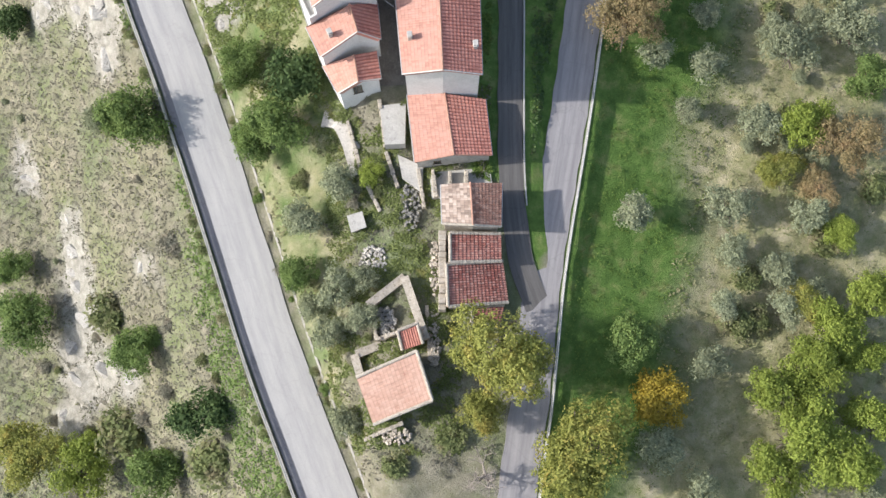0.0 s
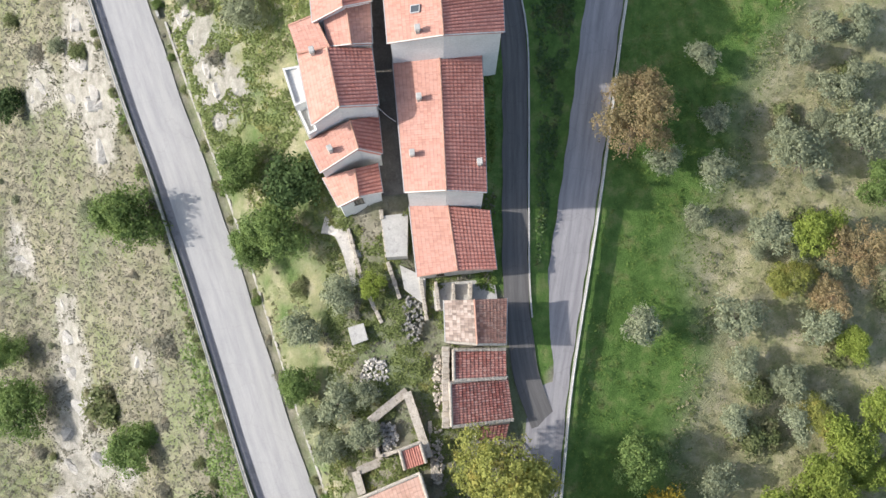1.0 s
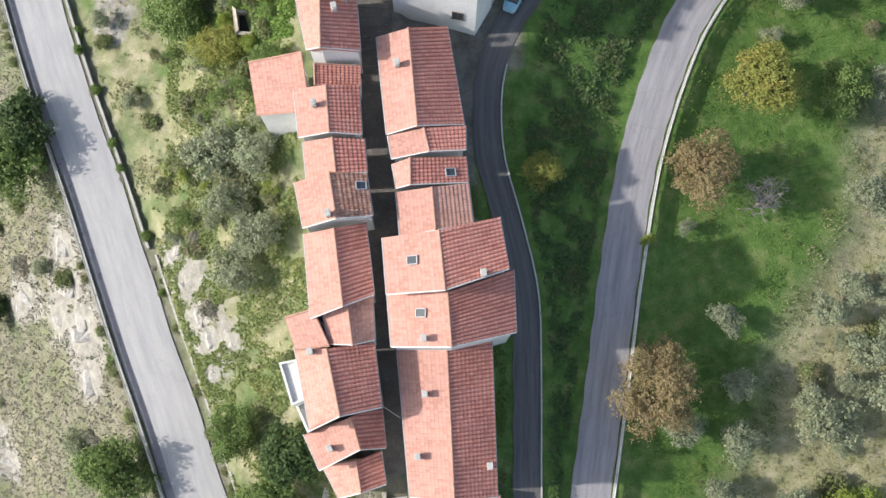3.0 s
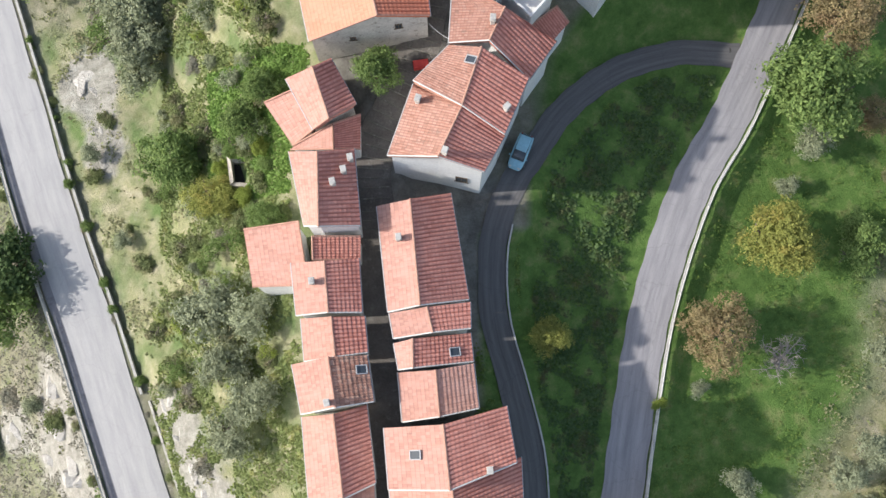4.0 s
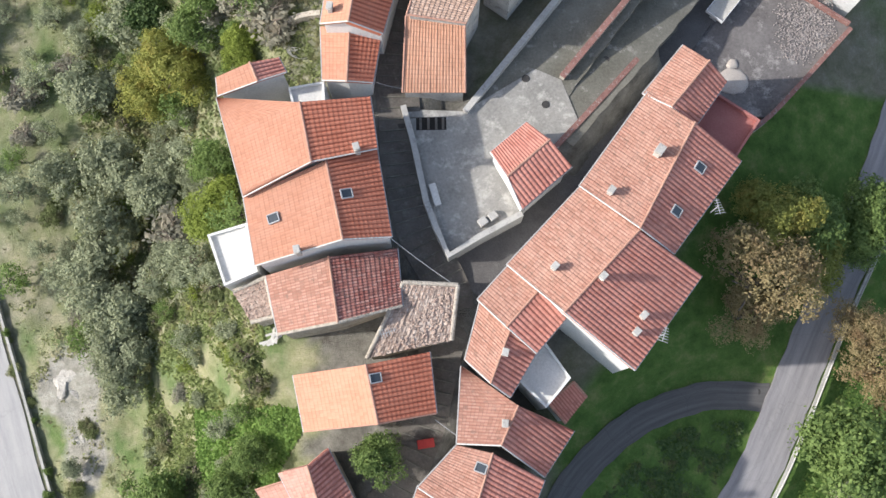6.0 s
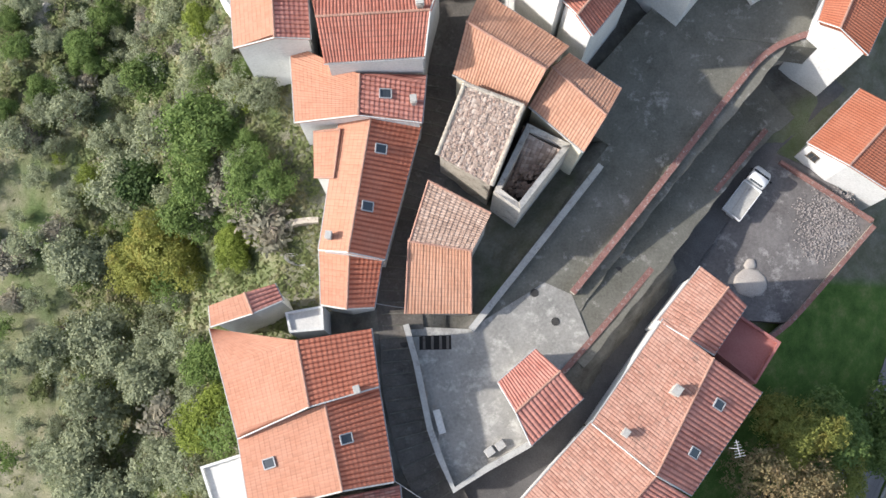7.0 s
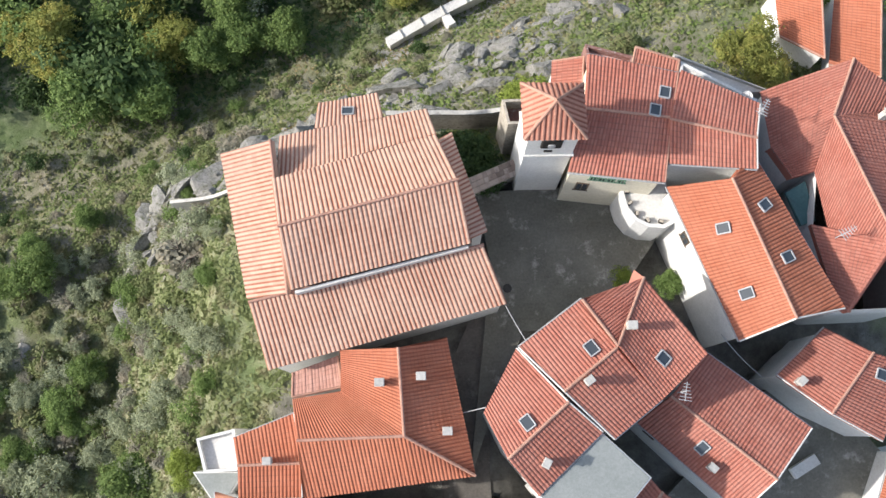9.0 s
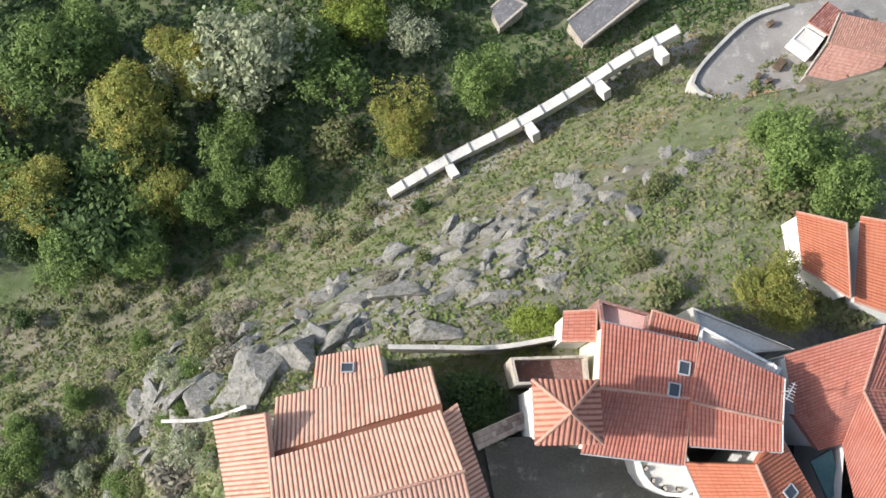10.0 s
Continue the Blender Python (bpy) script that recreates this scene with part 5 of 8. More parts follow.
skylight_on(r_, (14.6, 159.5, 47.95), (0.3, -0.25, 1), (-0.75, 0.65, 0.4))
CC = [(24.4, 175.3, 45.0), (23.9, 179.7, 45.2), (30.4, 181.5, 47.0), (28.4, 177.0, 47.2), (29.0, 162.8, 44.8), (27.5, 173.4, 45.0), (31.9, 167.6, 47.2), (35.1, 163.0, 44.8), (35.8, 178.3, 45.0), (25.9, 173.0, 44.8), (26.9, 169.4, 44.9), (28.3, 163.3, 44.7)]
r_ = roofed("broad house with folded pink clay roof", CC, [(0, 1, 2, 3), (9, 0, 3, 5), (4, 5, 3, 6), (8, 7, 6, 3), (2, 8, 3, 3), (11, 10, 6, 4)], [(0, 9, 5, 10, 11, 4, 7, 8, 2, 1)], TILE_PINK, PLASTER, caps=((2, 3), (3, 6)))
chimney_on(r_, 32.4, 177.2, 46.4)

terrace("white balcony beside a row house", [(-15.5, 48.7), (-14.2, 44.7), (-13.1, 45.2), (-13.9, 49.0)], 24.6, PALE, PLASTER, 0.3)
terrace("small white balcony of a row house", [(-14.1, 44.8), (-12.9, 42.2), (-12.1, 42.7), (-13.0, 45.4)], 23.2, CONCRETE, PLASTER, 0.3)
terrace("white walled terrace of the grand house", [(-20.4, 111.6), (-18.8, 107.1), (-16.0, 108.3), (-17.0, 112.6)], 33.6, PALE, PLASTER, 0.3)
terrace("pale flat roof between two houses", [(-13.2, 123.9), (-12.8, 122.2), (-10.0, 122.4), (-10.1, 124.4)], 36.2, PALE, PLASTER, 0.25)
terrace("terrace with red-brown painted floor", [(24.3, 123.5), (22.3, 120.3), (25.5, 117.5), (27.9, 120.9)], 34.0, RUSTRED, RUSTRED, 0.5)
terrace("white walled roof terrace", [(5.7, 99.2), (8.4, 96.4), (10.6, 98.9), (8.4, 102.2)], 32.2, PALE, PLASTER, 0.3)
terrace("flat roof of grey bitumen sheet", [(10.4, 154.5), (5.9, 150.4), (9.1, 146.5), (13.6, 151.5)], 47.1, GREYROOF, PLASTER, 0.0)
terrace("small white flat-roofed box on the slope", [(-19.2, 154.5), (-18.5, 152.0), (-16.0, 152.1), (-16.3, 155.2)], 40.0, PALE, PLASTER, 0.5)
terrace("small grey flat roof", [(-19.6, 152.0), (-17.5, 149.1), (-16.0, 151.4), (-16.0, 152.0)], 39.6, GREYROOF, PLASTER, 0.0)
terrace("pink painted roof terrace", [(10.9, 184.0), (11.1, 181.4), (14.1, 180.8), (14.6, 182.9)], 44.0, mottled("pink render", (0.55, 0.33, 0.30), (0.66, 0.45, 0.41)), BRICKRED, 0.7)
terrace("white terrace along the cliff edge", [(17.8, 181.8), (17.5, 180.2), (22.9, 178.1), (23.3, 178.7)], 45.8, PALE, PLASTER, 0.4)
terrace("low white terrace above the cliff", [(17.9, 183.4), (18.2, 182.0), (22.2, 180.0), (25.2, 180.2)], 43.6, PALE, CONCRETE, 0.4)
terrace("roofless brick ruin beside the tower", [(4.4, 179.9), (4.8, 177.9), (10.1, 178.0), (10.0, 180.0)], 42.2, BRICKRED, STONE, 1.6)
rb = tagged(new("terrace"), "round white balcony with low wall on the church square", "terrace", "village terraces")
ring_ = [(13.4, 173.6), (13.4, 172.4), (13.7, 171.3), (14.4, 170.35), (15.4, 169.85), (16.6, 169.75), (17.9, 170.4), (17.0, 173.5)]
part("wall", prism("wall", ring_, 37, 42.38, PLASTER), rb)
inn_ = inset(ring_, 0.28)
for i_ in range(6):
    part("parapet", prism("parapet", [ring_[i_], ring_[i_ + 1], inn_[i_ + 1], inn_[i_]], 42.38, 42.75, PLASTER), rb)
part("floor", prism("floor", inn_, 42.4, 42.46, PALE), rb)

for i_, (x_, y_) in enumerate(((13.9, 172.7), (14.1, 171.8), (14.6, 170.95), (15.4, 170.4), (16.4, 170.3), (15.2, 173.2))):
    po_ = tagged(new("planter"), "small dark flower pot on the round balcony", "flower pot", "balcony pots")
    po_.matrix_basis = pose(x_, y_, 42.46, 0, 0, 40 * i_)
    part("pot", bm_mesh("pot", box_bm(0.42, 0.3, 0.3, 0.05, 0), DARK), po_)
    part("soil", bm_mesh("soil", box_bm(0.34, 0.22, 0.06, 0.02, 0.29), STONE), po_)

# roofless ruin beside the stone house
ru = tagged(new("ruin"), "roofless stone ruin with fallen rubble inside", "ruin")
ring_ = [(6.9, 138.6), (4.0, 133.0), (6.1, 131.4), (10.4, 136.8)]
inn_ = inset(ring_, 0.45)
for i_ in range(4):
    j_ = (i_ + 1) % 4
    part("wall", prism("wall", [ring_[i_], ring_[j_], inn_[j_], inn_[i_]], 33, [39.6, 39.8, 39.5, 39.7] if i_ % 2 else [39.8, 39.3, 39.4, 39.9], PLASTER_OLD), ru)
part("floor", prism("floor", inn_, 33, 35.5, COBBLE), ru)
part("fallen_roof", slope_mesh("fallen_roof", (5.6, 134.6, 36.2), (8.6, 135.0, 36.0), (9.6, 136.6, 39.2), (6.9, 137.9, 39.3), TILE_STONE, 0.4, 0.4, 0.1, 0.3), ru, "collapsed roof of dark rubble and tiles")

# field walls of the lower ruin
fr = tagged(new("ruin"), "low overgrown walls of a ruined stone house", "ruin")
for a_, b_, h_ in (((-7.6, 14.0), (-3.6, 17.2), 1.7), ((-3.6, 17.0), (-1.3, 10.2), 1.6), ((-9.0, 8.8), (-4.4, 10.6), 1.6), ((-9.2, 8.8), (-8.5, 6.4), 1.8)):
    d_ = (Vector(b_) - Vector(a_)).normalized()
    n_ = Vector((-d_.y, d_.x)) * 0.45
    z_ = min(gz(*a_), gz(*b_))
    part("wall", prism("wall", [(a_[0] - n_.x, a_[1] - n_.y), (b_[0] - n_.x, b_[1] - n_.y), (b_[0] + n_.x, b_[1] + n_.y), (a_[0] + n_.x, a_[1] + n_.y)], z_ - 0.5, [z_ + h_, z_ + h_ * 0.8, z_ + h_ * 0.85, z_ + h_ * 1.05], STONE), fr)


# ---- walls, rails and kerbs ----
def line_wall(label, line, z_up, wide, mat, cap=None, cap_high=0.12, deep=1.5, name="wall", category="wall"):
    """A wall along a line of x, y, top."""
    root = tagged(new(name), label, category, kind="structure")
    p = np.array(line, float)
    t = np.gradient(p[:, :2], axis=0)
    t /= np.linalg.norm(t, axis=1, keepdims=True)
    n = np.stack([-t[:, 1], t[:, 0]], 1) * wide / 2

    def strip(n, lo, hi, m, nm):
        v, f = [], []
        for (x, y, z), (a, b) in zip(p, n):
            v += [(x - a, y - b, z + lo), (x - a, y - b, z + hi), (x + a, y + b, z + hi), (x + a, y + b, z + lo)]
        for i in range(len(p) - 1):
            q = i * 4
            f += [(q + k, q + k + 1, q + 5 + k, q + 4 + k) for k in range(3)]
        e = (len(p) - 1) * 4
        f += [(0, 3, 2, 1), (e, e + 1, e + 2, e + 3)]
        part(nm, mesh_of(nm, v, f, m), root)
    strip(n, -deep, z_up, mat, "wall_body")
    if cap:
        strip(n * 1.25, z_up, z_up + cap_high, cap, "coping")
    return root


def beside(line, off, cut, dz=0.0, every=2):
    p = line[(line[:, 1] > cut[0]) & (line[:, 1] < cut[1])][::every]
    t = np.gradient(p[:, :2], axis=0)
    t /= np.linalg.norm(t, axis=1, keepdims=True)
    return np.stack([p[:, 0] + t[:, 1] * off, p[:, 1] - t[:, 0] * off, p[:, 2] + dz], 1)


line_wall("low concrete kerb wall with mossy gutter along the road", beside(WEST_ROAD, -3.75, (-40, 150)), 0.3, 0.3, CONCRETE, CONCRETE, 0.06, 1.6, "roadside_wall_west")
line_wall("low pale concrete wall at the foot of the bank", beside(WEST_ROAD, 4.35, (-40, 62), 0.1), 0.7, 0.25, PLASTER_OLD, None, 0, 1.0, "roadside_wall_bank")
line_wall("stone foot wall under the bank", beside(WEST_ROAD, 3.7, (62, 150), 0.1), 0.5, 0.3, CONCRETE, None, 0, 1.0, "roadside_wall_bank")
line_wall("street wall with red brick coping", curve_pts([(10.8, 125.5, 33.5), (17.3, 133.1, 34.0), (24.2, 141.4, 34.6), (28.7, 146.3, 35.0), (33.4, 148.2, 35.4)]), 0.3, 0.45, STONE, BRICKRED, 0.14, 5.5, "street_wall_brick")
line_wall("pale concrete garden wall along the street", curve_pts([(2.1, 122.5, 33.4), (8.0, 129.6, 33.9), (13.6, 136.4, 34.6)]), 0.35, 0.55, CONCRETE, None, 0, 2.0, "street_wall_pale")
line_wall("lower retaining wall with worn brick coping", curve_pts([(8.6, 117.6, 33.2), (15.0, 124.4, 32.8), (21.1, 131.2, 31.4), (27.0, 137.7, 30.2), (30, 141, 29.6)]), 0.2, 0.4, STONE, BRICKRED, 0.12, 4.5, "street_wall_lower")
line_wall("grey stone parapet of the small square", [(-3.4, 123.0, 33.3), (-2.6, 119.9, 33.3), (-1.5, 114.3, 33.3), (-0.7, 112.0, 33.3), (0.4, 109.4, 33.3), (3.0, 111.0, 33.3), (6.8, 113.0, 33.3)], 0.75, 0.5, CONCRETE, None, 0, 3.0, "square_parapet")
line_wall("low brick edge of the gravelled yard", curve_pts([(25.6, 118.4, 28.5), (27.6, 121.2, 28.5), (30.8, 123.1, 28.5), (39.4, 131.9, 28.5)]), 0.5, 0.35, STONE, BRICKRED, 0.06, 3.5, "yard_wall")
line_wall("white house foot wall of the yard", curve_pts([(31.4, 138.2, 28.5), (39.4, 132.4, 28.5)]), 0.5, 0.3, BRICKRED, None, 0.06, 2.5, "yard_wall_north")
line_wall("old wall along the cliff behind the church", curve_pts([(-25.4, 175.8, 29.0), (-21, 175.9, 30.5), (-17.2, 176.9, 32.5)]), 0.5, 0.3, CONCRETE, None, 0, 2.5, "cliff_wall_west")
line_wall("pale railed wall above the cliff", curve_pts([(-5, 181.4, 36.6), (-1, 181.3, 36.8), (3.8, 181.2, 37.2), (9.1, 181.9, 38.4)]), 0.35, 0.3, STONE, CONCRETE, 0.08, 3.5, "cliff_wall_north")
line_wall("narrow stone wall of the lane", beside(LANE, 1.38, (24, 80), 0.05), 0.2, 0.16, CONCRETE, None, 0, 1.0, "lane_wall")


def guard_rail(label, line, posts=2.2):
    """A steel beam rail on posts."""
    root = tagged(new("guard_rail"), label, "guard rail")
    p = np.array(line)
    v, f = [], []
    t = np.gradient(p[:, :2], axis=0)
    t /= np.linalg.norm(t, axis=1, keepdims=True)
    prof = ((0.0, 0.42), (0.07, 0.50), (0.02, 0.57), (0.07, 0.65), (0.0, 0.74), (-0.03, 0.58))
    for (x, y, z), (a, b) in zip(p, t):
        v += [(x + b * s, y - a * s, z + h) for s, h in prof]
    for i in range(len(p) - 1):
        f += [(i * 6 + k, i * 6 + (k + 1) % 6, i * 6 + 6 + (k + 1) % 6, i * 6 + 6 + k) for k in range(6)]
    part("beam", mesh_of("beam", v, f, PALE), root)
    post = bm_mesh("post", box_bm(0.12, 0.12, 1.3, 0.02, -0.6), METAL)
    acc = 0
    for i in range(1, len(p)):
        acc += np.linalg.norm(p[i, :2] - p[i - 1, :2])
        if acc > posts:
            acc = 0
            part("post", post, root, "", pose(*p[i]))
    return root


line_wall("low concrete kerb under the guard rail", beside(EAST_ROAD, 2.35, (-40, 140), 0.0, 1), 0.14, 0.3, CONCRETE, None, 0, 0.5, "road_kerb")
guard_rail("white-grey steel guard rail beside the field road", beside(EAST_ROAD, 2.35, (-40, 140), 0.0, 1))
guard_rail("grey steel guard rail on the hillside road wall", beside(WEST_ROAD, -3.75, (-40, 150), 0.1, 1), 3.0)

# beam-and-buttress slope retention at the foot of the cliff
rt = tagged(new("retaining_beam"), "white concrete retaining beam with anchored buttresses", "retaining wall")
bl_ = curve_pts([(-7.0, 203.5, 1.2), (0.1, 207.5, 1.6), (8.0, 211.4, 2.2), (15.8, 215.7, 2.8), (22.4, 219.8, 3.3), (29.2, 223.4, 3.8)])
t_ = np.gradient(bl_[:, :2], axis=0)
t_ /= np.linalg.norm(t_, axis=1, keepdims=True)
v_, f_ = [], []
for (x, y, z), (a, b) in zip(bl_, t_):
    v_ += [(x - b * s, y + a * s, z + h) for s, h in ((-0.6, -1.5), (-0.6, 0.9), (0.6, 0.9), (0.6, -1.5))]
for i_ in range(len(bl_) - 1):
    f_ += [(i_ * 4 + k, i_ * 4 + k + 1, i_ * 4 + 5 + k, i_ * 4 + 4 + k) for k in range(3)]
f_ += [(0, 3, 2, 1), tuple(len(v_) - 4 + k for k in range(4))]
part("beam", mesh_of("beam", v_, f_, PALE), rt)
bu_, hd_ = bm_mesh("buttress", box_bm(1.1, 2.6, 1.6, 0.06, -1.0), PALE), bm_mesh("anchor_head", box_bm(0.16, 1.3, 0.22, 0.03, 0.9), CONCRETE)
for i_ in range(2, len(bl_), 3):
    (x, y, z), (a, b) = bl_[i_], t_[i_]
    part("anchor_head", hd_, rt, "", pose(x, y, z, 0, 0, math.degrees(math.atan2(b, a))))
for k_ in (0.22, 0.49, 0.72, 0.93):
    i_ = int(k_ * (len(bl_) - 1))
    (x, y, z), (a, b) = bl_[i_], t_[i_]
    part("buttress", bu_, rt, "", pose(x + b * 1.5, y - a * 1.5, z + 0.5, -22, 0, math.degrees(math.atan2(b, a))))

# arch bridge between church and tower
br = tagged(new("footbridge"), "narrow tiled wall-bridge between church and tower", "bridge")
part("wall", prism("wall", [(1.9, 173.5), (5.6, 175.2), (5.4, 175.8), (1.7, 174.2)], 37, 40.1, PLASTER_OLD), br)
part("tile_cap", slope_mesh("tile_cap", (2.0, 173.2, 40.2), (5.8, 174.9, 40.2), (5.4, 176.0, 40.7), (1.6, 174.4, 40.7), TILE_STONE, 0.34), br)


# ---- alley steps, covers and small fittings ----
def steps():
    p = ALLEY[(ALLEY[:, 1] > 77)]
    t = np.gradient(p[:, :2], axis=0)
    t /= np.linalg.norm(t, axis=1, keepdims=True)
    me = bm_mesh("step", box_bm(3.3, 0.10, 0.12, 0.02, 0), PAVING)
    root = tagged(new("alley_steps"), "worn stone step edges across the alley", "steps", kind="structure")
    for i in range(0, len(p), 1):
        if p[i, 1] < 146:
            part("step", me, root, "", pose(*p[i, :2], p[i, 2] + 0.03, 0, 0, math.degrees(math.atan2(t[i, 1], t[i, 0])) - 90))


steps()
lid_ = bmesh.new()
bmesh.ops.create_cone(lid_, cap_ends=True, segments=20, radius1=0.36, radius2=0.34, depth=0.04)
lid_me = bm_mesh("manhole_cover", lid_, mottled("cast iron", (0.03, 0.03, 0.03), (0.07, 0.065, 0.06), 3, 20, 0.6))
for x, y, d in ((9.3, 123.1, 0.15), (7.6, 125.6, 0.14), (15, 127.5, 0.12), (30.3, 97.9, 0.1), (4.8, 166, 0.5), (-3.6, 121.5, 0.12)):
    o_ = tagged(new("manhole_cover", lid_me), "round dark iron manhole cover set in paving", "manhole cover", "manhole covers")
    zz_ = 38.03 if y > 160 else (33.34 if abs(x - 8.5) < 2 and y < 127 else gz(x, y) + d)
    o_.matrix_basis = pose(x, y, zz_)
b_ = box_bm(0.6, 2.0, 0.45, 0.03, 0.0)
tagged(part("bench", bm_mesh("bench", b_, PALE), None, "", pose(-0.7, 114.9, 33.3, 0, 0, 15)), "white stone bench on the small square", "bench")
for x, y in ((3.4, 112.4), (4.3, 112.9)):
    tagged(part("planter", bm_mesh("planter", box_bm(0.8, 0.7, 0.5, 0.06, 0), CONCRETE), None, "", pose(x, y, 33.3, 0, 0, 35)), "dark square concrete planter on the square", "planter", "planters")
bn_ = bmesh.new()
bmesh.ops.create_cone(bn_, cap_ends=True, segments=20, radius1=0.55, radius2=0.6, depth=1.2, matrix=Matrix.Translation((0, 0, 0.6)))
bmesh.ops.create_uvsphere(bn_, u_segments=16, v_segments=8, radius=0.6, matrix=Matrix.Translation((0, 0, 1.2)) @ Matrix.Diagonal((1, 1, 0.5, 1)))
tagged(part("waste_bin", bm_mesh("waste_bin", bn_, mottled("yellow-green plastic", (0.45, 0.48, 0.03), (0.58, 0.60, 0.06), 2, 10, 0.5), True), None, "", pose(25.8, 152.8, street_z(25.8, 152.8))), "round yellow-green waste container by a house", "waste container")
tagged(part("bench", bm_mesh("bench", box_bm(0.9, 2.4, 0.5, 0.04, 0), PALE), None, "", pose(28.3, 151.6, street_z(28.3, 151.6), 0, 0, -60)), "white stone bench beside the square", "bench")


# ---- vehicles ----
def wheels(root, places, r=0.3, w=0.19):
    for x, y in places:
        b = bmesh.new()
        bmesh.ops.create_cone(b, cap_ends=True, segments=18, radius1=r, radius2=r, depth=w, matrix=pose(0, 0, 0, 90))
        wh = part("wheel", bm_mesh("wheel", b, TYRE), root, "", pose(x, y, r))
        b = bmesh.new()
        bmesh.ops.create_cone(b, cap_ends=True, segments=14, radius1=r * 0.6, radius2=r * 0.6, depth=w + 0.02, matrix=pose(0, 0, 0, 90))
        part("rim", bm_mesh("rim", b, METAL), wh)


TYRE = mottled("black rubber", (0.012, 0.012, 0.012), (0.03, 0.03, 0.03), 2, 20)
CARBLUE = mottled("light blue car paint", (0.26, 0.47, 0.56), (0.31, 0.54, 0.63), 0.5, 3, 0.35, 0.0)
WHITEPAINT = mottled("white vehicle paint", (0.66, 0.67, 0.68), (0.76, 0.77, 0.78), 0.6, 3, 0.4, 0.0)


def loft(name, sections, mat, smooth=True):
    """A body lofted through cross rings (x, half width, low z, high z)."""
    v, f, k = [], [], 10
    for x, hw, lo, hi in sections:
        for i in range(k):
            a = 2 * math.pi * (i + 0.5) / k
            c, s = math.cos(a), math.sin(a)
            c, s = math.copysign(abs(c) ** 0.45, c), math.copysign(abs(s) ** 0.45, s)
            v.append((x, hw * c, (lo + hi) / 2 + (hi - lo) / 2 * s))
    for j in range(len(sections) - 1):
        f += [(j * k + i, j * k + (i + 1) % k, (j + 1) * k + (i + 1) % k, (j + 1) * k + i) for i in range(k)]
    f += [tuple(range(k - 1, -1, -1)), tuple(range(len(v) - k, len(v)))]
    return mesh_of(name, v, f, mat, smooth)


def car(x, y, z, turn):
    root = tagged(new("car"), "small light blue hatchback parked beside the house", "car")
    root.matrix_basis = pose(x, y, z, 0, 0, turn)
    part("body", loft("body", [(-1.86, 0.55, 0.32, 0.72), (-1.78, 0.74, 0.25, 0.88), (-1.3, 0.80, 0.2, 0.93), (0, 0.82, 0.2, 0.93), (0.9, 0.80, 0.2, 0.92), (1.5, 0.75, 0.24, 0.80), (1.82, 0.6, 0.3, 0.66)], CARBLUE), root)
    part("glasshouse", loft("glasshouse", [(-1.74, 0.60, 0.82, 1.0), (-1.45, 0.63, 0.82, 1.36), (0.1, 0.64, 0.82, 1.38), (0.98, 0.66, 0.82, 0.96)], GLASS), root, "dark car windows")
    part("roof", loft("roof", [(-1.5, 0.55, 1.33, 1.39), (-1.35, 0.60, 1.34, 1.43), (-0.5, 0.61, 1.35, 1.45), (0.14, 0.56, 1.34, 1.41)], CARBLUE), root)
    for sx in (-1, 1):
        part("pillar", bm_mesh("pillar", box_bm(0.07, 0.05, 0.5, 0.01, 0.88), CARBLUE), root, "", pose(-0.55, sx * 0.645, 0))
        part("mirror", bm_mesh("mirror", box_bm(0.12, 0.16, 0.12, 0.03, 0.92), CARBLUE), root, "", pose(0.72, sx * 0.88, 0))
        part("headlight", bm_mesh("headlight", box_bm(0.14, 0.26, 0.14, 0.03, 0.58), PALE), root, "", pose(1.72, sx * 0.45, 0))
        part("tail_light", bm_mesh("tail_light", box_bm(0.08, 0.14, 0.24, 0.02, 0.62), PAINT_RED), root, "", pose(-1.84, sx * 0.5, 0))
    part("bumper", loft("bumper", [(1.70, 0.66, 0.28, 0.5), (1.86, 0.5, 0.3, 0.46)], CARBLUE), root)
    wheels(root, ((1.15, 0.72), (1.15, -0.72), (-1.15, 0.72), (-1.15, -0.72)), 0.28)


car(7.75, 86.0, gz(7.75, 86.0) + 0.1, -113)


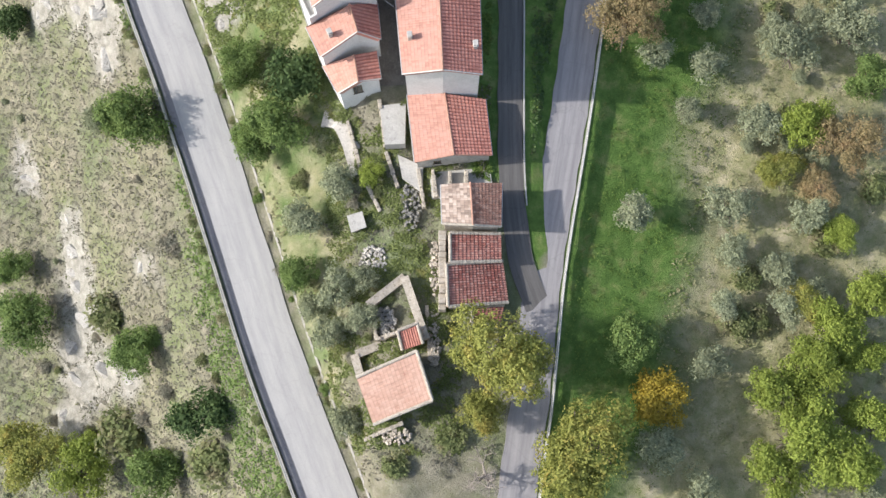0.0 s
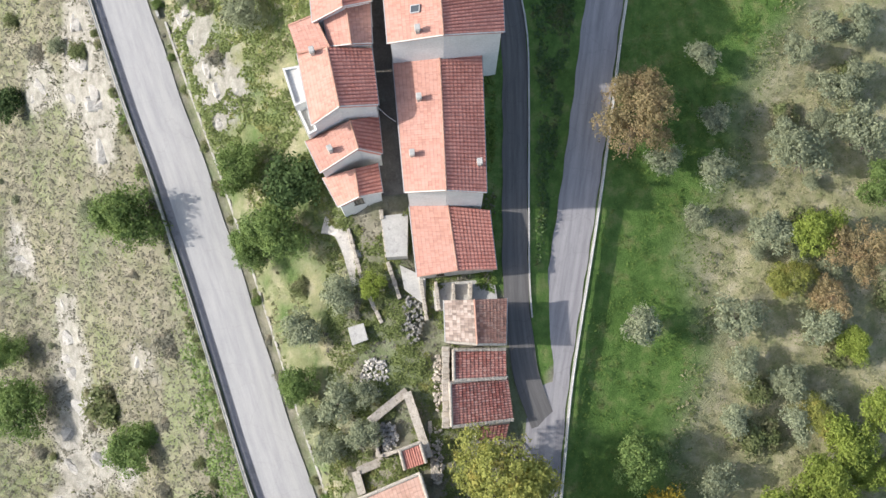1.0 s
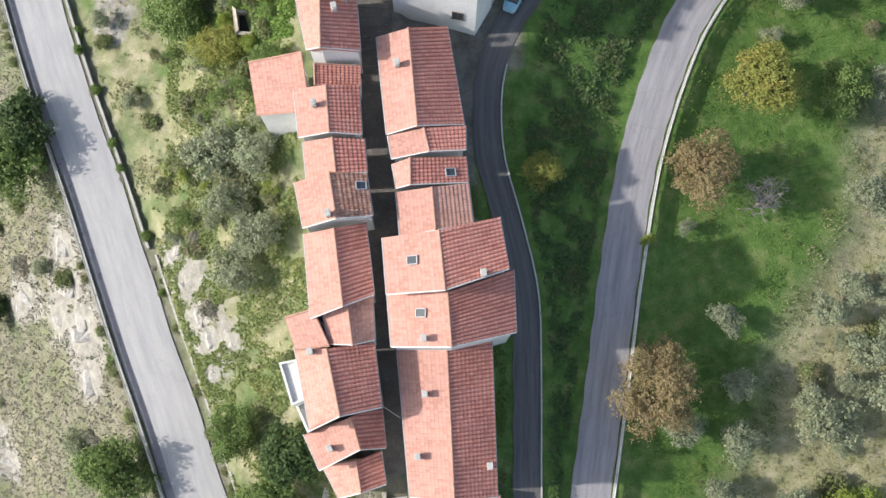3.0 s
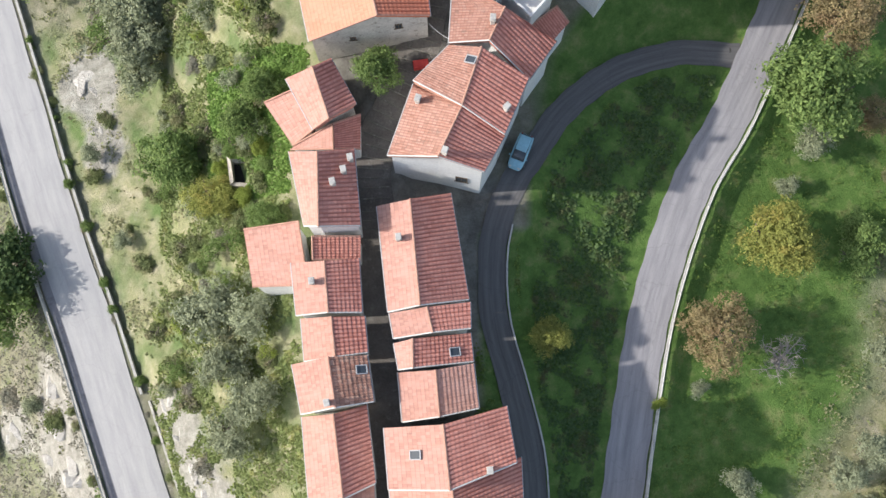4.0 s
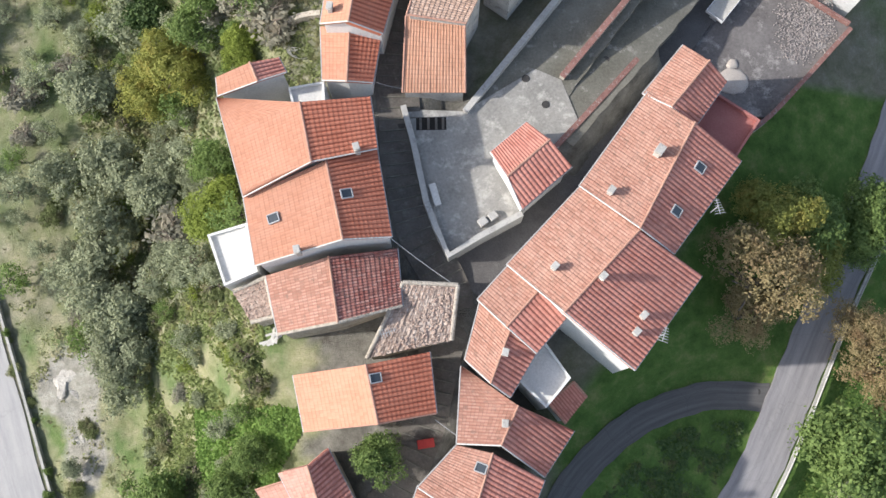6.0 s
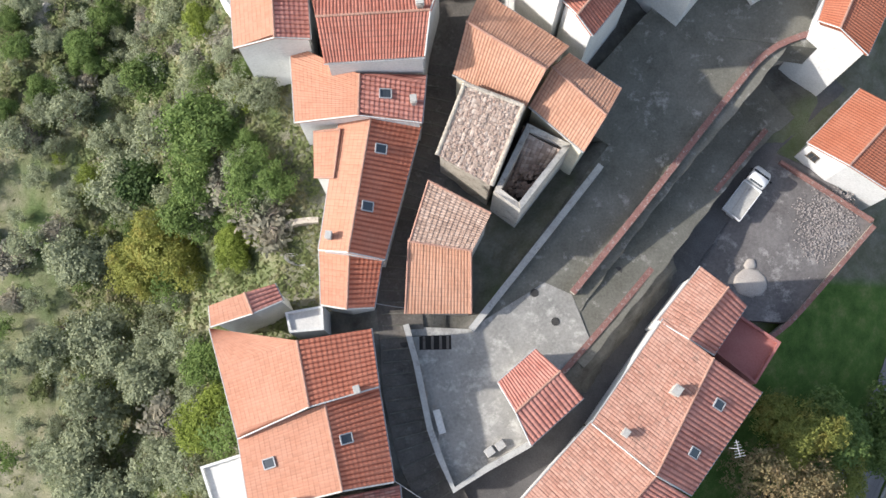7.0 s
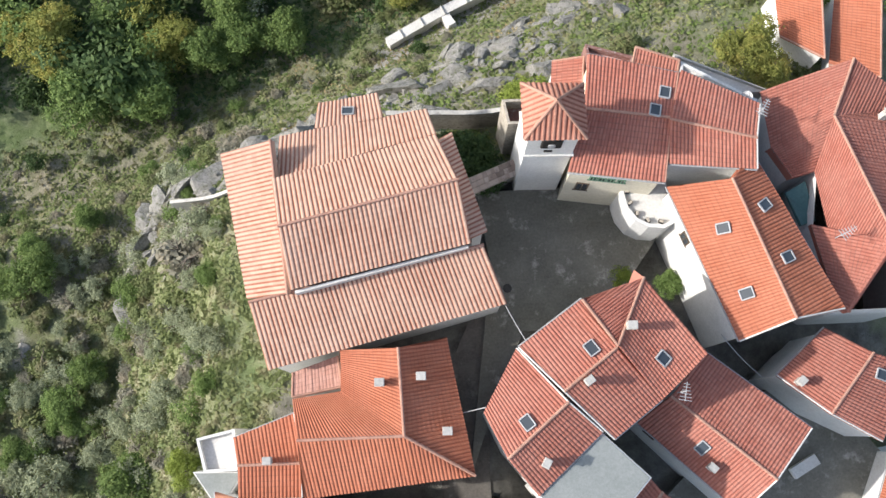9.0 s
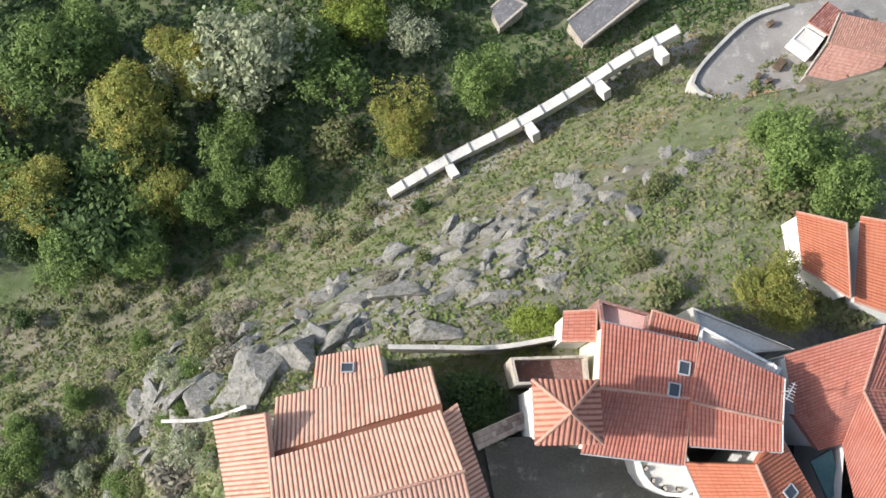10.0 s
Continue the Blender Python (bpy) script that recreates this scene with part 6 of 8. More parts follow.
def truck(x, y, z, turn):
    root = tagged(new("truck"), "small white flatbed truck with an empty grey bed", "truck")
    root.matrix_basis = pose(x, y, z, 0, 0, turn)
    part("chassis", bm_mesh("chassis", box_bm(5.0, 0.8, 0.25, 0.02, 0.45), METAL), root, "", pose(-0.2, 0, 0))
    part("cab", loft("cab", [(0.95, 0.84, 0.4, 1.5), (1.0, 0.90, 0.4, 1.95), (1.7, 0.90, 0.4, 2.0), (2.0, 0.90, 0.4, 1.6), (2.55, 0.86, 0.4, 1.15), (2.8, 0.72, 0.42, 0.95)], WHITEPAINT), root)
    part("windscreen", mesh_of("windscreen", [(1.78, -0.75, 1.93), (1.78, 0.75, 1.93), (2.12, 0.8, 1.53), (2.12, -0.8, 1.53), (1.70, -0.75, 1.88), (1.70, 0.75, 1.88), (2.04, 0.8, 1.48), (2.04, -0.8, 1.48)], [(0, 3, 2, 1), (4, 5, 6, 7), (0, 1, 5, 4), (3, 7, 6, 2)], GLASS), root)
    part("rear_window", bm_mesh("rear_window", box_bm(0.05, 1.3, 0.4, 0.01, 1.45), GLASS), root, "", pose(0.97, 0, 0))
    part("bed", bm_mesh("bed", box_bm(3.5, 1.9, 0.12, 0.02, 0.78), CONCRETE), root, "grey dusty truck bed", pose(-0.95, 0, 0))
    for sx, sy, px_, py_ in ((3.5, 0.05, -0.95, 0.95), (3.5, 0.05, -0.95, -0.95), (0.05, 1.9, -2.68, 0), (0.05, 1.9, 0.78, 0)):
        part("side_board", bm_mesh("side_board", box_bm(sx, sy, 0.38, 0.01, 0.86), WHITEPAINT), root, "", pose(px_, py_, 0))
    part("plank", bm_mesh("plank", box_bm(3.2, 0.14, 0.1, 0.01, 0.9), CONCRETE), root, "", pose(-0.95, 0.15, 0, 0, 0, 3))
    for sy in (-1, 1):
        part("mirror", bm_mesh("mirror", box_bm(0.1, 0.2, 0.3, 0.03, 1.3), TYRE), root, "", pose(1.9, sy * 1.05, 0))
        part("headlight", bm_mesh("headlight", box_bm(0.1, 0.3, 0.2, 0.03, 0.7), PALE), root, "", pose(2.68, sy * 0.55, 0))
    wheels(root, ((1.9, 0.78), (1.9, -0.78), (-1.6, 0.78), (-1.6, -0.78)), 0.36, 0.24)


truck(27.9, 135.1, 28.5, 50.5)


# ---- gardens, yards and odds and ends ----
def strip_path(label, pts, half, mat, name="garden_path"):
    p = np.array([(x, y, gz(x, y)) for x, y in pts])
    line = curve_pts(p, 0.6)
    line[:, 2] = ground_z(line[:, 0], line[:, 1])
    tagged(new(name, ribbon(name, line, half, half, mat, 0.18)), label, "path", kind="structure")


strip_path("pale concrete garden path down the bank", [(-13.0, 35.6), (-11.0, 35.0), (-9.9, 33.0), (-9.3, 30.8), (-8.7, 28.8)], 0.95, PLASTER_OLD)
for nm_, ring_, up_, mt_, lb_ in (
    ("garden_slab", [(-6.2, 35.6), (-3.3, 35.9), (-3.4, 31.2), (-5.6, 31.1)], 0.3, CONCRETE, "grey cracked concrete terrace by the cottage"),
    ("courtyard", [(-0.8, 28.5), (5.9, 29.0), (6.3, 26.0), (-0.5, 25.6)], 0.15, CONCRETE, "grey walled courtyard between cottage and ruin"),
    ("garden_slab", [(-4.3, 30.6), (-1.5, 29.2), (-1.5, 26.2), (-3.8, 28.0)], 0.25, CONCRETE, "grey stone slab path in the garden"),
):
    zz_ = max(gz(*q) for q in ring_) + up_
    tagged(new(nm_, prism(nm_, ring_, zz_ - 1.6, zz_, mt_)), lb_, "pavement", kind="structure")
sh_ = [(-10.0, 24.0), (-8.3, 24.5), (-7.8, 22.7), (-9.5, 22.1)]
zz_ = gz(-9, 23.3)
rt_ = tagged(new("shed"), "tiny shed under one grey concrete slab", "shed")
part("wall", prism("wall", inset(sh_, 0.2), zz_ - 0.6, zz_ + 1.3, STONE), rt_)
part("slab_roof", prism("slab_roof", sh_, zz_ + 1.3, [zz_ + 1.4, zz_ + 1.5, zz_ + 1.45, zz_ + 1.4], CONCRETE), rt_)
tagged(new("tarpaulin", prism("tarpaulin", [(25.8, 172.2), (27.2, 173.0), (27.9, 170.0), (26.7, 169.6)], 43.2, [43.5, 43.9, 43.4, 43.7], mottled("teal plastic sheet", (0.06, 0.14, 0.14), (0.11, 0.21, 0.21), 0.8, 4, 0.5))), "teal plastic sheet over a small courtyard", "tarpaulin")

for x, y, r_ in ((0, 0, 1.5), (0.1, 1.7, 0.55)):
    b_ = bmesh.new()
    bmesh.ops.create_uvsphere(b_, u_segments=22, v_segments=10, radius=1, matrix=Matrix.Diagonal((r_, r_ * 0.9, 0.25, 1)))
    for v in b_.verts:
        v.co += Vector((noise.noise(v.co * 1.7), noise.noise(v.co * 1.7 + Vector((5, 0, 0))), 0)) * 0.2
    tagged(part("sand_mound", bm_mesh("sand_mound", b_, SAND, True), None, "", pose(27.8 + x, 126.9 + y, 28.45)), "low round mound of pale sand in the yard", "sand mound")
tagged(part("chest", bm_mesh("chest", box_bm(1.5, 0.8, 0.7, 0.05, 0), PAINT_RED), None, "", pose(-1.9, 93.6, gz(-1.9, 93.6) + 0.05, 0, 0, 8)), "red metal chest against the grey wall", "chest")
ht_ = tagged(new("ruin"), "overgrown stone pit of a fallen hut", "ruin")
hz_ = gz(-20.6, 85.6)
hr_ = [(-22.3, 87.3), (-22.0, 84.4), (-19.6, 84.2), (-19.4, 87.2)]
hi_ = inset(hr_, 0.4)
for i_ in range(4):
    j_ = (i_ + 1) % 4
    part("wall", prism("wall", [hr_[i_], hr_[j_], hi_[j_], hi_[i_]], hz_ - 2, [hz_ + 1.2, hz_ + 0.5, hz_ + 0.6, hz_ + 1.3] if i_ == 0 else [hz_ + 0.35] * 4, STONE), ht_)
# the hollow's shade is put into the floor colour
part("floor", prism("floor", hi_, hz_ - 2, hz_ - 0.2, DARK), ht_, "near-black floor painted as the pit's shade")
line_wall("dry stone garden wall above the trees", curve_pts([(-16.0, 131.6, gz(-16, 131.6)), (-13, 132.4, gz(-13, 132.4)), (-11.0, 132.4, gz(-11, 132.4))]), 1.0, 0.5, STONE, None, 0, 1.0, "garden_wall")
tb_ = tagged(new("bathtub"), "old white bathtub standing in the garden", "bathtub")
bt_ = bmesh.new()
bmesh.ops.create_uvsphere(bt_, u_segments=20, v_segments=12, radius=1, matrix=Matrix.Diagonal((1.1, 0.5, 0.55, 1)))
bmesh.ops.delete(bt_, geom=[v for v in bt_.verts if v.co.z > 0.06], context="VERTS")
part("basin", bm_mesh("basin", bt_, PALE, True), tb_, "", pose(-13.2, 129.2, gz(-13.2, 129.2) + 0.55, 0, 0, -18))
dr_ = tagged(new("timber_pile"), "pile of pale boards and old furniture beside the stone house", "timber pile")
for i_ in range(9):
    part("board", bm_mesh("board", box_bm(2.0 - 0.1 * i_, 0.2, 0.07, 0.01, 0), PALE), dr_, "", pose(-16.0 + 0.1 * i_, 103.0 + 0.16 * (i_ % 5), gz(-16, 103) + 0.2 + 0.08 * i_, 4 * (i_ % 3), 5, 15 + 23 * (i_ % 4)))


# low walls, rubble and rough ground of the garden
def low_wall(label, a, b, high, wide=0.45, group="garden walls"):
    """A dry-stone wall as a row of uneven stones."""
    root = tagged(new("garden_wall"), label, "wall", group)
    d = Vector((b[0] - a[0], b[1] - a[1], 0))
    ln = d.length
    k = max(2, round(ln / 0.55))
    ang = math.degrees(math.atan2(d.y, d.x))
    rg = random.Random(int(a[0] * 13 + a[1] * 7))
    for i in range(k):
        u = (i + 0.5) / k
        x, y = a[0] + d.x * u, a[1] + d.y * u
        h = high * rg.uniform(0.75, 1.15)
        part("stone", bm_mesh("stone", box_bm(ln / k * 1.02, wide * rg.uniform(0.8, 1.2), h + 0.7, 0.07, -0.7), STONE), root, "", pose(x, y, gz(x, y), 0, 0, ang + rg.uniform(-5, 5)))


for a_, b_, h_ in (((-10.0, 34.9), (-8.2, 28.3), 0.5), ((-6.2, 36.3), (-5.7, 31.5), 0.5), ((-8.0, 28.0), (-6.3, 24.5), 0.4), ((-5.6, 31.0), (-4.3, 27.0), 0.5), ((-2.0, 28.9), (-1.4, 24.6), 0.9),
                   ((-0.4, 28.6), (-0.1, 25.6), 1.2), ((1.5, 28.4), (1.5, 26.0), 1.2), ((3.3, 28.4), (3.3, 26.0), 1.2), ((-7.2, 14.2), (-6.7, 10.3), 1.0), ((-6.7, 10.3), (-2.0, 11.7), 1.2), ((-8.2, -0.4), (-3.8, 1.4), 0.7), ((0.6, 21.6), (0.5, 13.2), 3.0), ((-1.2, 14.0), (-0.9, 8.0), 0.35)):
    low_wall("low dry-stone wall of the overgrown garden", a_, b_, h_, 0.8 if h_ > 2 else 0.42)


def rubble(label, x, y, rx, ry, n, seed, mats=None):
    """A heap of loose stones."""
    rg = random.Random(seed)
    bm = bmesh.new()
    for _ in range(n):
        w, r = rg.uniform(0, 6.283), math.sqrt(rg.random())
        px, py = x + math.cos(w) * r * rx, y + math.sin(w) * r * ry
        s = rg.uniform(0.10, 0.32)
        m = pose(px, py, gz(px, py) + 0.05 + 0.3 * (1 - r) + s * 0.2, rg.uniform(0, 360), rg.uniform(0, 360), rg.uniform(0, 360))
        bmesh.ops.create_cube(bm, size=1, matrix=m @ Matrix.Diagonal((s * 1.5, s, s * 0.8, 1)))
    tagged(new("rubble", bm_mesh("rubble", bm, mats or STONE)), label, "rubble", kind="stuff")


rubble("heap of pale rubble stones in the garden", -7.1, 18.9, 1.6, 1.9, 170, 1, ROCK)
rubble("fallen stones inside the ruined walls", -5.9, 12.4, 1.4, 1.5, 150, 2, ROCK)
rubble("loose stones on the path beside the ruin", -0.4, 10.5, 0.7, 3.2, 130, 3)
rubble("broken stone slabs in the garden", -3.0, 24.8, 1.2, 2.6, 120, 4, ROCK_GREY)
rubble("loose stones along the wall of the byre", -0.3, 18.0, 0.5, 3.0, 90, 5)
rubble("scattered stones below the barn", -4.6, 0.0, 1.6, 0.9, 70, 6)


def stones_on(q, n, seed):
    """Loose stones and broken tiles lying over a crumbling roof slope."""
    rg = random.Random(seed)
    bm = bmesh.new()
    e0, e1, t1, t0 = (Vector(p) for p in q)
    for _ in range(n):
        u, v = rg.random(), rg.random()
        p = e0.lerp(e1, u).lerp(t0.lerp(t1, u), v)
        s = rg.uniform(0.07, 0.18)
        m = pose(p.x, p.y, p.z + 0.05, rg.uniform(-14, 14), rg.uniform(-14, 14), rg.uniform(0, 360))
        bmesh.ops.create_cube(bm, size=1, matrix=m @ Matrix.Diagonal((s * 1.3, s, 0.13, 1)))
    tagged(new("roof_stones", bm_mesh("roof_stones", bm, rg.choice([STONE, ROOF_STONE, ROOF_STONE]))), "loose stones and broken tiles strewn over a crumbling roof", "rubble", kind="stuff")


ROOF_STONE = mottled("pinkish weathered roof stones", (0.27, 0.19, 0.155), (0.52, 0.42, 0.355), 3.0, 7, 0.95, 0.6, 0.05, (0.42, 0.19, 0.13), 0.62)
for i_, q_ in enumerate((
    ((-6.7, 100.8, 33.2), (0.5, 102.2, 33.4), (1.1, 106.7, 34.8), (-3.5, 107.0, 34.8)),
    ((-16.7, 104.1, 32.6), (-18.3, 106.8, 32.6), (-15.4, 107.9, 33.2), (-14.6, 104.5, 33.2)),
    ((3.8, 133.2, 40.4), (-0.5, 135.9, 40.2), (1.8, 141.2, 42), (6.4, 139.2, 42.2)),
)):
    stones_on(q_, 480, i_)


gr_ = random.Random(77)
gb_ = bmesh.new()
for _ in range(1500):
    u_, v_ = gr_.random(), gr_.random()
    x_, y_ = 33.0 + 5.0 * u_ + gr_.gauss(0, 0.5), 128.5 + 5.5 * v_ + 2.0 * u_ + gr_.gauss(0, 0.5)
    s_ = gr_.uniform(0.05, 0.13)
    if x_ < 38.2 and y_ < 136:
        bmesh.ops.create_cube(gb_, size=s_, matrix=pose(x_, y_, 28.5, gr_.uniform(0, 360), gr_.uniform(0, 360), 0))
tagged(new("gravel", bm_mesh("gravel", gb_, mottled("pinkish grey stones", (0.23, 0.205, 0.195), (0.36, 0.33, 0.315), 1.5, 6))), "spread of pale coarse gravel in the yard", "gravel", kind="stuff")


def antenna(x, y, z, turn, high=1.8):
    root = tagged(new("antenna"), "thin grey rooftop television antenna", "antenna", "antennas")
    root.matrix_basis = pose(x, y, z, 0, 0, turn)
    part("mast", bm_mesh("mast", box_bm(0.06, 0.06, high + 0.6, 0, -0.6), METAL), root)
    part("boom", bm_mesh("boom", box_bm(1.3, 0.05, 0.05, 0, high - 0.1), METAL), root)
    for k in range(6):
        part("element", bm_mesh("element", box_bm(0.04, 0.9 - 0.1 * k, 0.04, 0, high - 0.05), METAL), root, "", pose(-0.6 + 0.22 * k, 0, 0))


for a_ in ((22.6, 177.0, 47.6, 60), (28.3, 168.2, 46.2, 30), (16.0, 157.2, 46.5, 80), (17.6, 102.0, 35.6, 70), (22.6, 112.4, 36.0, 100), (-4.6, 102.5, 36.0, 20)):
    antenna(*a_)
for x, y, z in ((22.2, 178.6, 47.0), (21.9, 177.6, 47.2)):
    d_ = tagged(new("satellite_dish"), "white satellite dish on the house corner", "satellite dish", "satellite dishes")
    d_.matrix_basis = pose(x, y, z, -40, 0, 150)
    b_ = bmesh.new()
    bmesh.ops.create_uvsphere(b_, u_segments=18, v_segments=12, radius=1.0, matrix=Matrix.Diagonal((0.5, 0.5, 0.3, 1)))
    bmesh.ops.delete(b_, geom=[v for v in b_.verts if v.co.z > -0.08], context="VERTS")
    part("reflector", bm_mesh("reflector", b_, WHITEPAINT, True), d_)
    part("arm", bm_mesh("arm", box_bm(0.04, 0.5, 0.04, 0, 0.1), METAL), d_, "", pose(0, -0.2, -0.3, 30))
    part("bracket", bm_mesh("bracket", box_bm(0.08, 0.08, 0.9, 0, -1.1), METAL), d_)


def wire(a, b, sag=0.5, r=0.03):
    a, b = Vector(a), Vector(b)
    v, f = [], []
    side = (b - a).cross(Vector((0, 0, 1))).normalized()
    for i in range(13):
        t = i / 12
        p = a.lerp(b, t) - Vector((0, 0, sag * 4 * t * (1 - t)))
        v += [p + side * r, p + Vector((0, 0, r)), p - side * r, p - Vector((0, 0, r))]
    for i in range(12):
        f += [(i * 4 + k, i * 4 + (k + 1) % 4, i * 4 + 4 + (k + 1) % 4, i * 4 + 4 + k) for k in range(4)]
    tagged(new("cable", mesh_of("cable", v, f, METAL)), "thin grey cable strung between two houses", "cable", "cables")


for a_, b_ in (((-4.4, 110.4, 36.6), (1.0, 106.6, 34.6)), ((4.2, 163.8, 44.2), (6.0, 160.0, 46.6)), ((0.6, 156, 44.2), (2.6, 156.4, 46.4)), ((-1.0, 95.6, 33), (1.4, 93.8, 33)), ((-6.4, 45, 25), (-4.2, 43.5, 23.4)), ((-2.4, 124.2, 34.8), (-5.9, 124.6, 35.8)), ((19.8, 161.4, 44.5), (23.4, 158.4, 42.0))):
    wire(a_, b_)

# country road and farm buildings at the foot of the cliff
FARM_PAVING = mottled("pale stained farm concrete", (0.20, 0.19, 0.18), (0.31, 0.30, 0.285), 0.3, 5, 0.94, 0.4, 0.04, (0.40, 0.385, 0.36), 0.60)
tagged(new("farm_yard", prism("farm_yard", FARM_RING, FARM_Z - 9, FARM_Z, FARM_PAVING)), "pale stained concrete turning place beside the farmhouse", "pavement", kind="structure")
line_wall("low grey stone wall round the farm yard", curve_pts([(x_, y_, FARM_Z) for x_, y_ in FARM_RING[:6]]), 0.5, 0.4, CONCRETE, None, 0, 2.5, "farm_wall")
gable("old farmhouse with pale weathered tiles", ((41.4, 214.2), (46.0, 221.6), (53.2, 219.8), (48.4, 212.4)), ((43.8, 217.6), (50.8, 215.9)), FARM_Z + 3.0, FARM_Z + 3.2, FARM_Z + 4.4, tile=TILE_SALMON, tile_b=TILE_DUSTY, wall=STONE)
lean("small old farmhouse wing with red-brown tiles", ((45.0, 223.4), (47.0, 221.8), (44.5, 218.9), (42.2, 220.6)), (FARM_Z + 2.6, FARM_Z + 2.6, FARM_Z + 3.2, FARM_Z + 3.2), TILE_AGED, PLASTER)
terrace("white flat roof of a farm outbuilding", [(42.1, 220.5), (44.3, 218.9), (42.8, 217.0), (40.5, 218.9)], FARM_Z + 2.2, PALE, PLASTER, 0.15)
lean("small hut with broken red tiles", ((34.7, 210.2), (37.3, 209.9), (39.4, 211.6), (37.1, 212.6)), (FARM_Z + 1.6, FARM_Z + 1.6, FARM_Z + 2.2, FARM_Z + 2.2), TILE_AGED, PLASTER_OLD, "shed")
for x_, y_, w_, a_ in ((39.6, 216.6, 1.4, 50), (38.2, 214.6, 0.7, 20), (37.0, 215.2, 0.6, 70), (39.0, 221.8, 0.8, 30), (36.2, 213.0, 0.7, 10)):
    tagged(part("crate", bm_mesh("crate", box_bm(w_, w_ * 0.7, 0.7, 0.04, 0), WOOD), None, "", pose(x_, y_, FARM_Z, 0, 0, a_)), "dark weathered wooden crate in the farm yard", "crate", "farm crates")
TIN = mottled("stained grey tin roofing", (0.13, 0.13, 0.135), (0.23, 0.23, 0.24), 0.9, 5, 0.7, 0.3, 0.03, (0.36, 0.35, 0.34), 0.60)
lean("long tin-roofed grey farm shed", ((15.9, 226.0), (17.9, 222.8), (27.5, 230.2), (25.0, 233.0)), (1.9, 1.9, 2.9, 2.9), TIN, STONE, "shed")
lean("small grey tin hut among the trees", ((6.1, 228.0), (7.2, 225.3), (10.7, 228.1), (8.1, 229.5)), (1.6, 1.6, 2.4, 2.4), TIN, STONE, "shed")


# ---- trees and shrubs ----
def leaf_cloud(seed, n_clump, per, size, squash=0.8, lumps=7, hollow=0.55):
    """A crown of radius 1: leaf sprays in clumps over several lobes, with gaps."""
    lumps = lumps * 2
    rg = np.random.RandomState(seed)
    lob = rg.normal(size=(lumps, 3))
    lob /= np.linalg.norm(lob, axis=1, keepdims=True)
    lob[:, 2] = lob[:, 2] * 0.75 + 0.15
    cen = lob * rg.uniform(0.42, 0.74, (lumps, 1))
    rad = rg.uniform(0.24, 0.42, lumps)
    cen = np.vstack([cen, [[0, 0, 0.1]]])
    rad = np.append(rad, 0.6)
    which = rg.choice(len(rad), n_clump, p=rad**2 / (rad**2).sum())
    d = rg.normal(size=(n_clump, 3))
    d /= np.linalg.norm(d, axis=1, keepdims=True)
    d[:, 2] = np.where(d[:, 2] < -0.35, -d[:, 2], d[:, 2])
    p = cen[which] + d * (rad[which] * rg.uniform(hollow, 1.05, n_clump))[:, None]
    c = np.repeat(p, per, 0) + rg.normal(size=(n_clump * per, 3)) * size * 1.1
    dn = np.repeat(d, per, 0)
    a = rg.normal(size=c.shape) + dn * 0.2
    a -= (a * dn).sum(1, keepdims=True) * dn * 0.55
    a /= np.linalg.norm(a, axis=1, keepdims=True)
    b = np.cross(a, dn + rg.normal(size=c.shape) * 0.5)
    b /= np.linalg.norm(b, axis=1, keepdims=True) + 1e-6
    s = size * rg.uniform(0.5, 1.2, (len(c), 1))
    q = np.stack([c - a * s, c - b * s * 0.55, c + a * s, c + b * s * 0.55], 1).reshape(-1, 3)
    q[:, 2] *= squash
    return q


def crown_mesh(kind, seed, n_clump, per, size, squash, lumps=7):
    q = leaf_cloud(seed, n_clump, per, size, squash, lumps)
    return mesh_of("crown", q.tolist(), np.arange(len(q)).reshape(-1, 4).tolist(), LEAF[kind])


def wood_mesh(seed, bare=False):
    """A tapered trunk with limbs, for a crown of radius 1 standing 1.15 over the ground."""
    rg = random.Random(seed)
    v, f = [], []

    def limb(p, q, r0, r1, k=6):
        p, q = Vector(p), Vector(q)
        d = (q - p).normalized()
        s = d.orthogonal().normalized()
        t = d.cross(s)
        b = len(v)
        for c, r in ((p, r0), (q, r1)):
            for i in range(k):
                w = 2 * math.pi * i / k
                v.append(c + (s * math.cos(w) + t * math.sin(w)) * r)
        f.extend((b + i, b + (i + 1) % k, b + k + (i + 1) % k, b + k + i) for i in range(k))
    limb((0, 0, -0.25), (0.03, 0.02, 0.55), 0.10, 0.07)
    ends = [((0.03, 0.02, 0.55), 0.06, Vector((0, 0, 1)), 0)]
    depth = 4 if bare else 2
    while ends:
        p, r, d, lv = ends.pop()
        if lv >= depth:
            continue
        for _ in range(5 if lv == 0 else (4 if bare else 3)):
            w = Vector((rg.gauss(0, 1), rg.gauss(0, 1), rg.gauss(0.35, 0.5))).normalized()
            w = (d * 0.55 + w).normalized()
            ln = (0.55, 0.42, 0.3, 0.2)[lv] * rg.uniform(0.7, 1.1)
            q = Vector(p) + w * ln
            limb(p, q, r, r * 0.5, 6 if lv == 0 else 4)
            ends.append((tuple(q), r * 0.5, w, lv + 1))
    return mesh_of("trunk", v, f, BARK if not bare else mottled("pale bare twigs", (0.22, 0.19, 0.17), (0.36, 0.32, 0.29), 2, 10))


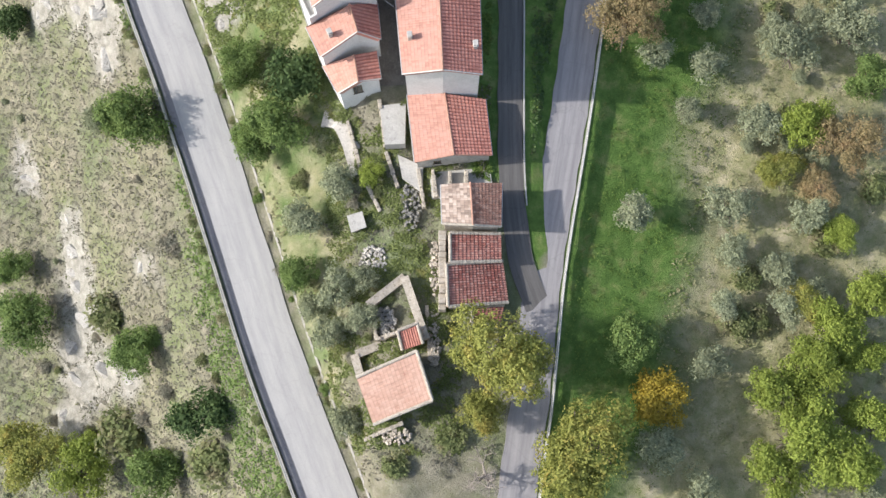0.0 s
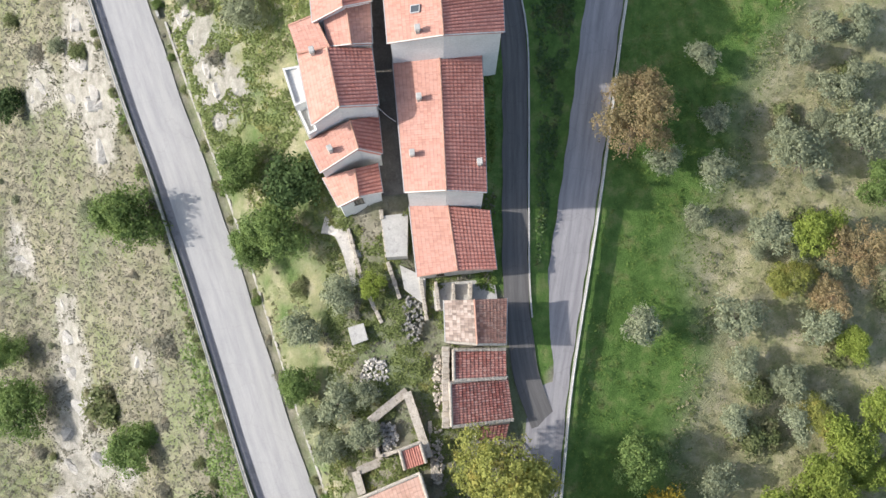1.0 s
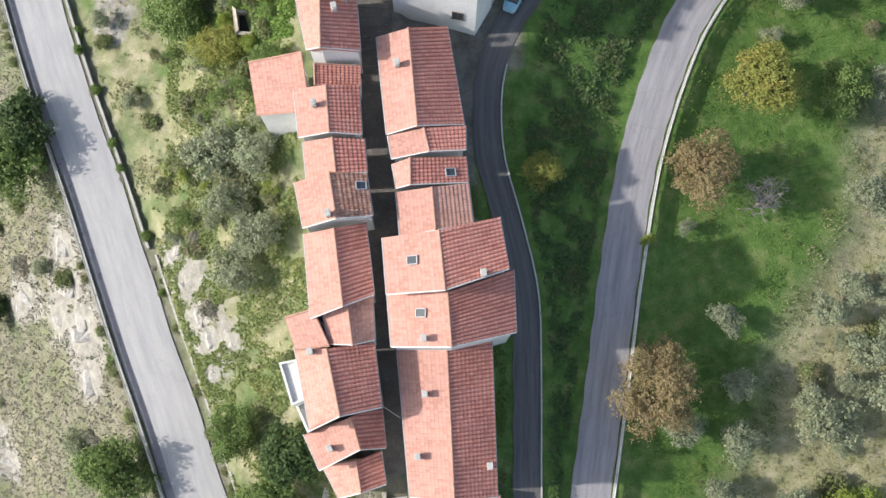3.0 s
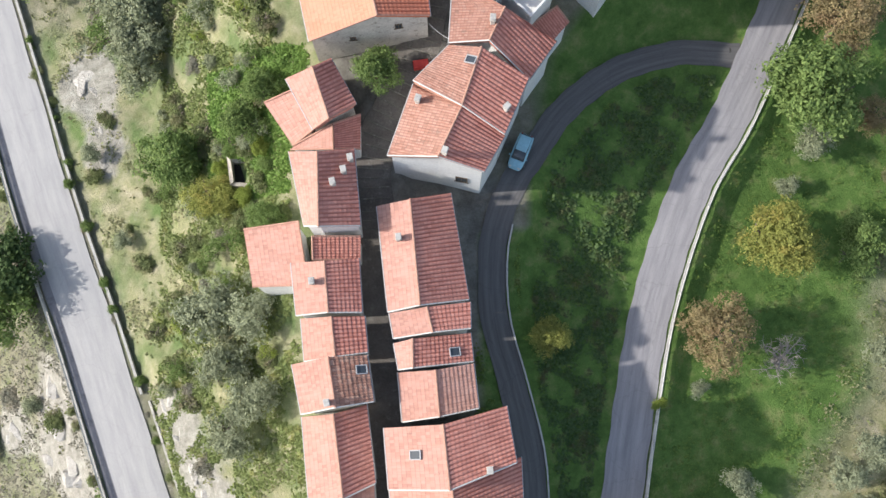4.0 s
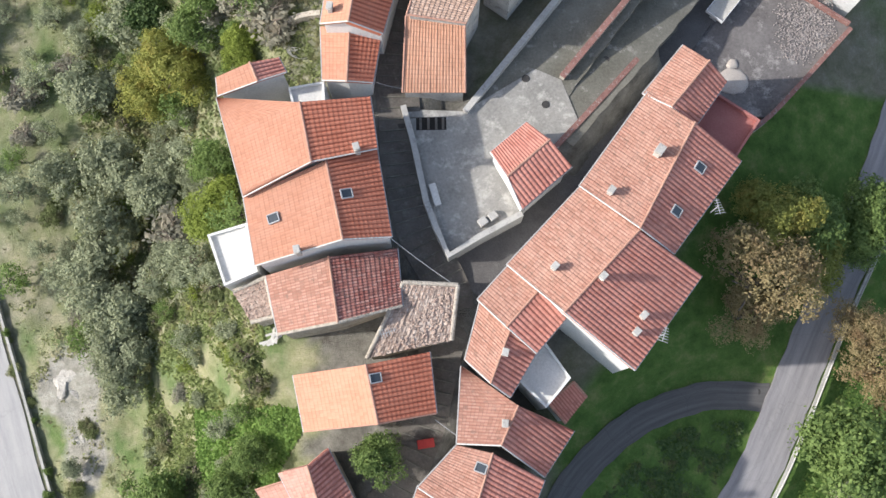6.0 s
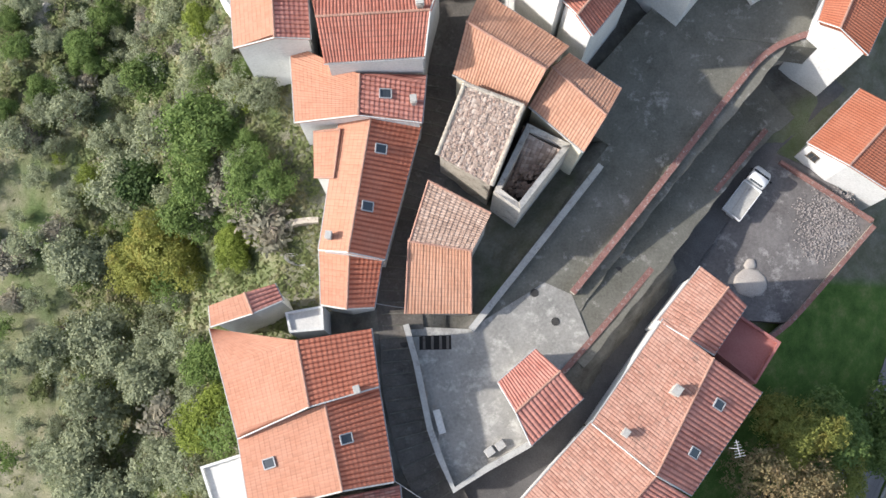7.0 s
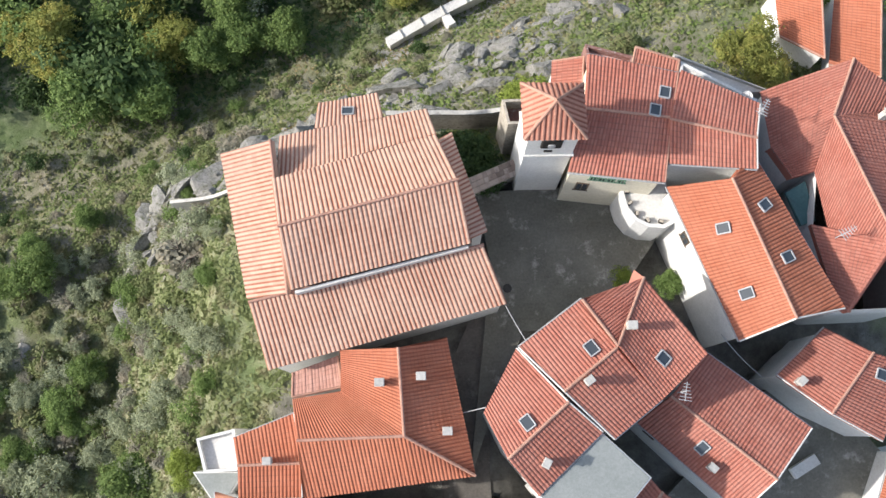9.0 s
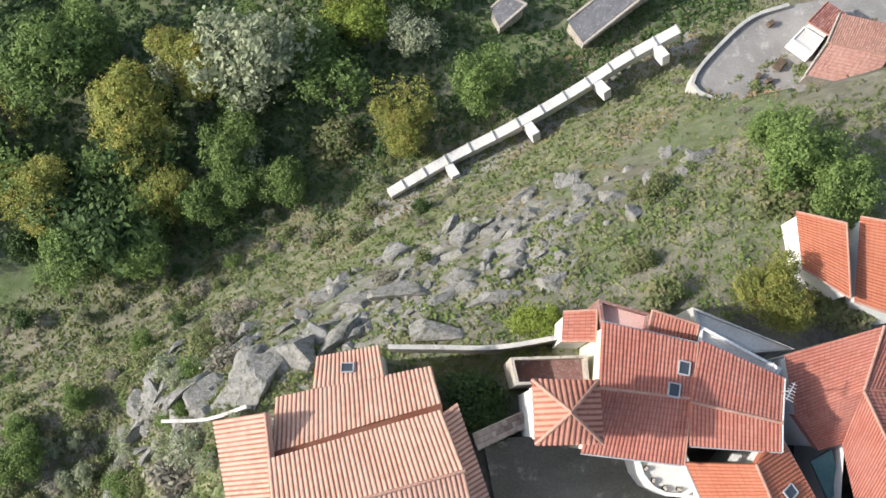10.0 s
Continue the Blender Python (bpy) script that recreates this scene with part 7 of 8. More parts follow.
KINDS = {  # clumps, leaves each, leaf size, squash, words, category
    "olive": (470, 10, 0.052, 0.85, "grey-green olive tree with a loose crown", "tree"),
    "oak": (900, 10, 0.045, 0.85, "green leafy tree with an uneven crown", "tree"),
    "lime": (1000, 10, 0.042, 0.85, "bright yellow-green tree with a dense crown", "tree"),
    "gold": (1700, 10, 0.030, 0.85, "yellow-green autumn oak with a lobed crown", "tree"),
    "yellow": (700, 10, 0.048, 0.85, "golden yellow autumn tree", "tree"),
    "brown": (1500, 8, 0.028, 0.85, "ochre and brown autumn tree with thinning leaves", "tree"),
    "dark": (380, 9, 0.08, 0.8, "dark green evergreen tree", "tree"),
    "scrub": (230, 8, 0.10, 0.6, "low dull green bush", "bush"),
    "grey": (200, 8, 0.10, 0.55, "low dry grey-green bush", "bush"),
}
CROWNS, WOODS = {}, [wood_mesh(s) for s in range(3)]
BARE = wood_mesh(9, True)
for i_, (k_, (n_, per_, sz_, sq_, *_)) in enumerate(KINDS.items()):
    CROWNS[k_] = [crown_mesh(k_, 10 * i_ + s, n_, per_, sz_, sq_, 6 + s) for s in range(3)]
TRNG = random.Random(3)


def tree(kind, x, y, r, z=None):
    z = gz(x, y) if z is None else z
    turn = TRNG.uniform(0, 360)
    if kind == "bare":
        root = tagged(new("tree"), "leafless tree with fine pale branches", "tree", "trees")
        root.matrix_basis = pose(x, y, z, 0, 0, turn)
        part("trunk", BARE, root, "", Matrix.Diagonal((r, r, r * 0.9, 1)))
        return
    low = kind in ("scrub", "grey")
    root = tagged(new("bush" if low else "tree"), KINDS[kind][4], KINDS[kind][5], "bushes" if low else "trees")
    root.matrix_basis = pose(x, y, z, 0, 0, turn)
    w, h = r * TRNG.uniform(1.12, 1.3), r * TRNG.uniform(1.0, 1.2)
    part("trunk", TRNG.choice(WOODS), root, "", Matrix.Diagonal((r, r, r * (0.5 if low else 1), 1)))
    part("crown", TRNG.choice(CROWNS[kind]), root, "", Matrix.Translation((0, 0, r * (0.35 if low else 1.0))) @ Matrix.Diagonal((w, r * TRNG.uniform(1.1, 1.28), h, 1)))


tree("gold", 6.4, 8.8, 5.3)
tree("gold", 4.9, 2.1, 2.9)
tree("gold", 15.2, -1.7, 5.4)
tree("yellow", 23.4, 3.7, 3.1)
tree("olive", 21.7, 24.1, 2.5)
tree("olive", 29.3, 7.6, 2.0)
tree("oak", 20.4, 9.6, 2.8)
tree("olive", 30.5, 40.9, 2.2)
tree("lime", 43.0, 10.7, 3.2)
tree("lime", 40.1, 7.4, 3.4)
tree("lime", 36.9, 3.9, 3.4)
tree("lime", 38.8, 0.0, 3.8)
tree("lime", 43.0, -3.5, 3.5)
tree("lime", 46.3, 1.4, 3.2)
tree("lime", 35.8, -4.3, 3.1)
tree("lime", 46.2, 8.1, 2.6)
tree("lime", 47.1, 15.0, 3.1)
tree("gold", 40.5, 14.3, 2.3)
tree("gold", 38.5, 28.7, 2.6)
tree("lime", 40.8, 33.9, 3.1)
tree("brown", 45.5, 31.8, 3.8)
tree("brown", 42.6, 26.8, 2.5)
tree("oak", 49.0, 39.0, 2.9)
tree("olive", 35.8, 34.1, 2.7)
tree("olive", 39.8, 42.8, 3.3)
tree("olive", 47.0, 44.5, 3.2)
tree("olive", 41.8, 23.6, 2.4)
tree("lime", 44.9, 21.8, 2.2)
tree("olive", 32.2, 24.5, 2.6)
tree("olive", 37.7, 17.4, 2.0)
tree("olive", 31.5, 13.4, 1.9)
tree("olive", 32.5, 19.6, 2.0)
tree("olive", 28.2, 35.9, 1.9)
tree("olive", 25.0, 41.8, 1.9)
tree("olive", 31.0, 46.8, 2.1)
tree("brown", 21.3, 45.2, 4.0)
tree("olive", 27.9, -5.7, 2.2)
tree("olive", 22.8, -1.3, 2.6)
tree("bare", 4.8, -4.2, 2.7)
tree("oak", -37.0, 38.6, 4.1)
tree("olive", -45.5, 41.2, 2.1)
tree("dark", -61.0, 59.1, 2.6)
tree("scrub", -45.5, 16.9, 3.0)
tree("oak", -39.4, 11.6, 3.3)
tree("oak", -60.1, 17.2, 4.2)
tree("oak", -63.6, 25.4, 2.8)
tree("dark", -29.0, 2.7, 3.2)
tree("gold", -58.0, -1.7, 5.6)
tree("lime", -50.0, -4.1, 4.4)
tree("scrub", -43.5, 1.3, 4.0)
tree("oak", -37.7, -4.6, 3.8)
tree("scrub", -28.7, -2.4, 3.1)
tree("grey", -33.5, 23.6, 2.1)
tree("oak", -22.6, 42.2, 2.9)
tree("dark", -16.2, 39.7, 3.1)
tree("oak", -17.9, 34.9, 3.4)
tree("oak", -21.4, 33.5, 2.4)
tree("oak", -15.6, 18.0, 2.3)
tree("olive", -10.8, 27.1, 2.4)
tree("olive", -14.8, 23.8, 2.4)
tree("olive", -10.9, 16.1, 2.3)
tree("olive", -8.6, 12.5, 2.1)
tree("olive", -11.8, 11.2, 2.2)
tree("olive", -8.0, 17.3, 1.6)
tree("lime", -7.3, 28.5, 1.5)
tree("olive", -10.4, 2.0, 1.9)
tree("olive", -14.7, 14.3, 1.7)
tree("scrub", 1.4, -0.5, 1.5)
tree("scrub", -4.6, -3.4, 1.6)
tree("oak", -51.1, 74.4, 4.5)
tree("olive", -18.7, 62.3, 2.7)
tree("olive", -21.8, 59.1, 3.0)
tree("olive", -23.8, 71.4, 3.4)
tree("scrub", -29.5, 73.2, 2.0)
tree("brown", 21.8, 48.0, 3.6)
tree("brown", 27.2, 68.1, 4.0)
tree("bare", 33.8, 65.7, 2.9)
tree("gold", 10.5, 68.1, 2.3)
tree("olive", 29.6, 53.5, 1.8)
tree("olive", 25.5, 62.9, 1.0)
tree("olive", 44.6, 49.8, 2.3)
tree("olive", 40.4, 54.0, 2.0)
tree("olive", 46.9, 56.1, 2.0)
tree("olive", 45.4, 65.9, 2.6)
tree("scrub", -18.8, 41.8, 1.7)
tree("oak", 37.4, 92.1, 5.0)
tree("gold", 32.8, 77.5, 4.4)
tree("oak", 42.6, 77.1, 2.8)
tree("olive", 37.8, 87.6, 2.1)
tree("brown", 41.3, 99.6, 4.3)
tree("brown", 45.1, 90.5, 2.5)
tree("oak", -29.3, 88.4, 3.6)
tree("gold", -24.3, 83.6, 2.8)
tree("olive", -34.3, 100.1, 3.0)
tree("olive", -36.2, 104.4, 3.1)
tree("oak", -6.0, 92.3, 2.5)
tree("oak", -17.9, 92.7, 2.0)
tree("oak", -20.0, 90.0, 2.4)
tree("olive", -19.5, 70.6, 2.6)
tree("olive", -22.2, 66.3, 2.7)
tree("oak", -17.6, 80.4, 1.8)
tree("dark", -49.9, 78.5, 3.3)
tree("lime", 21.3, 61.4, 0.8)
tree("olive", 35.6, 83.2, 1.2)
tree("brown", 28.9, 107.8, 5.4)
tree("brown", 27.9, 104.9, 3.4)
tree("oak", 33.5, 113.5, 3.7)
tree("olive", -34.5, 108.3, 3.3)
tree("olive", -36.5, 116.6, 4.2)
tree("olive", -38.8, 112.0, 3.2)
tree("olive", -33.9, 103.4, 2.8)
tree("olive", -35.8, 122.3, 3.5)
tree("olive", -30.2, 119.4, 3.1)
tree("oak", 41.8, 114.4, 3.8)
tree("gold", 30.8, 113.7, 4.0)
tree("gold", 34.8, 109.9, 3.7)
tree("oak", 40.0, 112.1, 3.0)
tree("oak", -21.5, 141.8, 3.6)
tree("oak", -17.3, 137.0, 2.2)
tree("gold", -27.8, 131.9, 4.3)
tree("lime", -19.2, 131.6, 2.0)
tree("oak", -23.2, 138.4, 3.1)
tree("lime", -22.0, 115.7, 3.1)
tree("oak", -21.9, 120.4, 2.5)
tree("olive", -34.4, 141.1, 3.7)
tree("olive", -39.4, 132.5, 3.4)
tree("olive", -36.4, 125.4, 3.4)
tree("olive", -38.2, 109.1, 3.4)
tree("olive", -29.9, 121.7, 2.5)
tree("olive", -43.0, 123.9, 3.1)
tree("olive", -27.5, 112.6, 2.1)
tree("brown", 39.5, 103.7, 2.9)
tree("lime", -22.2, 151.9, 1.7)
tree("lime", -19.3, 130.5, 1.9)
tree("gold", -31.3, 131.0, 4.1)
tree("oak", -24.4, 135.0, 3.1)
tree("oak", -14.9, 135.8, 1.9)
tree("olive", -15.8, 143.6, 1.9)
tree("oak", -30.6, 150.5, 2.8)
tree("dark", -32.3, 141.0, 2.9)
tree("gold", -38.8, 212.2, 6.2)
tree("olive", -24.2, 219.6, 7.2)
tree("oak", -26.6, 209.2, 4.2)
tree("gold", -34.4, 204.3, 4.0)
tree("gold", -5.9, 211.8, 4.0)
tree("lime", -10.4, 225.8, 4.2)
tree("oak", 4.5, 217.4, 4.0)
tree("oak", -50.2, 221.0, 5.6)
tree("gold", -50.8, 203.3, 5.6)
tree("oak", -45.1, 195.8, 4.5)
tree("oak", -36.5, 196.4, 3.8)
tree("oak", -30.2, 202.2, 3.4)
tree("gold", -32.6, 221.0, 5.2)
tree("oak", -16.1, 221.8, 4.4)
tree("olive", -3.3, 224.2, 3.7)
tree("oak", -46.0, 225.1, 4.8)
tree("dark", -53.0, 224.2, 5.3)
tree("oak", -25.5, 204.3, 3.3)
tree("oak", -20.0, 204.9, 3.1)
tree("scrub", -14.1, 211.3, 3.2)
tree("scrub", 19.2, 196.2, 1.5)
tree("oak", 30.6, 197.8, 3.7)
tree("oak", 33.2, 194.1, 3.1)
tree("scrub", 29.7, 194.5, 2.6)
tree("oak", 30.1, 200.9, 2.7)
tree("gold", 25.2, 185.0, 3.4)
tree("scrub", 32.0, 183.9, 2.3)
tree("lime", 7.2, 183.4, 2.0)
tree("dark", 1.9, 176.9, 2.3)
tree("dark", 3.2, 175.2, 1.6)
tree("scrub", 18.0, 185.6, 1.7)
tree("scrub", 16.4, 188.9, 1.5)
tree("scrub", -2.4, 190.9, 1.4)
tree("lime", 14.1, 166.9, 1.2)
tree("oak", 18.3, 166.4, 1.4)
tree("scrub", -13.7, 168.5, 1.7)
tree("oak", -44.7, 172.4, 2.7)


def clear(x, y, gap):
    return float(way_distance(np.array([x]), np.array([y]))[0]) > gap


def wild(n, box, kinds, r0, r1, ok, seed):
    """Self-sown trees and bushes over a stretch of hillside."""
    rg = random.Random(seed)
    for _ in range(n):
        x, y = rg.uniform(box[0], box[1]), rg.uniform(box[2], box[3])
        if ok(x, y) and clear(x, y, 2.0):
            tree(rg.choice(kinds), round(x, 2), round(y, 2), rg.uniform(r0, r1))


def wood(name, label, n, box, kinds, r0, r1, ok, seed):
    """A wood that nobody could count, as one object of many crowns and trunks."""
    rg = random.Random(seed)
    order = sorted(set(kinds)) + ["bark"]
    clouds = {k: [leaf_cloud(500 + 7 * i + s, 170, 9, KINDS[k][2] * 1.25, KINDS[k][3], 6 + s) for s in range(3)] for i, k in enumerate(order[:-1])}
    tv, tf = np.array([v.co for v in WOODS[0].vertices]), np.array([p.vertices for p in WOODS[0].polygons if len(p.vertices) == 4])
    V, F, M, base = [], [], [], 0
    for _ in range(n):
        x, y = rg.uniform(box[0], box[1]), rg.uniform(box[2], box[3])
        if not ok(x, y) or not clear(x, y, 2.0):
            continue
        k, r, w = rg.choice(kinds), rg.uniform(r0, r1), rg.uniform(0, 6.283)
        low = k in ("scrub", "grey")
        rot = np.array([[math.cos(w), -math.sin(w), 0], [math.sin(w), math.cos(w), 0], [0, 0, 1]])
        z = gz(x, y)
        q = (rg.choice(clouds[k]) * np.array([1.2, 1.1, 1.1]) * r) @ rot.T + np.array([x, y, z + r * (0.35 if low else 1.0)])
        V.append(q)
        F.append(np.arange(len(q)).reshape(-1, 4) + base)
        M.append(np.full(len(q) // 4, order.index(k)))
        base += len(q)
        t = (tv * r) @ rot.T + np.array([x, y, z])
        V.append(t)
        F.append(tf + base)
        M.append(np.full(len(tf), len(order) - 1))
        base += len(t)
    V, F, M = np.vstack(V), np.vstack(F), np.concatenate(M)
    me = bpy.data.meshes.new(name)
    me.vertices.add(len(V))
    me.vertices.foreach_set("co", V.astype(np.float32).ravel())
    me.loops.add(F.size)
    me.loops.foreach_set("vertex_index", F.astype(np.int32).ravel())
    me.polygons.add(len(F))
    me.polygons.foreach_set("loop_start", np.arange(0, F.size, 4, dtype=np.int32))
    for k in order:
        me.materials.append(BARK if k == "bark" else LEAF[k])
    me.polygons.foreach_set("material_index", M.astype(np.int32))
    me.update(calc_edges=True)
    me.validate()
    tagged(new(name, me), label, "wood", kind="stuff")


def west_of(x, y):
    return x < lerp(y, [90, 110, 130, 150, 175], [-19, -20.5, -12.5, -18.5, -20])


def cliff_d(x, y):
    return 0.417 * (x + 6.2) - 0.908 * (y - 202.7)


wood("olive_slope", "overgrown olive trees and scrub on the western slope", 140, (-64, -14, 104, 178), ["olive", "olive", "olive", "olive", "oak", "scrub", "grey"], 1.2, 2.6, lambda x, y: west_of(x, y) and cliff_d(x, y) > 20, 1)
wild(60, (-62, -30, 150, 186), ["olive", "scrub", "scrub", "oak"], 1.0, 2.2, lambda x, y: cliff_d(x, y) > 6 and x < -19, 12)
wild(60, (-62, -14, 60, 176), ["olive", "scrub", "grey", "scrub"], 0.7, 1.5, lambda x, y: west_of(x, y) and cliff_d(x, y) > 14, 2)
wood("slope_thicket", "thicket of young olives and bushes below the houses", 75, (-46, -12, 108, 176), ["olive", "olive", "oak", "scrub", "olive", "lime"], 0.9, 1.9, lambda x, y: west_of(x, y) and cliff_d(x, y) > 20, 11)
wood("valley_wood", "mixed green and yellowing wood on the valley floor", 62, (-90, 16, 190, 262), ["oak", "gold", "dark", "olive", "oak", "dark"], 3.4, 5.8, lambda x, y: cliff_d(x, y) < -10 - max(0, x) * 0.3 and not (-19 < x < -7 and 201 < y < 217), 3)
wild(55, (-60, 40, 176, 225), ["scrub", "grey", "scrub", "grey"], 0.5, 1.2, lambda x, y: -6 < cliff_d(x, y) < 16, 4)
wild(34, (-75, -24, -12, 60), ["grey", "grey", "scrub", "olive"], 0.5, 1.3, lambda x, y: x < lerp(y, WEST_ROAD[:, 1], WEST_ROAD[:, 0]) - 5, 5)
wild(70, (-40, -10, -5, 100), ["scrub", "scrub", "grey", "olive"], 0.5, 1.2, lambda x, y: x > lerp(y, WEST_ROAD[:, 1], WEST_ROAD[:, 0]) + 5 and x < lerp(y, [0, 40, 60, 100], [-10, -14, -16, -17]), 6)
wild(45, (32, 60, -10, 90), ["olive", "olive", "scrub"], 1.0, 2.2, lambda x, y: x > lerp(y, EAST_ROAD[:, 1], EAST_ROAD[:, 0]) + 19, 7)
wild(30, (-60, -20, 172, 200), ["scrub", "oak", "grey"], 0.8, 2.2, lambda x, y: 0 < cliff_d(x, y) < 22, 8)

wood("hanging_grove", "olive trees and scrub clinging to the slope below the church", 130, (-52, -17, 136, 184), ["olive", "olive", "scrub", "olive", "oak", "grey"], 0.9, 1.8, lambda x, y: cliff_d(x, y) > 10 and west_of(x, y), 51)
wood("dark_wood", "dark evergreen understorey of the valley wood", 40, (-90, 0, 196, 262), ["dark", "oak", "dark"], 2.2, 3.6, lambda x, y: cliff_d(x, y) < -10 - max(0, x) * 0.3 and not (-19 < x < -7 and 201 < y < 217), 52)


# ---- rocks ----
def rock_mesh(seed, mat):
    bm = bmesh.new()
    bmesh.ops.create_icosphere(bm, subdivisions=3, radius=1)
    rg = random.Random(seed)
    cuts = [(Vector((rg.gauss(0, 1), rg.gauss(0, 1), rg.gauss(0.2, 0.7))).normalized(), rg.uniform(0.45, 0.8)) for _ in range(9)]
    for v in bm.verts:
        for n, d in cuts:
            k = v.co.dot(n) - d
            if k > 0:
                v.co -= n * k
        v.co *= 1 + 0.10 * noise.noise(v.co * 2.2 + Vector((seed, 0, 0)))
    return bm_mesh("rock", bm, mat)


ROCKS = [rock_mesh(s, ROCK) for s in range(4)]
ROCKS_GREY = [rock_mesh(s + 7, ROCK_GREY) for s in range(4)]


def rock(x, y, r, grey=False):
    rg = random.Random(int(x * 31 + y * 17))
    ob = tagged(new("rock", rg.choice(ROCKS_GREY if grey else ROCKS)), "grey lichened limestone crag on the cliff" if grey else "pale limestone outcrop on the grassy slope", "rock", "rocks")
    ob.matrix_basis = pose(x, y, gz(x, y) - r * 0.12, rg.uniform(-14, 14), rg.uniform(-14, 14), rg.uniform(0, 360)) @ Matrix.Diagonal((r * rg.uniform(0.9, 1.4), r * rg.uniform(0.7, 1.0), r * (rg.uniform(0.35, 0.6) if grey else rg.uniform(0.14, 0.28)), 1))


for x_, y_, r_ in SPOTS:
    rock(x_, y_, r_ * 0.9)

rr_ = random.Random(21)
for _ in range(420):
    x_, y_ = rr_.uniform(-36, 26), rr_.uniform(164, 204)
    if 8.5 < cliff_d(x_, y_) < 19 and y_ > 176 + 0.1 * x_ or (x_ < -18 and 12 < cliff_d(x_, y_) < 22):
        rock(round(x_, 1), round(y_, 1), rr_.uniform(0.4, 1.0) if rr_.random() < 0.7 else rr_.uniform(1.0, 2.1), True)
for x_, y_, s_ in ((-17.5, 180.2, 2.6), (-14.5, 180.6, 3.0), (-21.5, 178.2, 2.4), (-24.0, 176.8, 2.0), (-12.4, 182.6, 2.2)):
    rock(x_, y_, s_, True)


def crag(x, y, sx, sy, sz, turn, seed):
    """A large angular slab of bedrock with flat broken faces."""
    rg = random.Random(seed)
    bm = bmesh.new()
    bmesh.ops.create_icosphere(bm, subdivisions=4, radius=1)
    cuts = [(Vector((rg.gauss(0, 1), rg.gauss(0, 1), rg.gauss(0.1, 0.6))).normalized(), rg.uniform(0.35, 0.62)) for _ in range(11)]
    for v in bm.verts:
        for n, d in cuts:
            k = v.co.dot(n) - d
            if k > 0:
                v.co -= n * k
        v.co += v.co.normalized() * 0.05 * noise.noise(v.co * 5 + Vector((seed, 0, 0)))
    ob = tagged(new("rock", bm_mesh("rock", bm, ROCK_FACE)), "big angular slab of grey bedrock on the cliff", "rock", "cliff slabs")
    ob.matrix_basis = pose(x, y, gz(x, y) + sz * 0.1, rg.uniform(8, 24), rg.uniform(-8, 8), turn) @ Matrix.Diagonal((sx * 1.6, sy * 1.6, sz * 1.6, 1))


ROCK_FACE = mottled("bare grey cliff limestone", (0.185, 0.18, 0.168), (0.35, 0.342, 0.322), 0.9, 4, 0.95, 1.0, 0.25, (0.12, 0.125, 0.085), 0.55)
for i_, q_ in enumerate(((-17.3, 179.2, 3.4, 2.2, 2.2, 38), (-14.2, 181.8, 2.2, 1.6, 2.6, 20), (-10.0, 183.2, 3.0, 1.1, 1.4, 42), (-8.6, 186.2, 2.6, 1.2, 1.4, 15), (-23.6, 179.0, 2.4, 1.2, 1.6, 30), (-26.5, 177.0, 1.8, 1.0, 1.3, 50), (-3.8, 187.4, 2.4, 0.9, 1.2, 10), (-1.0, 183.2, 2.2, 0.9, 1.2, 5), (-20.6, 183.0, 1.9, 0.9, 1.2, 35), (3.5, 186.0, 2.0, 0.8, 1.0, 12), (-12.5, 188.5, 1.9, 0.8, 1.0, 30), (9.0, 187.5, 2.0, 0.8, 1.0, 15), (-29.5, 181.0, 1.8, 0.9, 1.1, 40))):
    crag(*q_, 60 + i_)

cr_ = random.Random(91)
SLABS = [bpy.data.objects[n_].data for n_ in [o.name for o in bpy.data.objects if o.get("group") == "cliff slabs"][:5]]
for _ in range(230):
    a_, d_ = cr_.uniform(-34, 20), cr_.gauss(13.0, 3.2)
    x_, y_ = -6.2 + 0.908 * a_ + 0.417 * d_, 202.7 + 0.417 * a_ - 0.908 * d_
    if 7.5 < d_ < 20 and (y_ > 181.8 or x_ < -17.5) and x_ < 15 and math.sin(x_ * 0.8 + 1.5) + math.sin(y_ * 1.1) > -0.7:
        w_ = cr_.uniform(0.3, 0.7) if cr_.random() < 0.75 else cr_.uniform(0.7, 1.3)
        ob_ = tagged(new("rock", cr_.choice(SLABS)), "angular slab of grey bedrock breaking through the grass", "rock", "cliff slabs")
        ob_.matrix_basis = pose(x_, y_, gz(x_, y_), cr_.uniform(6, 26), cr_.uniform(-10, 10), cr_.uniform(12, 58)) @ Matrix.Diagonal((w_ * 2.1, w_ * 1.2, w_ * 1.1, 1))

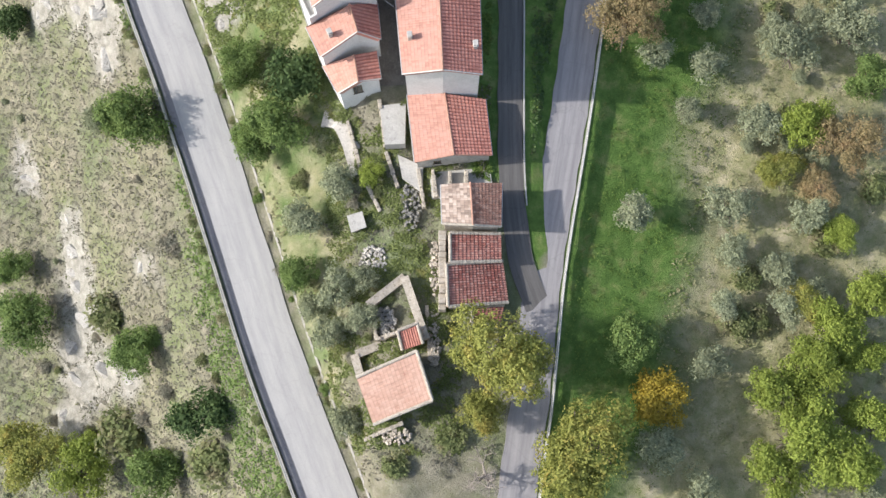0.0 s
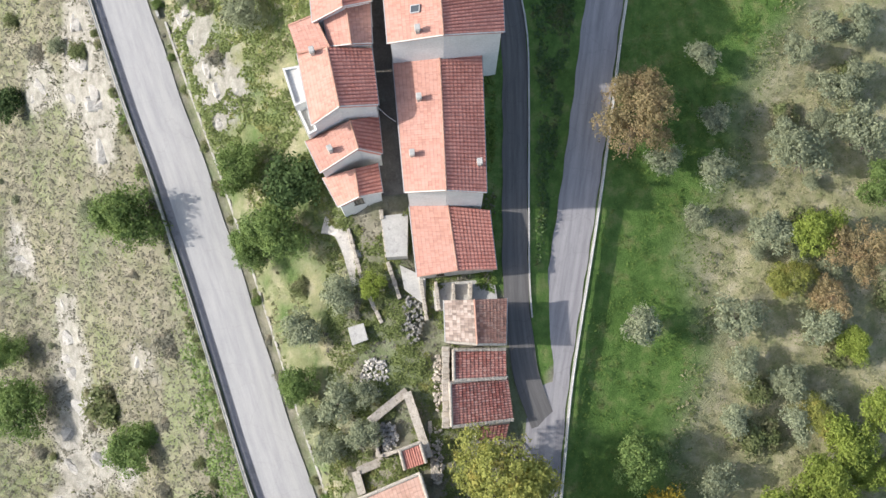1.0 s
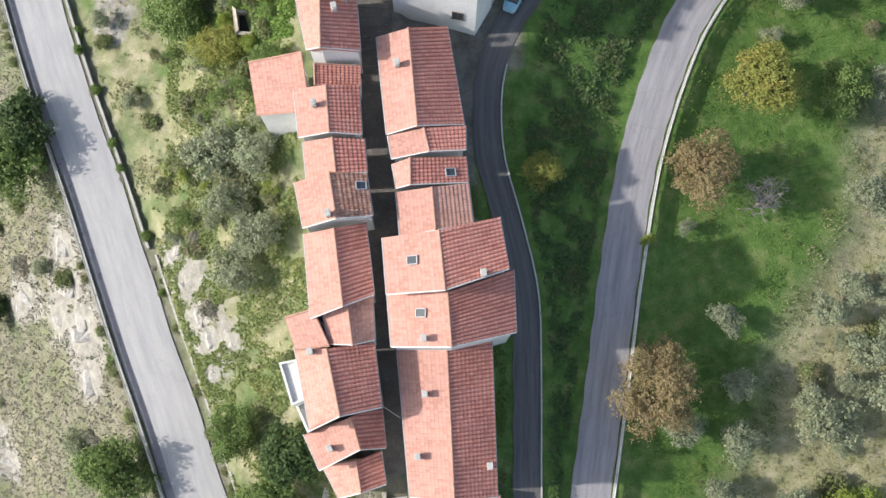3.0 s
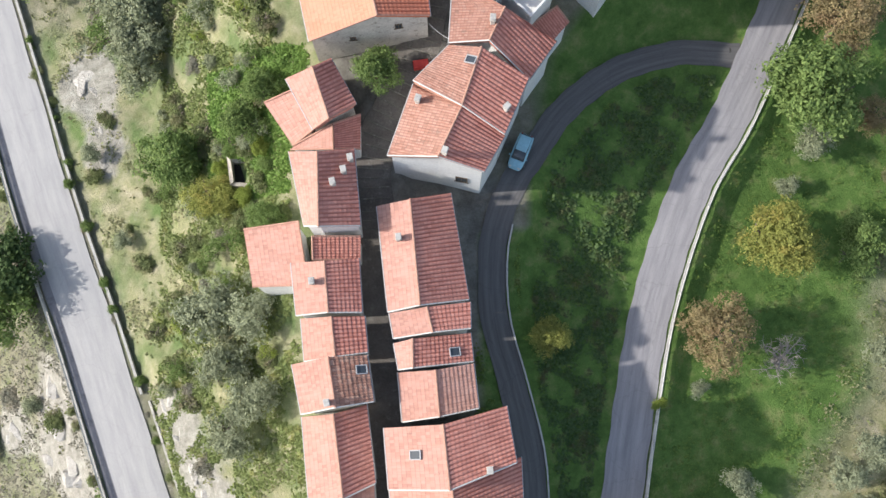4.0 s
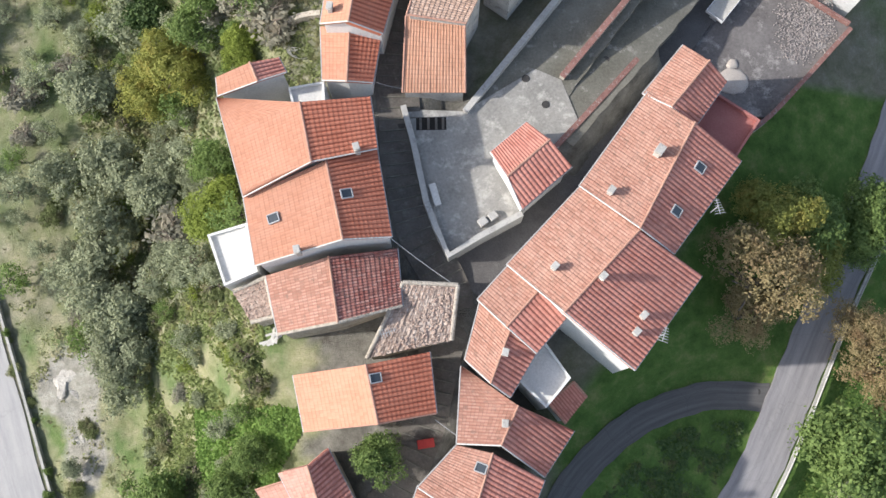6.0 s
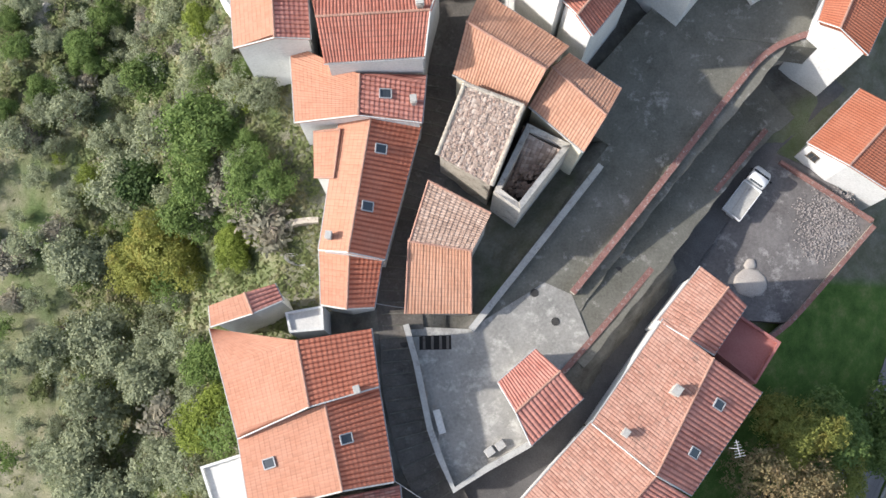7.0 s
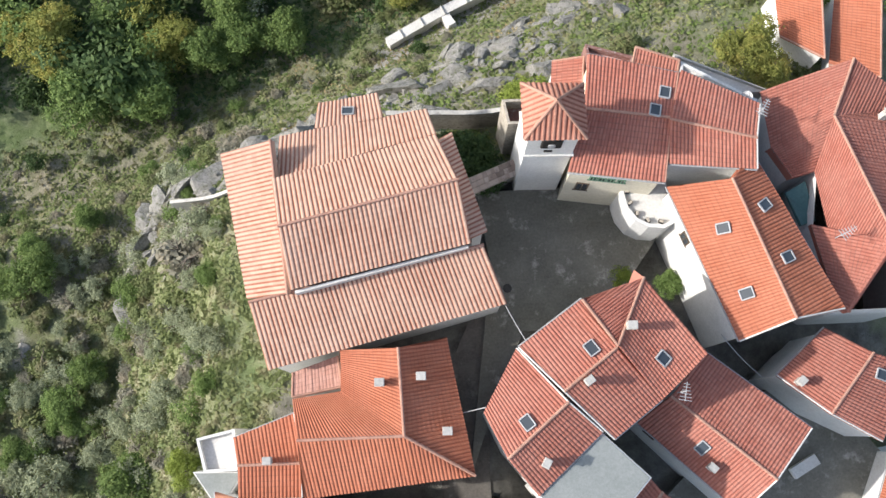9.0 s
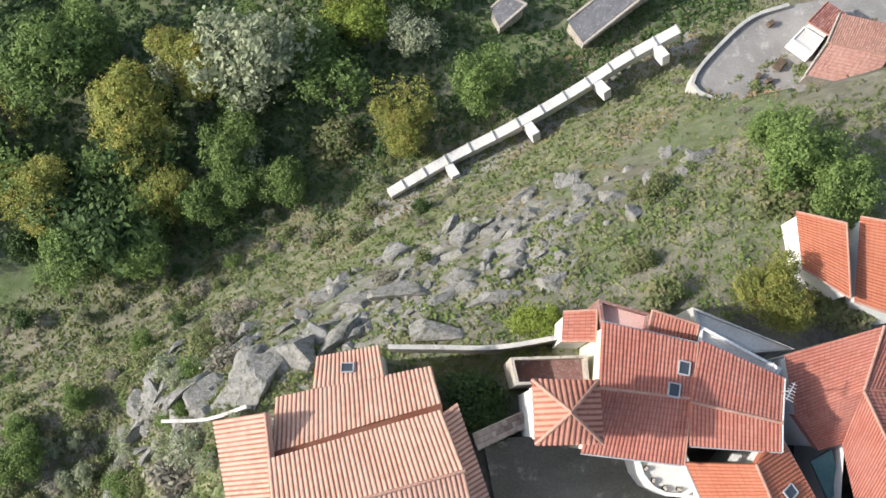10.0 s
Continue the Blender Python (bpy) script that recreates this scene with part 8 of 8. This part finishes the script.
# ---- grass and herb tufts ----
def tufts(name, n, box, ok, size, mat, label, seed):
    rg = np.random.RandomState(seed)
    x, y = rg.uniform(box[0], box[1], n), rg.uniform(box[2], box[3], n)
    keep = ok(x, y) & (way_distance(x, y) > 0.9)
    for a, b, r in SPOTS:
        keep &= np.hypot(x - a, y - b) > 1.2 * r
    x, y = x[keep], y[keep]
    z = ground_z(x, y) + rough(x, y)
    V = []
    for _ in range(3):
        a, s = rg.uniform(0, 6.283, len(x)), size * rg.uniform(0.4, 1.3, len(x))
        dx, dy = np.cos(a) * s, np.sin(a) * s
        ox, oy = rg.normal(size=len(x)) * size * 0.6, rg.normal(size=len(x)) * size * 0.6
        V.append(np.stack([np.stack([x + ox - dx, y + oy - dy, z - 0.05 + s * 0.2], 1), np.stack([x + ox + dy * 0.5, y + oy - dx * 0.5, z + 0.05], 1), np.stack([x + ox + dx * 0.8, y + oy + dy * 0.8, z + s * 0.8], 1), np.stack([x + ox - dy * 0.5, y + oy + dx * 0.5, z + s * 0.55], 1)], 1))
    q = np.concatenate(V).reshape(-1, 3)
    tagged(new(name, mesh_of(name, q.tolist(), np.arange(len(q)).reshape(-1, 4).tolist(), mat)), label, "grass", kind="stuff")


tufts("hillside_herbs", 95000, (-80, -6, -14, 110), lambda x, y: x < lerp(y, WEST_ROAD[:, 1], WEST_ROAD[:, 0]) - 4, 0.15, LEAF["herb"], "dry grey-green herbs over the hillside", 1)
tufts("hillside_grass", 5000, (-66, -8, -14, 176), lambda x, y: x < lerp(y, [0, 40, 60, 110, 130, 176], [-6, -10, -15, -19, -15, -18]), 0.20, LEAF["scrub"], "green grass tufts over the hillside", 2)
tufts("cliff_herbs", 20000, (-60, 45, 168, 230), lambda x, y: (cliff_d(x, y) < 21) & (cliff_d(x, y) > -10) & ((cliff_d(x, y) < 9) | (cliff_d(x, y) > 18) | (np.sin(x * 7.3) * np.sin(y * 9.1) > 0.35)), 0.27, LEAF["scrub"], "herbs and grass on the cliff slope", 3)
tufts("grove_grass", 30000, (24, 66, -14, 120), lambda x, y: x > lerp(y, EAST_ROAD[:, 1], EAST_ROAD[:, 0]) + lerp(y, [0, 16, 43, 60, 75, 100], [14.5, 16, 18.5, 21, 27, 32]) - 2, 0.13, LEAF["straw"], "dry grass under the olive trees", 4)
tufts("meadow_grass", 42000, (7, 60, -14, 112), lambda x, y: ((x > lerp(y, EAST_ROAD[:, 1], EAST_ROAD[:, 0])) & (x < lerp(y, EAST_ROAD[:, 1], EAST_ROAD[:, 0]) + lerp(y, [0, 16, 43, 60, 75, 100], [15, 17, 19, 22, 28, 33]))) | ((x > lerp(y, [10, 50, 70, 85, 95, 99], [10, 10, 8, 10, 20, 31])) & (y > 10) & (y < 98) & (x < lerp(y, EAST_ROAD[:, 1], EAST_ROAD[:, 0]))), 0.11, LEAF["meadow"], "short green meadow grass", 5)
tufts("island_weeds", 32000, (7, 34, 30, 98), lambda x, y: (x > lerp(y, [10, 50, 70, 85, 95, 99], [10.5, 10.8, 8.6, 11, 21, 31])) & (x < lerp(y, EAST_ROAD[:, 1], EAST_ROAD[:, 0]) - 3), 0.21, LEAF["weed"], "rank dark green weeds on the verge", 8)
# dark tufts added where deep shade lies between the trees
tufts("wood_floor", 20000, (-90, 40, 196, 262), lambda x, y: cliff_d(x, y) < -4, 0.4, LEAF["dark"], "undergrowth on the valley floor, coloured dark for the wood's shade", 6)



def patchy(x, y):
    return np.sin(x * 0.9 + 1.7 * np.sin(y * 0.5)) + np.sin(y * 0.8 + 1.3 * np.sin(x * 0.6)) > -0.7


tufts("garden_grass", 26000, (-12.5, 2.5, -2, 37), lambda x, y: patchy(x, y) & (np.hypot(x + 5, y - 12.5) > 2.0), 0.15, LEAF["lush"], "bright green rank grass in the garden", 21)
tufts("garden_herbs", 9000, (-13, 8, -6, 40), lambda x, y: ~patchy(x, y), 0.15, LEAF["herb"], "dry herbs between the garden walls", 22)
tufts("slope_herbs", 30000, (-42, -9, 104, 186), lambda x, y: x < lerp(y, [104, 112, 130, 150, 176, 186], [-14, -16, -9, -13, -11, -11]), 0.24, LEAF["scrub"], "rough herbs and grass below the houses", 23)
tufts("cliff_edge_grass", 14000, (-14, 46, 176, 205), lambda x, y: (cliff_d(x, y) > 14) & (cliff_d(x, y) < 30), 0.20, LEAF["grass"], "grass and weeds at the cliff edge behind the houses", 24)
tufts("cliff_grass", 22000, (-56, 46, 176, 226), lambda x, y: (cliff_d(x, y) < 10) & (cliff_d(x, y) > -9) & patchy(x * 0.6, y * 0.7), 0.22, LEAF["grass"], "tall yellow-green grass on the lower cliff slope", 28)
tufts("cliff_dry_grass", 12000, (-20, 52, 180, 226), lambda x, y: (cliff_d(x, y) < 12) & (cliff_d(x, y) > -9) & ~patchy(x * 0.6, y * 0.7), 0.2, LEAF["brown"], "dry brown grass patches on the cliff slope", 29)
wood("cliff_scrub", "green bushes along the foot of the cliff", 90, (-58, 6, 178, 214), ["scrub", "oak", "scrub", "dark", "olive"], 0.6, 1.5, lambda x, y: -8 < cliff_d(x, y) < 4, 71)
tufts("creeper", 42000, (-40, -8, -16, 60), lambda x, y: (x < lerp(y, WEST_ROAD[:, 1], WEST_ROAD[:, 0]) - 4.2) & (x > lerp(y, WEST_ROAD[:, 1], WEST_ROAD[:, 0]) - 4.6 - lerp(y, [-16, 0, 12, 24, 30, 60], [6.5, 6, 4, 2, 0.4, 0.5]) - 0.8 * np.sin(y * 0.9) - 0.5 * np.sin(y * 2.3)), 0.2, LEAF["oak"], "green creeper along the roadside wall", 25)
wild(26, (-11, 3, 8, 38), ["scrub", "scrub", "lime", "grey"], 0.3, 0.8, lambda x, y: x < -5.5 or y > 34, 41)
wild(46, (-22, -11, 110, 176), ["scrub", "olive", "oak", "scrub"], 0.6, 1.3, lambda x, y: x < lerp(y, [110, 130, 150, 176], [-18.5, -12.5, -18.5, -18]), 42)

tufts("roadside_grass", 52000, (-34, -6, -16, 108), lambda x, y: (x > lerp(y, WEST_ROAD[:, 1], WEST_ROAD[:, 0]) + 3.4) & (x < lerp(y, WEST_ROAD[:, 1], WEST_ROAD[:, 0]) + 4.8 + 1.2 * np.sin(y * 0.43) + 0.8 * np.sin(y * 1.2)), 0.17, LEAF["lush"], "green weeds over the foot of the bank", 26)
tufts("bank_grass", 46000, (-32, -11, 34, 110), lambda x, y: patchy(x, y) & (x > lerp(y, WEST_ROAD[:, 1], WEST_ROAD[:, 0]) + 5) & (x < lerp(y, [34, 60, 110], [-11, -14, -17])), 0.20, LEAF["lush"], "tall green grass on the bank below the houses", 27)
tufts("bank_straw", 42000, (-50, -8, -10, 110), lambda x, y: ~patchy(x * 0.8, y * 0.8 + 2) & (x > lerp(y, WEST_ROAD[:, 1], WEST_ROAD[:, 0]) + 5) & (x < lerp(y, [0, 34, 60, 110], [-8, -11, -14, -17])), 0.18, LEAF["straw"], "pale dry grass on the bank below the houses", 34)
wood("bank_thicket", "thicket of green bushes and brambles below the row houses", 110, (-34, -13, 60, 112), ["oak", "scrub", "olive", "oak", "lime", "scrub"], 0.7, 1.5, lambda x, y: lerp(y, WEST_ROAD[:, 1], WEST_ROAD[:, 0]) + 8 < x < lerp(y, [56, 66, 80, 90, 100, 112], [-18, -17.5, -19, -16.8, -17, -21]) and math.hypot(x + 20.8, y - 85.8) > 3, 61)

for i_ in range(9):
    tree(("oak", "lime", "scrub")[i_ % 3], -20.8 + 2.9 * math.cos(0.7 * i_), 85.8 + 2.7 * math.sin(0.7 * i_), 0.8 + 0.25 * (i_ % 3))


tufts("lane_verge", 9000, (3, 7.4, 27, 79), lambda x, y: x > 2.5, 0.14, LEAF["meadow"], "green weeds between the houses and the lane", 35)

# weeds along the edges of the pale road
wr_ = random.Random(31)
for off_, n_, r0_, r1_ in ((3.75, 60, 0.3, 0.75), (-4.6, 45, 0.3, 0.8)):
    ln_ = beside(WEST_ROAD, off_, (-14, 105), 0.0, 1)
    for _ in range(n_):
        x_, y_, z_ = ln_[wr_.randrange(len(ln_))]
        tree(wr_.choice(["scrub", "scrub", "oak", "grey"]) if off_ > 0 else "scrub", x_ + wr_.uniform(-0.3, 0.3), y_ + wr_.uniform(-0.5, 0.5), wr_.uniform(r0_, r1_))

tufts("bank_creeper", 17000, (-25, -12, 83, 97), lambda x, y: (x < lerp(y, [83, 86, 91, 95, 97], [-15.5, -15.2, -16.0, -13.2, -13.5])) & (np.hypot(x + 20.6, y - 85.7) > 1.5), 0.24, LEAF["creeper"], "green creeper smothering the bank beside the houses", 33)

# stair well in the small square: a flush dark slab painted as its shade
sw_ = tagged(new("stair_well"), "stair well in the small square, its shade a flat dark slab", "stair well")
part("pit", prism("pit", [(-2.3, 122.1), (-2.3, 120.9), (0.4, 120.9), (0.4, 122.1)], 33.2, 33.31, DARK), sw_)
for x_ in (-1.9, -1.2, -0.5, 0.1):
    part("step", bm_mesh("step", box_bm(0.22, 1.1, 0.05, 0.01, 0), COBBLE), sw_, "", pose(x_, 121.5, 33.31))

# fallen masonry and weeds inside the roofless ruin
fm_ = random.Random(5)
fb_ = bmesh.new()
for _ in range(260):
    u_, v_ = fm_.random(), fm_.random()
    p_ = Vector((6.7, 138.0)).lerp(Vector((4.5, 133.3)), u_).lerp(Vector((9.8, 136.6)).lerp(Vector((6.1, 132.0)), u_), v_)
    s_ = fm_.uniform(0.1, 0.4)
    bmesh.ops.create_cube(fb_, size=1, matrix=pose(p_.x, p_.y, 35.5 + (2.6 * (1 - u_) + 0.1) * fm_.uniform(0.75, 1.0), fm_.uniform(0, 360), fm_.uniform(0, 360), fm_.uniform(0, 360)) @ Matrix.Diagonal((s_ * 1.4, s_, s_ * 0.6, 1)))
tagged(new("rubble", bm_mesh("rubble", fb_, ROOF_STONE)), "fallen masonry and tiles heaped inside the roofless ruin", "rubble", kind="stuff")
